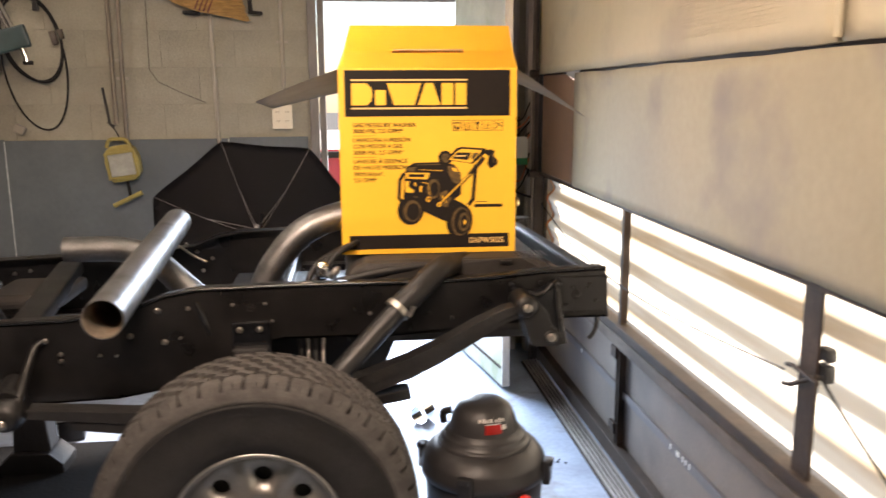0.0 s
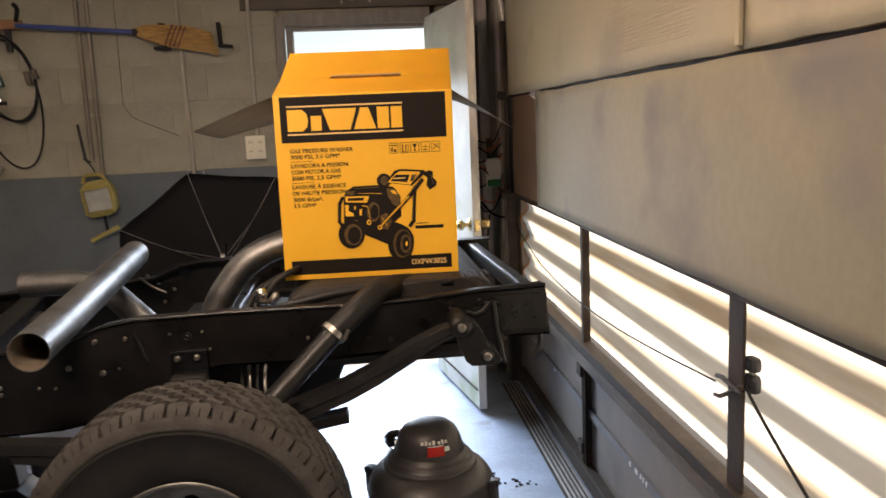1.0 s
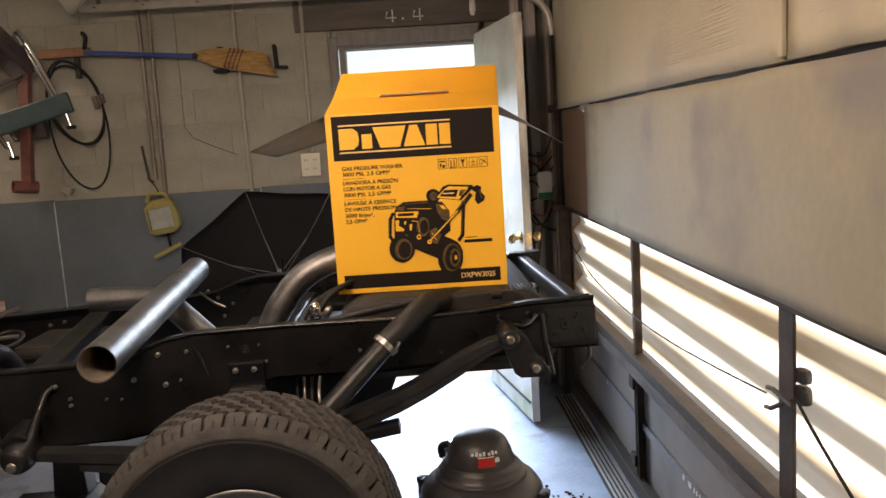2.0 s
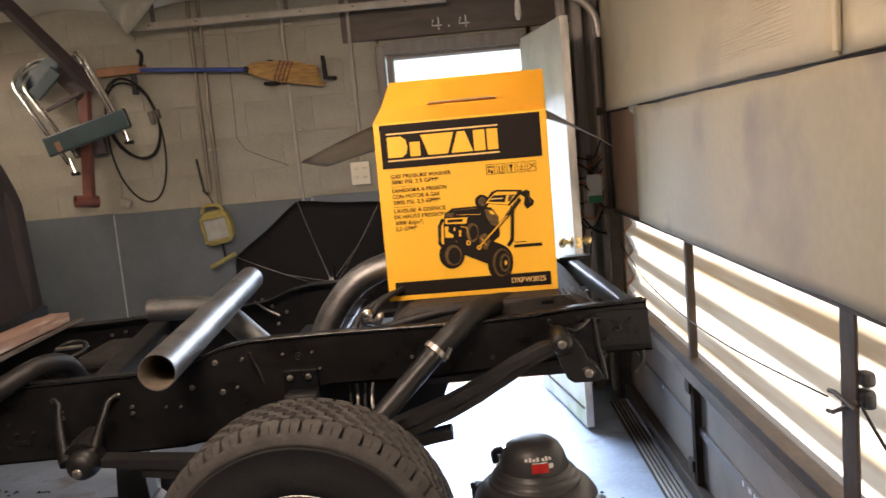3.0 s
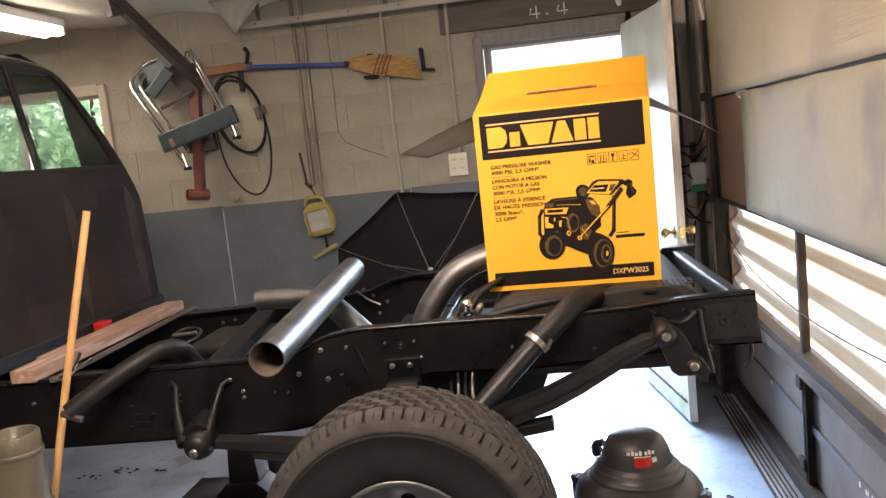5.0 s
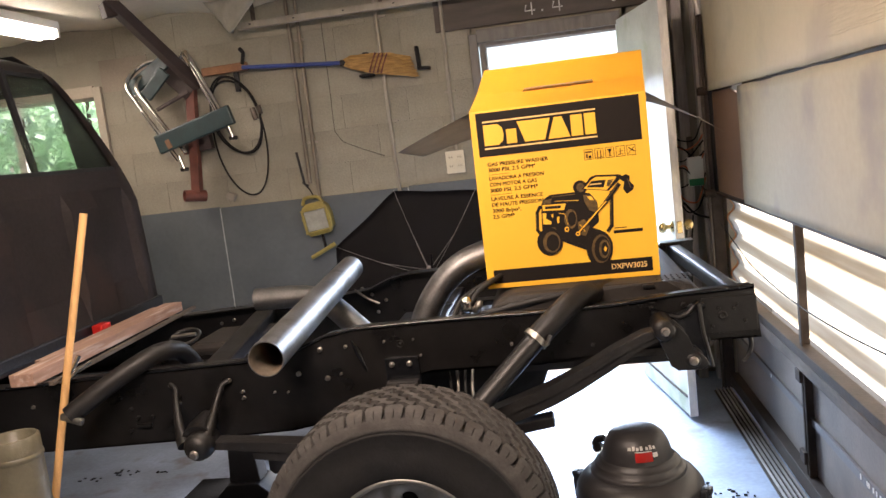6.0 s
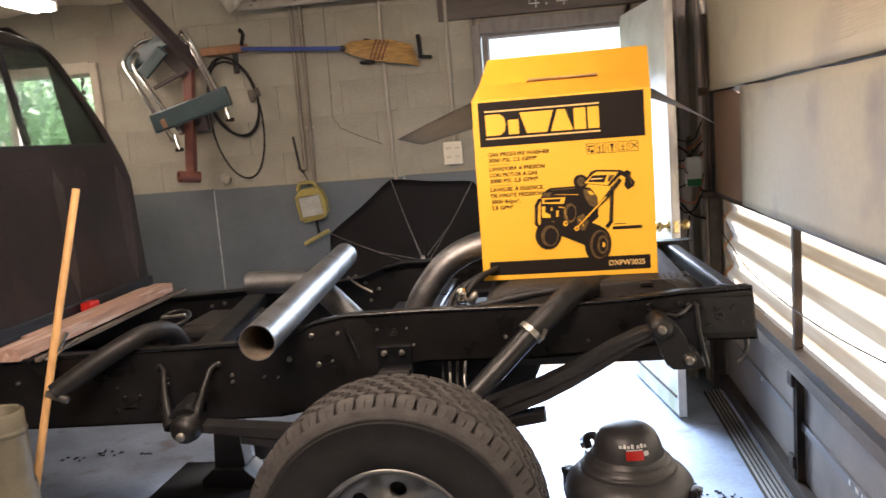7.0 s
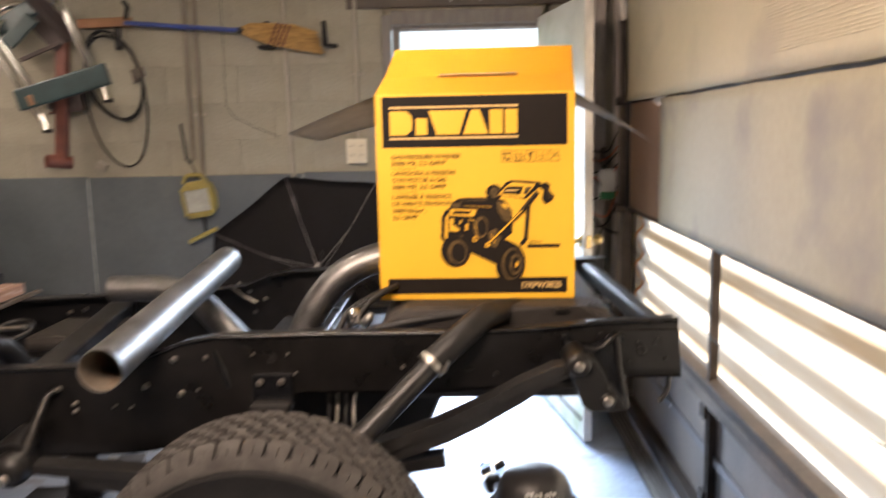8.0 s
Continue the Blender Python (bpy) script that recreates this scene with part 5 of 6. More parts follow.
# handling pictograms
for k in range(5):
    x0 = 0.320 + 0.0325 * k
    z0 = 1.441
    fr_ = [rect(x0, z0, x0 + 0.027, z0 + 0.0015), rect(x0, z0 + 0.031, x0 + 0.027, z0 + 0.0325), rect(x0, z0 + 0.0015, x0 + 0.0015, z0 + 0.031), rect(x0 + 0.0255, z0 + 0.0015, x0 + 0.027, z0 + 0.031)]
    cx, cz = x0 + 0.0135, z0 + 0.016
    sh = [[rect(cx - 0.008, cz - 0.010, cx - 0.003, cz + 0.002), rect(cx, cz - 0.012, cx + 0.008, cz - 0.003), rect(cx - 0.010, cz + 0.006, cx + 0.010, cz + 0.010)],
          [stroke((cx - 0.005, cz - 0.010), (cx - 0.005, cz + 0.010), 0.003), stroke((cx + 0.005, cz - 0.010), (cx + 0.005, cz + 0.010), 0.003), rect(cx - 0.010, cz - 0.013, cx + 0.010, cz - 0.011)],
          [[(cx - 0.007, cz + 0.011), (cx - 0.002, cz), (cx - 0.0015, cz - 0.009), (cx - 0.006, cz - 0.011), (cx + 0.006, cz - 0.011), (cx + 0.0015, cz - 0.009), (cx + 0.002, cz), (cx + 0.007, cz + 0.011)]],
          [rect(cx - 0.008, cz - 0.010, cx + 0.008, cz - 0.008), rect(cx - 0.001, cz - 0.008, cx + 0.001, cz + 0.010), rect(cx - 0.008, cz, cx + 0.008, cz + 0.0015)],
          [stroke((cx - 0.010, cz - 0.010), (cx + 0.010, cz + 0.010), 0.002), stroke((cx - 0.008, cz + 0.009), (cx + 0.009, cz - 0.004), 0.003)]][k]
    for piece in fr_ + sh:
        printed("pictogram_line", [piece], "ink", 1)
# printed picture of the machine in the carton
picture = []
picture.append(("ink", [(0.321, 1.356), (0.319, 1.349), (0.314, 1.342), (0.308, 1.338), (0.300, 1.336), (0.293, 1.337), (0.286, 1.340), (0.280, 1.346), (0.277, 1.353), (0.276, 1.361), (0.278, 1.368), (0.283, 1.375), (0.289, 1.379), (0.297, 1.381), (0.304, 1.380), (0.311, 1.377), (0.317, 1.371), (0.320, 1.364)]))
picture.append(("inkgrey", [(0.313, 1.357), (0.311, 1.352), (0.309, 1.348), (0.305, 1.345), (0.301, 1.344), (0.296, 1.345), (0.292, 1.347), (0.289, 1.350), (0.287, 1.355), (0.287, 1.360), (0.288, 1.365), (0.291, 1.369), (0.294, 1.371), (0.299, 1.373), (0.303, 1.372), (0.307, 1.370), (0.310, 1.366), (0.312, 1.362)]))
picture.append(("ink", [(0.303, 1.352), (0.331, 1.387), (0.349, 1.392), (0.424, 1.386), (0.430, 1.378), (0.385, 1.339)]))
picture.append(("yellow", [(0.309, 1.353), (0.336, 1.379), (0.349, 1.386), (0.412, 1.381), (0.409, 1.375), (0.379, 1.342)]))
picture.append(("ink", [(0.319, 1.356), (0.335, 1.375), (0.379, 1.374), (0.370, 1.351)]))
picture.append(("inkpale", [(0.330, 1.366), (0.366, 1.366), (0.364, 1.362), (0.328, 1.362)]))
picture.append(("inkgrey", [(0.385, 1.373), (0.403, 1.373), (0.387, 1.352), (0.379, 1.354)]))
picture.append(("ink", [(0.420, 1.377), (0.441, 1.385), (0.452, 1.378), (0.450, 1.363), (0.463, 1.347), (0.459, 1.335), (0.439, 1.323), (0.429, 1.339), (0.434, 1.362), (0.423, 1.369)]))
picture.append(("inkgrey", [(0.443, 1.370), (0.446, 1.371), (0.454, 1.341), (0.451, 1.341)]))
picture.append(("ink", [(0.388, 1.338), (0.399, 1.337), (0.390, 1.225), (0.378, 1.226)]))
picture.append(("ink", [(0.382, 1.236), (0.392, 1.229), (0.375, 1.207), (0.366, 1.214)]))
picture.append(("inkgrey", [(0.389, 1.329), (0.391, 1.329), (0.383, 1.232), (0.380, 1.232)]))
picture.append(("ink", [(0.180, 1.332), (0.202, 1.345), (0.280, 1.346), (0.326, 1.338), (0.347, 1.308), (0.347, 1.245), (0.322, 1.226), (0.311, 1.167), (0.264, 1.177), (0.213, 1.207), (0.167, 1.230), (0.172, 1.315)]))
picture.append(("inkgrey", [(0.305, 1.334), (0.332, 1.332), (0.347, 1.305), (0.342, 1.273), (0.321, 1.284), (0.307, 1.313)]))
picture.append(("yellow", [(0.316, 1.328), (0.330, 1.327), (0.337, 1.314), (0.324, 1.317)]))
picture.append(("inkgrey", [(0.178, 1.330), (0.207, 1.332), (0.203, 1.317), (0.178, 1.319)]))
picture.append(("inkgrey", [(0.207, 1.337), (0.207, 1.339), (0.280, 1.341), (0.280, 1.338)]))
picture.append(("yellow", [(0.214, 1.323), (0.214, 1.324), (0.290, 1.320), (0.290, 1.318)]))
picture.append(("yellow", [(0.176, 1.315), (0.250, 1.313), (0.242, 1.293), (0.176, 1.297)]))
picture.append(("ink", [(0.184, 1.310), (0.234, 1.309), (0.232, 1.300), (0.183, 1.301)]))
picture.append(("ink", [(0.165, 1.316), (0.174, 1.311), (0.160, 1.286), (0.151, 1.291)]))
picture.append(("ink", [(0.152, 1.296), (0.163, 1.295), (0.158, 1.233), (0.148, 1.234)]))
picture.append(("ink", [(0.147, 1.237), (0.155, 1.243), (0.176, 1.214), (0.168, 1.208)]))
picture.append(("inkgrey", [(0.153, 1.290), (0.156, 1.290), (0.152, 1.240), (0.149, 1.240)]))
picture.append(("yellow", [(0.174, 1.289), (0.186, 1.288), (0.183, 1.271), (0.200, 1.260), (0.198, 1.252), (0.173, 1.254)]))
picture.append(("yellow", [(0.202, 1.284), (0.207, 1.284), (0.206, 1.273), (0.201, 1.274)]))
picture.append(("yellow", [(0.218, 1.273), (0.226, 1.274), (0.223, 1.253), (0.217, 1.255)]))
picture.append(("inkgrey", [(0.280, 1.261), (0.278, 1.250), (0.274, 1.241), (0.268, 1.235), (0.261, 1.232), (0.254, 1.233), (0.247, 1.237), (0.243, 1.245), (0.240, 1.254), (0.240, 1.265), (0.242, 1.276), (0.247, 1.285), (0.253, 1.291), (0.259, 1.294), (0.266, 1.293), (0.273, 1.289), (0.277, 1.282), (0.280, 1.272)]))
picture.append(("ink", [(0.277, 1.261), (0.275, 1.254), (0.272, 1.247), (0.268, 1.242), (0.264, 1.240), (0.259, 1.240), (0.255, 1.244), (0.252, 1.249), (0.251, 1.256), (0.251, 1.264), (0.252, 1.272), (0.255, 1.278), (0.259, 1.283), (0.263, 1.285), (0.268, 1.285), (0.272, 1.282), (0.275, 1.276), (0.276, 1.269)]))
picture.append(("yellow", [(0.252, 1.230), (0.251, 1.228), (0.250, 1.225), (0.248, 1.223), (0.246, 1.223), (0.243, 1.223), (0.241, 1.224), (0.239, 1.226), (0.238, 1.229), (0.238, 1.232), (0.239, 1.235), (0.240, 1.237), (0.242, 1.239), (0.245, 1.240), (0.247, 1.239), (0.249, 1.238), (0.251, 1.236), (0.252, 1.233)]))
picture.append(("ink", [(0.249, 1.231), (0.249, 1.229), (0.248, 1.228), (0.247, 1.227), (0.246, 1.227), (0.245, 1.227), (0.244, 1.228), (0.243, 1.229), (0.242, 1.230), (0.242, 1.231), (0.242, 1.233), (0.243, 1.234), (0.244, 1.235), (0.245, 1.235), (0.247, 1.235), (0.248, 1.235), (0.249, 1.234), (0.249, 1.232)]))
picture.append(("inkgrey", [(0.280, 1.249), (0.301, 1.259), (0.317, 1.233), (0.302, 1.204), (0.282, 1.212)]))
picture.append(("yellow", [(0.286, 1.242), (0.288, 1.243), (0.302, 1.219), (0.300, 1.218)]))
picture.append(("yellow", [(0.225, 1.284), (0.226, 1.286), (0.245, 1.281), (0.244, 1.279)]))
picture.append(("yellow", [(0.243, 1.280), (0.244, 1.281), (0.250, 1.245), (0.249, 1.245)]))
picture.append(("inkgrey", [(0.186, 1.240), (0.210, 1.241), (0.214, 1.219), (0.196, 1.218)]))
picture.append(("ink", [(0.224, 1.196), (0.229, 1.206), (0.316, 1.164), (0.311, 1.154)]))
picture.append(("ink", [(0.317, 1.233), (0.351, 1.218), (0.349, 1.199), (0.311, 1.167)]))
picture.append(("ink", [(0.230, 1.193), (0.226, 1.178), (0.217, 1.165), (0.206, 1.156), (0.192, 1.152), (0.178, 1.153), (0.165, 1.160), (0.155, 1.171), (0.149, 1.185), (0.148, 1.201), (0.152, 1.216), (0.161, 1.229), (0.172, 1.238), (0.186, 1.242), (0.200, 1.240), (0.213, 1.234), (0.223, 1.223), (0.229, 1.209)]))
picture.append(("inkgrey", [(0.221, 1.193), (0.218, 1.181), (0.213, 1.171), (0.205, 1.164), (0.195, 1.161), (0.186, 1.162), (0.177, 1.167), (0.170, 1.175), (0.167, 1.186), (0.166, 1.198), (0.169, 1.210), (0.175, 1.219), (0.183, 1.226), (0.192, 1.229), (0.202, 1.228), (0.210, 1.223), (0.217, 1.215), (0.221, 1.204)]))
picture.append(("ink", [(0.217, 1.191), (0.215, 1.182), (0.211, 1.174), (0.205, 1.169), (0.198, 1.166), (0.191, 1.167), (0.185, 1.171), (0.180, 1.177), (0.177, 1.186), (0.177, 1.195), (0.179, 1.204), (0.183, 1.212), (0.189, 1.217), (0.196, 1.220), (0.203, 1.219), (0.209, 1.215), (0.214, 1.209), (0.217, 1.200)]))
picture.append(("ink", [(0.382, 1.157), (0.378, 1.137), (0.370, 1.121), (0.357, 1.109), (0.343, 1.103), (0.329, 1.105), (0.316, 1.113), (0.306, 1.127), (0.301, 1.145), (0.300, 1.165), (0.304, 1.184), (0.313, 1.201), (0.325, 1.212), (0.339, 1.218), (0.353, 1.216), (0.366, 1.208), (0.376, 1.194), (0.382, 1.177)]))
picture.append(("inkgrey", [(0.375, 1.157), (0.372, 1.141), (0.366, 1.128), (0.357, 1.118), (0.347, 1.114), (0.337, 1.115), (0.328, 1.121), (0.321, 1.132), (0.317, 1.147), (0.316, 1.163), (0.320, 1.178), (0.326, 1.191), (0.335, 1.201), (0.345, 1.205), (0.355, 1.204), (0.364, 1.198), (0.371, 1.187), (0.375, 1.173)]))
picture.append(("ink", [(0.374, 1.156), (0.371, 1.143), (0.366, 1.131), (0.359, 1.123), (0.350, 1.119), (0.342, 1.120), (0.334, 1.125), (0.328, 1.135), (0.325, 1.147), (0.325, 1.161), (0.327, 1.175), (0.333, 1.186), (0.340, 1.194), (0.348, 1.198), (0.357, 1.198), (0.365, 1.192), (0.370, 1.182), (0.374, 1.170)]))
picture.append(("inkgrey", [(0.372, 1.157), (0.370, 1.146), (0.366, 1.137), (0.361, 1.131), (0.355, 1.128), (0.350, 1.129), (0.345, 1.133), (0.341, 1.140), (0.339, 1.149), (0.339, 1.160), (0.341, 1.170), (0.344, 1.179), (0.349, 1.185), (0.355, 1.188), (0.361, 1.188), (0.366, 1.183), (0.369, 1.176), (0.372, 1.167)]))
picture.append(("ink", [(0.368, 1.157), (0.366, 1.150), (0.364, 1.143), (0.361, 1.139), (0.357, 1.136), (0.353, 1.137), (0.350, 1.140), (0.348, 1.145), (0.346, 1.151), (0.346, 1.159), (0.348, 1.166), (0.350, 1.173), (0.353, 1.177), (0.357, 1.180), (0.361, 1.179), (0.364, 1.176), (0.366, 1.171), (0.368, 1.164)]))
picture.append(("yellow", [(0.363, 1.157), (0.362, 1.155), (0.361, 1.152), (0.360, 1.151), (0.359, 1.150), (0.357, 1.150), (0.356, 1.151), (0.355, 1.153), (0.355, 1.155), (0.355, 1.158), (0.355, 1.161), (0.356, 1.163), (0.357, 1.165), (0.359, 1.166), (0.360, 1.165), (0.361, 1.164), (0.362, 1.163), (0.363, 1.160)]))
picture.append(("ink", [(0.414, 1.363), (0.423, 1.354), (0.375, 1.298), (0.366, 1.307)]))
picture.append(("inkgrey", [(0.412, 1.357), (0.414, 1.355), (0.372, 1.306), (0.370, 1.308)]))
picture.append(("ink", [(0.373, 1.311), (0.379, 1.304), (0.282, 1.212), (0.276, 1.218)]))
picture.append(("yellow", [(0.373, 1.309), (0.376, 1.306), (0.283, 1.217), (0.280, 1.220)]))
picture.append(("yellow", [(0.285, 1.213), (0.285, 1.211), (0.283, 1.209), (0.281, 1.207), (0.279, 1.207), (0.276, 1.207), (0.274, 1.208), (0.272, 1.210), (0.271, 1.212), (0.271, 1.215), (0.272, 1.217), (0.273, 1.219), (0.275, 1.220), (0.278, 1.221), (0.280, 1.221), (0.282, 1.220), (0.284, 1.218), (0.285, 1.216)]))
picture.append(("ink", [(0.281, 1.214), (0.281, 1.213), (0.280, 1.212), (0.279, 1.211), (0.278, 1.211), (0.277, 1.211), (0.276, 1.211), (0.276, 1.212), (0.275, 1.213), (0.275, 1.214), (0.275, 1.215), (0.276, 1.216), (0.277, 1.217), (0.278, 1.217), (0.279, 1.217), (0.280, 1.216), (0.281, 1.216), (0.281, 1.215)]))
for k, (matn, outline) in enumerate(picture):
    printed("printed_shape", [outline], matn, 1 + 0.12 * k)

# ---- umbrella ----
UC, UN = Vector((-0.42, 3.66, 0.975)), Vector((0.06, -0.80, 0.60)).normalized()
UX = Vector((1, 0, 0))
UX = (UX - UN * UX.dot(UN)).normalized()
UY = UN.cross(UX)
UR, UD, RIBS = 0.48, 0.11, 7
umb = empty("umbrella", tuple(UC - UN * UD), "open black umbrella lying with its inside showing", "umbrella")
def upt(t, a):
    """t: 0 at the hub, 1 at the rim; a: angle, with a rib at each multiple of a seventh."""
    k = ((a - 0.154) / (2 * math.pi / RIBS)) % 1.0
    sag = 1 - 0.085 * t * math.sin(math.pi * k) ** 1.0
    r = UR * t * sag
    d = UD * (1 - t ** 1.9) + 0.018 * t * math.sin(math.pi * k)
    return UC + UX * (r * math.cos(a)) + UY * (r * math.sin(a)) - UN * d
bm = bmesh.new()
na, nr = RIBS * 8, 12
ring0 = bm.verts.new(upt(0, 0))
gr = [[bm.verts.new(upt((i + 1) / nr, 0.154 + 2 * math.pi * j / na)) for j in range(na)] for i in range(nr)]
for j in range(na):
    j2 = (j + 1) % na
    bm.faces.new((ring0, gr[0][j], gr[0][j2])).smooth = True
    for i in range(nr - 1):
        bm.faces.new((gr[i][j], gr[i + 1][j], gr[i + 1][j2], gr[i][j2])).smooth = True
bmesh.ops.solidify(bm, geom=bm.faces[:], thickness=0.0015)
part("canopy", bm, "umbrella", umb)
hub = UC - UN * (UD - 0.07)
for k in range(RIBS):
    a = 0.154 + 2 * math.pi * k / RIBS
    part("rib", tube([upt(t, a) + UN * 0.006 for t in (0.02, 0.25, 0.5, 0.75, 1.0)], 0.0015, 6), "rib", umb)
    part("stretcher", tube([hub, upt(0.5, a) + UN * 0.008], 0.0022, 6), "rib", umb)
part("shaft", tube([UC - UN * (UD + 0.04), UC + UN * 0.12 + UX * 0.03], 0.005, 8), "cable", umb)
part("runner", tube([hub - UN * 0.02, hub + UN * 0.03], 0.012, 10), "rib", umb)

# ---- vacuum cleaner ----
VX, VY = 0.385, 2.25
vac = empty("vacuum_cleaner", (VX, VY, 0), "charcoal plastic wet-dry shop vacuum on the floor", "vacuum cleaner")
V = pose(VX, VY, 0)
part("tank", lathe([(0, 0.05), (0.15, 0.05), (0.165, 0.07), (0.178, 0.40), (0.181, 0.425), (0.176, 0.43)], V, 48), "vac", vac)
part("lid", lathe([(0.176, 0.425), (0.190, 0.430), (0.193, 0.452), (0.187, 0.462), (0.186, 0.478), (0.180, 0.488), (0.165, 0.508), (0.148, 0.519), (0.135, 0.524), (0.124, 0.527)], V, 64), "vac", vac)
part("collar", lathe([(0.140, 0.516), (0.140, 0.530), (0.136, 0.534), (0.127, 0.536), (0.126, 0.548), (0.122, 0.552), (0.114, 0.554), (0.113, 0.563), (0.106, 0.568)], V, 48), "vac", vac)
dome = part("motor_dome", lathe([(0.105, 0.566), (0.101, 0.580), (0.094, 0.606), (0.082, 0.630), (0.064, 0.645), (0.038, 0.652), (0, 0.654)], V, 48), "vac", vac)
for a in (-115, -25, 65, 155):
    r = radians(a)
    m = pose(VX + 0.192 * math.cos(r), VY + 0.192 * math.sin(r), 0.45, 0, 0, a)
    part("latch", add_box(box((0.004, 0, 0), (0.022, 0.046, 0.075), 0.006, m), (0.012, 0, 0.03), (0.02, 0.03, 0.02), 0.005, m), "cabtrim", vac)
for a in (-140, -40, 40, 140):
    r = radians(a)
    part("caster", tube([(VX + 0.15 * math.cos(r) - 0.012, VY + 0.15 * math.sin(r), 0.03), (VX + 0.15 * math.cos(r) + 0.012, VY + 0.15 * math.sin(r), 0.03)], 0.03, 16), "cabtrim", vac)
part("knob", lathe([(0, 0), (0.026, 0), (0.028, 0.012), (0.018, 0.022), (0, 0.024)], Matrix.Translation((VX + 0.085, VY - 0.165, 0.395)) @ pose(0, 0, 0, 90, 0, 28), 20), "red", vac, "round red plastic knob")
# hose inlet at the back of the dome
part("side_handle", tube(rounded_path([(VX - 0.09, VY + 0.06, 0.598), (VX - 0.118, VY + 0.07, 0.59), (VX - 0.112, VY + 0.07, 0.555)], 0.02), 0.012, 10), "cabtrim", vac)

def on_dome(a, z, lift=0.0008):
    r = np.interp(z, [0.566, 0.580, 0.606, 0.630, 0.645], [0.105, 0.101, 0.094, 0.082, 0.064]) + lift
    return Vector((VX + r * math.cos(a), VY + r * math.sin(a), z))
def dome_patch(a0, a1, z0, z1, lift):
    bm = bmesh.new()
    n = 8
    lo = [bm.verts.new(on_dome(radians(a0 + (a1 - a0) * i / n), z0, lift)) for i in range(n + 1)]
    hi = [bm.verts.new(on_dome(radians(a0 + (a1 - a0) * i / n), z1, lift)) for i in range(n + 1)]
    for i in range(n):
        bm.faces.new((lo[i], lo[i + 1], hi[i + 1], hi[i]))
    bmesh.ops.solidify(bm, geom=bm.faces[:], thickness=0.0006)
    return bm
part("red_label", dome_patch(-97, -68, 0.580, 0.606, 0.0015), "red", vac, "red label with a white square")
part("white_label", dome_patch(-67, -58, 0.590, 0.603, 0.0015), "white", vac)
for k, (a0, a1) in enumerate(((-110, -104), (-102, -97), (-95, -90), (-88, -83), (-78, -73), (-71, -66), (-64, -59))):
    part("emblem_bar", dome_patch(a0, a1, 0.612, 0.620 + 0.003 * (k % 2), 0.0015), "white", vac, "pale plain bar in place of a mark")
part("small_text_bar", dome_patch(-97, -68, 0.6065, 0.6090, 0.0015), "white", vac, "thin line of tiny print")

# sheet drawn past the mat's edge, its black doubles as floor shade
thing("floor_mat", box((-1.12, 2.87, 0.006), (1.14, 1.40, 0.012), 0.004), "mat", "black rubber mat and painted shade on the floor under the axle", "mat")
# jack stand under the far rail
JS = (-1.34, 3.345)
stand = empty("jack_stand", (*JS, 0), "dark steel jack stand under the truck frame", "jack stand")
part("base", prism([(-0.13, 0), (0.13, 0), (0.13, 0.05), (0.075, 0.10), (-0.075, 0.10), (-0.13, 0.05)], Matrix.Translation((JS[0], JS[1] - 0.08, 0)) @ XZ, 0.16, 0.006), "cabtrim", stand)
part("column", prism([(-0.075, 0.10), (0.075, 0.10), (0.045, 0.48), (-0.045, 0.48)], Matrix.Translation((JS[0], JS[1] - 0.05, 0)) @ XZ, 0.10, 0.006), "cabtrim", stand)
part("ratchet_bar", box((JS[0], JS[1], 0.57), (0.045, 0.03, 0.20), 0.004), "rusty", stand)
part("saddle", prism([(-0.055, 0.655), (0.055, 0.655), (0.062, 0.688), (-0.062, 0.688)], Matrix.Translation((JS[0], JS[1] - 0.045, 0)) @ XZ, 0.09, 0.004), "rusty", stand)
part("handle", tube(rounded_path([(JS[0] - 0.05, JS[1] - 0.06, 0.44), (JS[0] - 0.10, JS[1] - 0.07, 0.46), (JS[0] - 0.12, JS[1] - 0.07, 0.36)], 0.02), 0.008, 8), "cabtrim", stand)
thing("parts_box", add_box(box((0, 0, 0.045), (0.11, 0.10, 0.09), 0.008, pose(-1.30, 3.66, 0, 0, 0, 12)), (0, 0, 0.094), (0.115, 0.105, 0.014), 0.004, pose(-1.30, 3.66, 0, 0, 0, 12)), "cabtrim", "small black lidded box on the concrete floor", "box")
rr = random.Random(31)
bm = bmesh.new()
for cx, cy in ((-2.21, 3.76), (-2.19, 3.72), (-2.38, 3.66), (-1.97, 3.70), (0.78, 3.17), (0.70, 3.22), (0.84, 3.12)):
    for k in range(6):
        add_box(bm, (cx + rr.uniform(-0.06, 0.06), cy + rr.uniform(-0.03, 0.03), 0.003), (rr.uniform(0.005, 0.018), rr.uniform(0.004, 0.012), 0.004), 0, None)
tagged(new("debris", finish("debris", bm, "mat")), "scattered dark crumbs of dirt on the concrete", "debris", kind="stuff")
# short pipe offcut lying on the floor
thing("pipe_offcut", tube([(0.30, 3.60, 0.046), (0.35, 3.66, 0.046)], 0.046, 28, 0.002), "chrome", "short shiny steel pipe offcut on the floor", "pipe offcut")

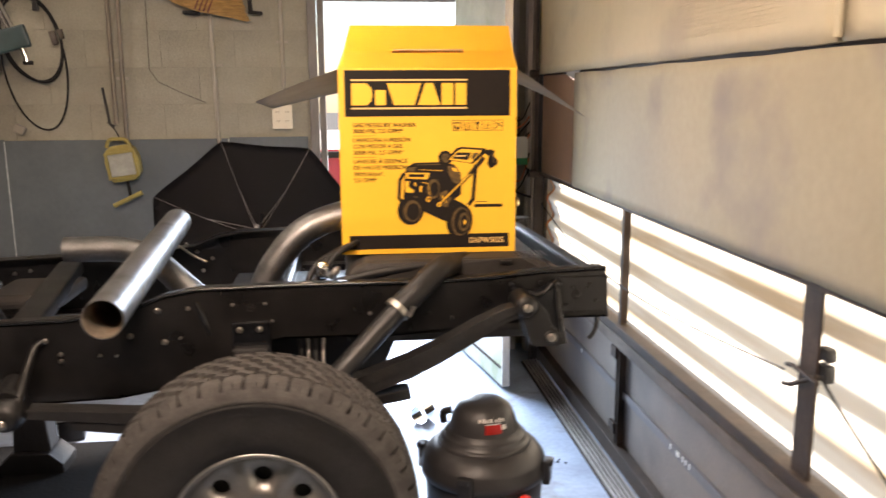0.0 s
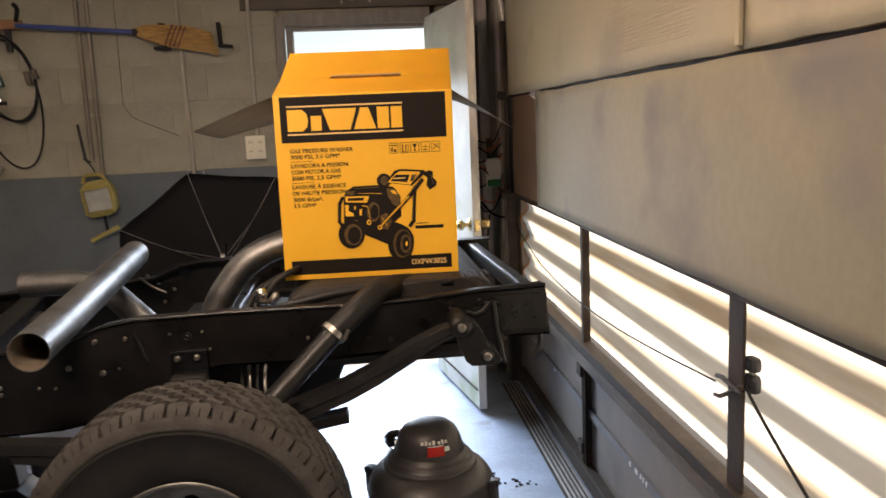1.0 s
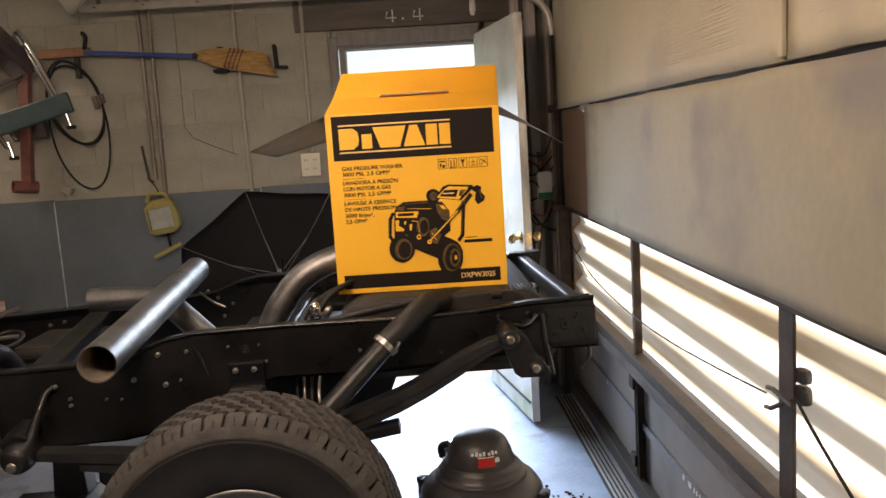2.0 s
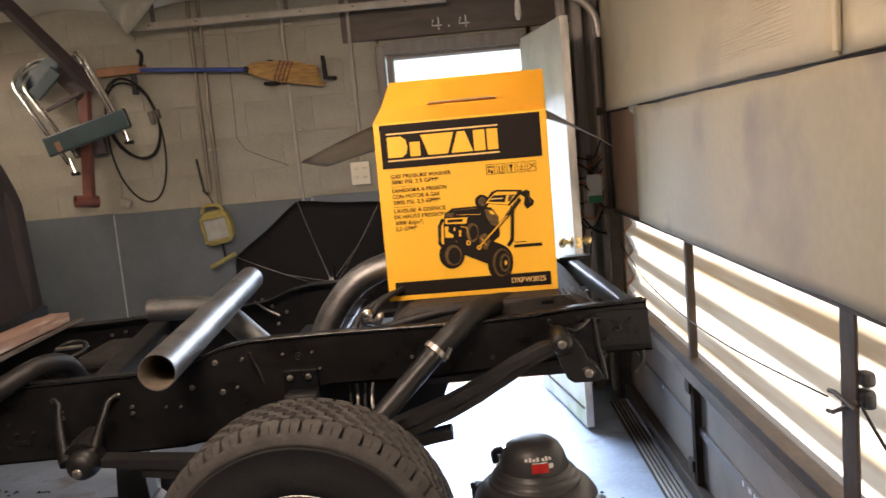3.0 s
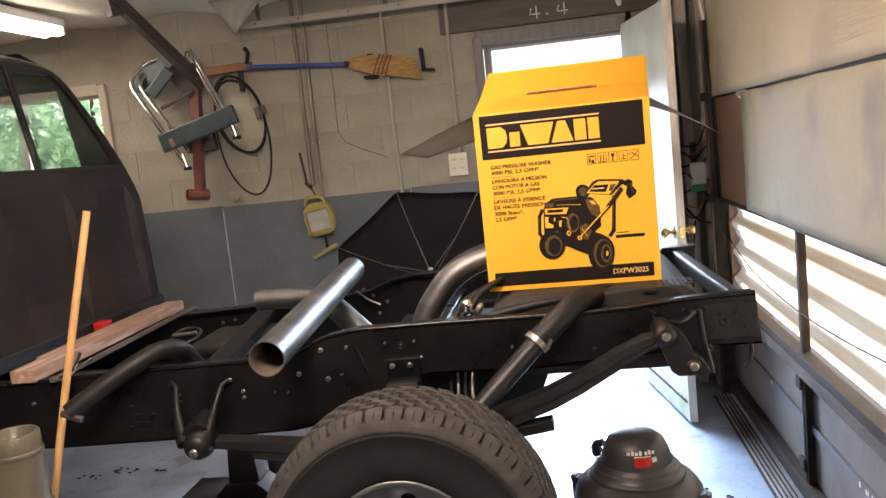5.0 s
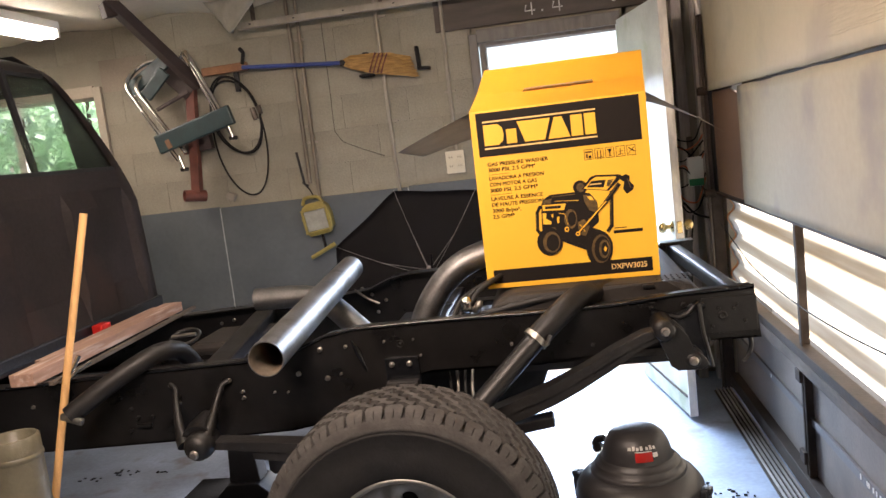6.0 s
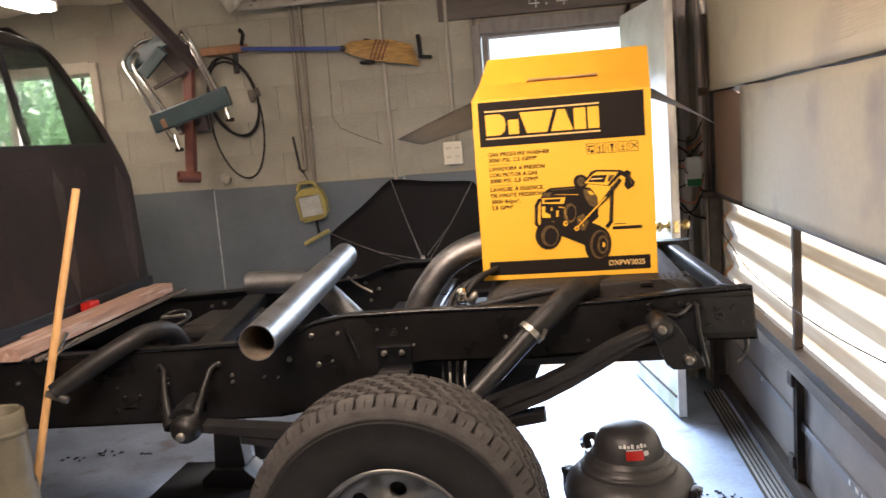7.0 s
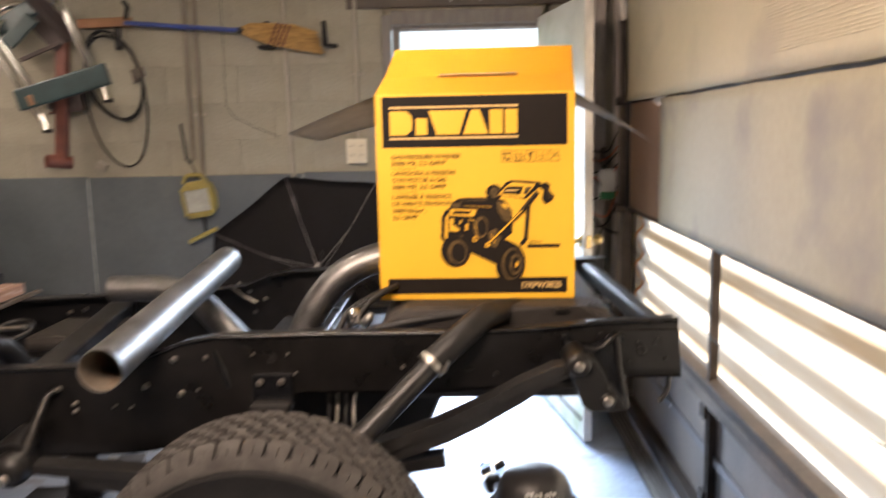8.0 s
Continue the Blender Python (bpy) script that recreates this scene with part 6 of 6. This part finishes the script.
# ---- on the block wall ----
ob = empty("power_outlet", (-0.367, 4.755, 1.36), "ivory double power outlet on a surface box", "power outlet")
part("back_box", box((-0.367, 4.755, 1.43), (0.105, 0.05, 0.125), 0.004), "conduit", ob)
part("cover", box((-0.367, 4.726, 1.43), (0.112, 0.008, 0.134), 0.003), "ivory", ob)
for dx in (-0.026, 0.026):
    for dz in (-0.026, 0.026):
        sock = part("socket", box((-0.367 + dx, 4.7215, 1.43 + dz), (0.034, 0.004, 0.034), 0.003), "ivory", ob)
        for q in (-0.007, 0.007):
            part("slot", box((-0.367 + dx + q, 4.7193, 1.433 + dz), (0.003, 0.002, 0.011)), "dark", sock)

# work light hanging on the wall
wl = empty("work_light", (-1.245, 4.72, 1.05), "faded yellow halogen work light hung on the wall", "work light")
fr_o = [(-1.315, 1.08), (-1.19, 1.08), (-1.155, 1.12), (-1.15, 1.20), (-1.165, 1.26), (-1.20, 1.285), (-1.29, 1.285), (-1.325, 1.26), (-1.34, 1.20), (-1.335, 1.12)]
part("housing", prism(fr_o, at_y(4.69), 0.07, 0.012), "lampyellow", wl)
part("glass", box((-1.245, 4.688, 1.175), (0.135, 0.006, 0.125), 0.006), "lampglass", wl, "dusty square lamp glass")
for s in ((-1.245, 1.245, 0.17, 0.014), (-1.245, 1.105, 0.17, 0.014)):
    part("bezel", box((s[0], 4.683, s[1]), (s[2], 0.014, s[3]), 0.003), "lampyellow", wl)
for x in (-1.322, -1.168):
    part("bezel", box((x, 4.683, 1.175), (0.014, 0.014, 0.13), 0.003), "lampyellow", wl)
part("grip", tube(rounded_path([(-1.31, 4.70, 1.28), (-1.29, 4.70, 1.325), (-1.20, 4.70, 1.315), (-1.18, 4.70, 1.27)], 0.03), 0.011, 10), "lampyellow", wl)
part("foot", tube([(-1.335, 4.68, 0.955), (-1.17, 4.69, 1.005)], 0.013, 10), "lampyellow", wl)
part("stem", tube([(-1.245, 4.73, 1.09), (-1.245, 4.72, 0.985)], 0.009, 8), "cable", wl)
part("cord", tube(rounded_path([(-1.245, 4.755, 1.30), (-1.25, 4.755, 1.36), (-1.29, 4.755, 1.42)], 0.03), 0.004, 6), "cable", wl)
thing("iron_rod", tube([(-1.350, 4.745, 1.60), (-1.325, 4.745, 1.40), (-1.300, 4.745, 1.385)], 0.008, 8), "rusty", "dark iron rod hung on the block wall", "rod")
thing("wall_wire", tube([(-1.09, 4.766, 2.35), (-1.09, 4.766, 2.0), (-1.095, 4.766, 1.70), (-1.05, 4.766, 1.63), (-0.95, 4.766, 1.58), (-0.80, 4.766, 1.515)], 0.0016, 6), "cable", "thin dark wire running down the block wall", "wire")

wl.matrix_basis = pose(-1.245, 4.72, 1.05, 0, -8, 0)

# broom on its hooks
broom = empty("broom", (-1.2, 4.70, 2.05), "corn broom with a blue handle hung level on the wall", "broom")
part("handle", tube([(-1.60, 4.70, 2.148), (-0.955, 4.70, 2.092)], 0.0125, 12), "bluehandle", broom)
bm = bmesh.new()
rr = random.Random(4)
LAY = [(-0.965, 2.093, 0.016), (-0.92, 2.090, 0.034), (-0.86, 2.078, 0.046), (-0.78, 2.064, 0.058), (-0.66, 2.046, 0.066), (-0.55, 2.018, 0.062)]  # x, middle, half width
for k in range(330):
    u, v = rr.uniform(-1, 1), rr.uniform(-1, 1)
    end = rr.uniform(-0.03, 0.015)
    pts = []
    for q, (x, z, w) in enumerate(LAY):
        pts.append((x + (end if q == 5 else 0) - 0.02 * u * (q > 3), 4.70 + v * (0.012 if q == 0 else 0.024) * math.sqrt(max(0.05, 1 - u * u)), z + u * w + rr.uniform(-0.003, 0.003)))
    add_tube(bm, pts, 0.004, 4, radii=[0.003, 0.005, 0.005, 0.0045, 0.004, 0.0018])
part("bristles", bm, "straw", broom, "pale tan broom corn bristles")
for dx in (-0.035, -0.012, 0.011, 0.034):
    part("stitching", box((0, 0, 0), (0.006, 0.064, 0.120), 0.002, pose(-0.752 + dx, 4.70, 2.063 - dx * 0.2, 0, 24, 0)), "stitch", broom)
part("wire_binding", tube([(-0.985, 4.70, 2.094), (-0.950, 4.70, 2.091)], 0.018, 12), "rusty", broom)
hk = empty("wall_hook", (-0.52, 4.74, 2.0), "black metal hook on the block wall", "hook", "broom hooks")
part("upright", box((0, 0, 0), (0.022, 0.04, 0.135), 0.006, pose(-0.522, 4.745, 2.070, 0, -3, 0)), "cable", hk)
part("arm", box((0, 0, 0), (0.080, 0.02, 0.020), 0.006, pose(-0.492, 4.735, 2.006, 0, 6, 0)), "cable", hk)
hk = empty("wall_hook", (-0.84, 4.74, 2.0), "small black peg on the block wall under the broom", "hook", "broom hooks")
part("peg", box((-0.84, 4.735, 2.004), (0.085, 0.07, 0.016), 0.005), "cable", hk)
part("upper_peg", box((-0.832, 4.735, 2.131), (0.03, 0.07, 0.014), 0.004), "cable", hk)
bh = empty("broom_holder", (-1.72, 4.74, 2.13), "brown wooden bracket holding the broom handle", "bracket")
part("block", box((0, 0, 0), (0.29, 0.05, 0.050), 0.006, pose(-1.725, 4.735, 2.155, 0, -1, 0)), "brownwood", bh)
part("clip", tube(rounded_path([(-1.60, 4.71, 2.17), (-1.575, 4.69, 2.235), (-1.60, 4.70, 2.26)], 0.02), 0.012, 8), "cable", bh)
part("peg", box((-1.66, 4.74, 2.07), (0.028, 0.03, 0.12), 0.004), "rusty", bh)

# coiled cable on the wall
coil = empty("coiled_cable", (-1.70, 4.74, 1.35), "black cable hung in loose loops on the wall", "cable")
def loop(cx, cz, rx, rz, y, r, lean, n=44):
    pts = [(cx + rx * math.cos(a) + lean * rz * math.sin(a), y + 0.008 * math.sin(3 * a), cz + rz * math.sin(a)) for a in (math.pi / 2 + 2 * math.pi * i / n for i in range(n + 1))]
    return tube(pts, r, 8, closed=False)
part("loop", loop(-1.70, 1.86, 0.155, 0.225, 4.735, 0.0065, -0.16), "cable", coil)
part("loop", loop(-1.69, 1.74, 0.165, 0.37, 4.725, 0.0055, -0.10), "cable", coil)
part("loop", loop(-1.69, 1.87, 0.150, 0.24, 4.715, 0.007, -0.20), "cable", coil)
part("splice", tube([(-1.58, 4.715, 1.90), (-1.565, 4.715, 1.83)], 0.017, 10), "galv", coil)
part("splice", tube([(-1.54, 4.715, 1.91), (-1.53, 4.715, 1.86)], 0.015, 10), "galv", coil)
part("plug", box((0, 0, 0), (0.06, 0.04, 0.05), 0.012, pose(-1.80, 4.72, 1.375, 0, 25, 0)), "conduit", coil, "grey plastic plug")

# hanging hitch rack with chrome hoops
rack = empty("bike_rack", (-1.95, 4.55, 1.4), "hanging hitch bike rack with chrome hoops and teal cradles", "bike rack")
def bar(name, a, b, w, h, mat, label="", bev=0.004):
    a, b = Vector(a), Vector(b)
    d = b - a
    m = Matrix.Translation((a + b) / 2) @ d.to_track_quat("Y", "Z").to_matrix().to_4x4()
    return part(name, box((0, 0, 0), (w, d.length, h), bev, m), mat, rack, label)
bar("arm", (-2.10, 4.12, 2.55), (-1.84, 4.58, 2.06), 0.062, 0.062, "armsteel", "rusty black square tube")
bar("arm_end", (-2.115, 4.14, 2.60), (-2.10, 4.16, 2.44), 0.065, 0.065, "armsteel")
hl = rounded_path([(-2.00, 4.49, 1.63), (-2.275, 4.50, 2.115), (-2.21, 4.60, 2.235), (-2.06, 4.62, 2.25)], 0.07, 6)
hl2 = rounded_path([(-1.965, 4.53, 1.67), (-2.235, 4.54, 2.10), (-2.18, 4.63, 2.20)], 0.06, 6)
hr = rounded_path([(-1.655, 4.49, 1.795), (-1.835, 4.49, 2.225), (-1.90, 4.58, 2.285), (-1.98, 4.62, 2.20)], 0.07, 6)
hr2 = rounded_path([(-1.69, 4.53, 1.80), (-1.86, 4.53, 2.20), (-1.92, 4.60, 2.25)], 0.06, 6)
for h in (hl, hl2, hr, hr2):
    part("hoop", tube(h, 0.0145, 14), "chrome", rack, "polished chrome hoop")
bar("front_cradle", (-2.115, 4.49, 1.735), (-1.625, 4.49, 1.865), 0.035, 0.115, "teal", "teal painted steel cradle", 0.010)
bar("rear_cradle", (-2.29, 4.60, 2.09), (-2.02, 4.60, 2.245), 0.035, 0.085, "teal", "teal painted steel cradle", 0.008)
bar("rear_cradle", (-2.17, 4.54, 2.03), (-2.03, 4.56, 2.17), 0.03, 0.075, "teal", "", 0.008)
part("badge", box((0, 0, 0), (0.03, 0.006, 0.055), 0.002, pose(-2.035, 4.468, 1.735, 0, -20, 0)), "brownwood", rack)
for p in ((-1.995, 4.49, 1.665), (-1.662, 4.49, 1.815)):
    part("rubber_foot", tube([p, (p[0] + 0.022, p[1], p[2] - 0.085)], 0.012, 10), "chrome", rack)
    part("wing_nut", box((p[0] + 0.026, p[1], p[2] - 0.09), (0.05, 0.02, 0.022), 0.006), "cable", rack)
bar("pivot_bar", (-2.13, 4.58, 1.95), (-1.93, 4.62, 2.04), 0.022, 0.022, "armsteel")
bar("pivot_plate", (-2.05, 4.62, 2.18), (-1.92, 4.64, 2.03), 0.02, 0.11, "armsteel")
bar("receiver_tube", (-1.925, 4.66, 2.10), (-1.992, 4.66, 1.42), 0.055, 0.055, "rust", "rust-red square receiver tube")
bar("receiver_block", (-2.04, 4.69, 1.715), (-1.86, 4.69, 1.735), 0.05, 0.10, "armsteel")
part("receiver_ring", tube([(-2.05, 4.60, 1.415), (-1.955, 4.69, 1.40)], 0.036, 24, 0.006), "rust", rack, "open rust-red tube end")

# pale rail under the ceiling along the back wall
rail = empty("ceiling_rail", (-0.7, 4.6, 2.34), "pale slotted steel rail hung under the ceiling", "rail")
part("channel", box((-0.66, 4.6, 2.372), (1.78, 0.035, 0.040), 0.004), "conduit", rail)
for x in (-1.45, -0.68, -0.1):
    part("hanger", box((x, 4.6, 2.45), (0.025, 0.006, 0.18), 0.001), "galv", rail)
for x in (-1.47, -1.2, -0.9, -0.6, -0.3, 0.0):
    part("slot", box((x, 4.581, 2.374), (0.012, 0.003, 0.006)), "dark", rail)
# torn film hanging from the ceiling
bm = bmesh.new()
rows_ = []
for i in range(9):
    t = i / 8
    w = 0.17 * (1 - t) ** 0.8 + 0.008
    rows_.append([bm.verts.new((-1.52 + (s - 0.45) * 2 * w * (0.9 if s < 0.5 else 1.0), 4.4 + 0.03 * math.sin(9 * s + 3 * t), 2.50 - 0.19 * t)) for s in np.linspace(0, 1, 9)])
for i in range(8):
    for j in range(8):
        bm.faces.new((rows_[i][j], rows_[i][j + 1], rows_[i + 1][j + 1], rows_[i + 1][j])).smooth = True
bmesh.ops.solidify(bm, geom=bm.faces[:], thickness=0.001)
thing("plastic_film", bm, "plastic_sheet", "torn milky plastic film hanging from the ceiling", "plastic film")

# fluorescent shop lights
def shop_light(x, y, z, turn):
    ob = empty("shop_light", (x, y, z), "white fluorescent shop light under the ceiling", "ceiling light", "shop lights")
    m = pose(x, y, z, 0, 0, turn)
    part("channel", box((0, 0, 0.035), (0.16, 1.24, 0.05), 0.012, m), "white", ob)
    for dx in (-0.042, 0.042):
        part("lamp", tube([m @ Vector((dx, -0.60, -0.018)), m @ Vector((dx, 0.60, -0.018))], 0.019, 14), "tube", ob, "lit fluorescent tube")
    for dy in (-0.61, 0.61):
        part("end_cap", box((0, dy, -0.005), (0.15, 0.02, 0.055), 0.006, m), "white", ob)
for p in SHOP_LIGHTS:
    shop_light(*p)

# corner by the door: transformer box and loose wires
tb = empty("control_box", (1.0, 4.63, 1.13), "white and green control box with loose wires", "control box")
part("case", box((1.0, 4.625, 1.225), (0.085, 0.05, 0.165), 0.008), "white", tb)
part("label", box((1.0, 4.598, 1.165), (0.080, 0.006, 0.04), 0.001), "green", tb, "green printed foot of the box")
part("neck", tube([(0.985, 4.63, 1.30), (0.985, 4.65, 1.42)], 0.018, 12), "galv", tb)
rr = random.Random(12)
for k in range(9):
    z = 1.05 + 0.05 * k
    pts = [(0.90 + rr.uniform(-0.02, 0.02), 4.70, z + rr.uniform(-0.05, 0.05)), (0.93 + rr.uniform(-0.02, 0.03), 4.61 + rr.uniform(-0.02, 0.04), z + rr.uniform(-0.06, 0.06)), (1.0 + rr.uniform(-0.02, 0.03), 4.62, z + rr.uniform(-0.08, 0.05)), (1.05, 4.60, z + rr.uniform(-0.05, 0.1))]
    thing("loose_wire", tube(rounded_path(pts, 0.04, 5), 0.0045, 6), "wirered" if k % 3 == 1 else "cable", "loose " + ("orange" if k % 3 == 1 else "black") + " electric wire in the corner", "wire", "loose wires in the corner")
thing("loose_wire", tube(rounded_path([(0.93, 4.66, 1.05), (0.98, 4.6, 0.98), (1.06, 4.55, 0.96)], 0.04), 0.007, 8), "cable", "thick black cable in the corner", "wire", "loose wires in the corner")
thing("loose_wire", tube(rounded_path([(0.97, 4.62, 0.98), (0.95, 4.63, 0.80), (0.93, 4.64, 0.45)], 0.04), 0.005, 8), "cable", "black cable hanging in the corner", "wire", "loose wires in the corner")
thing("bracket_plate", box((0.655, 3.20, 1.046), (0.10, 0.06, 0.014), 0.004), "satin", "black steel plate on the end of the frame", "plate")
thing("chain_stub", tube(rounded_path([(0.735, 2.29, 0.905), (0.742, 2.29, 0.86), (0.73, 2.29, 0.83), (0.715, 2.29, 0.815)], 0.02), 0.007, 8), "rusty", "short rusty chain end hanging from the frame", "chain")

# ---- window in the block wall ----
win = empty("window_1", (-3.22, WALL_Y, 1.40), "wooden wall window open to green foliage", "window", kind="structure")
for x in (-3.78, -2.605):
    part("casing", box((x, WALL_Y - 0.012, 1.75), (0.05, 0.03, 0.82), 0.004), "plainwall", win)
for z in (1.365, 2.135):
    part("casing", box((-3.195, WALL_Y - 0.012, z), (1.13, 0.03, 0.07), 0.004), "plainwall", win)
part("mullion", box((-3.235, WALL_Y + 0.07, 1.75), (0.05, 0.04, 0.70), 0.004), "white", win)
part("sill", box((-3.195, WALL_Y - 0.03, 1.405), (1.13, 0.10, 0.02), 0.004), "wood", win)
pn = part("pane", box((-3.195, WALL_Y + 0.10, 1.75), (1.13, 0.004, 0.70)), "clear", win)
pn.visible_shadow = False

# ---- outside ----
def bush(cx, cy, w, h, count, seed):
    rnd = np.random.default_rng(seed)
    ob = empty("bush", (cx, cy, -0.12), "dense green leafy shrub outside the window", "bush", "shrubs outside")
    bm = bmesh.new()
    for k in range(6):
        a = k * 1.05
        add_tube(bm, [(cx + 0.1 * math.cos(a), cy + 0.1 * math.sin(a), -0.12), (cx + 0.3 * w * math.cos(a), cy + 0.3 * math.sin(a), h * 0.5), (cx + 0.45 * w * math.cos(a), cy + 0.5 * math.sin(a), h * 0.9)], 0.04, 6, radii=[0.05, 0.03, 0.01])
    part("trunk", bm, "bark", ob)
    verts, faces = [], []
    c = rnd.normal(0, 1, (count, 3))
    for q in range(count):
        p = np.array((cx, cy, h * 0.55)) + np.clip(c[q], -1.9, 1.9) * np.array((w * 0.42, 0.45, h * 0.30)) * (0.8 + 0.3 * math.sin(q * 0.7))
        u = rnd.normal(0, 1, 3)
        u /= np.linalg.norm(u)
        v = np.cross(u, rnd.normal(0, 1, 3))
        v /= np.linalg.norm(v)
        s = rnd.uniform(0.05, 0.10)
        i0 = len(verts)
        verts += [tuple(p - u * s), tuple(p + v * s * 0.45), tuple(p + u * s), tuple(p - v * s * 0.45)]
        faces.append((i0, i0 + 1, i0 + 2, i0 + 3))
    me = bpy.data.meshes.new("crown")
    me.from_pydata(verts, [], faces)
    me.materials.append(M["leaf"])
    cr = new("crown", me)
    cr.parent = ob
    cr.matrix_parent_inverse = ob.matrix_basis.inverted()
for k, (bx_, by_) in enumerate(((-3.2, 7.4), (-4.6, 7.7), (-6.0, 7.3), (-4.0, 9.2), (-5.6, 9.3), (-7.6, 8.6), (-2.6, 9.0))):
    bush(bx_, by_, 1.8, 3.2, 2600, 20 + k)
tr = empty("trailer", (-0.2, 9.6, -0.12), "red utility trailer parked on the drive outside", "trailer")
part("side", box((-0.2, 9.0, 0.58), (3.2, 0.05, 0.58), 0.01), "carred", tr)
part("side", box((-0.2, 10.4, 0.58), (3.2, 0.05, 0.58), 0.01), "carred", tr)
part("bed", box((-0.2, 9.7, 0.32), (3.2, 1.4, 0.06), 0.01), "carred", tr)
part("top_rail", box((-0.2, 8.99, 0.905), (3.24, 0.08, 0.07), 0.01), "gdsteel", tr, "dark steel top rail")
for x in (-1.0, 0.6):
    for y in (8.9, 10.5):
        part("wheel", tube([(x, y - 0.09, 0.20), (x, y + 0.09, 0.20)], 0.32, 28), "rubber", tr)

# ---- block courses of the back wall ----
BL, BHT = 0.406, 0.203
block_meshes = {}
def block_mesh(w, h):
    key = (round(w, 2), round(h, 2))
    if key not in block_meshes:
        block_meshes[key] = finish("block", box((0, 0, 0), (w - 0.0024, 0.0055, h - 0.0024), 0.001), "block")
    return block_meshes[key]
zc = 1.30 + 0.005
row_i = 0
while zc < CEIL:
    h = min(BHT, CEIL + 0.08 - zc)
    x = DOOR_L - 0.065 - (BL / 2 if row_i % 2 else 0.0)
    if row_i % 2:
        spans = [(DOOR_L - 0.065 - BL / 2, DOOR_L - 0.065)]
    else:
        spans = []
    while x > WEST:
        spans.append((max(WEST, x - BL), x))
        x -= BL
    for a, b in spans:
        cuts = [(a, b)]
        if zc + h > 1.33 and zc < 2.17:
            cuts = [(p, q) for p, q in ((a, min(b, -3.83)), (max(a, -2.575), b)) if q - p > 0.05]
        for p, q in cuts:
            bare = -2.86 < (p + q) / 2 < -2.40 and 2.1 < zc + h / 2 < 2.33
            o = new("block", block_mesh(q - p, h))
            if bare:
                o.material_slots[0].link = "OBJECT"
                o.material_slots[0].material = M["greyblock"]
            o.location = ((p + q) / 2, WALL_Y + 0.002, zc + h / 2)
            o.parent = wall_north
    zc += BHT
    row_i += 1
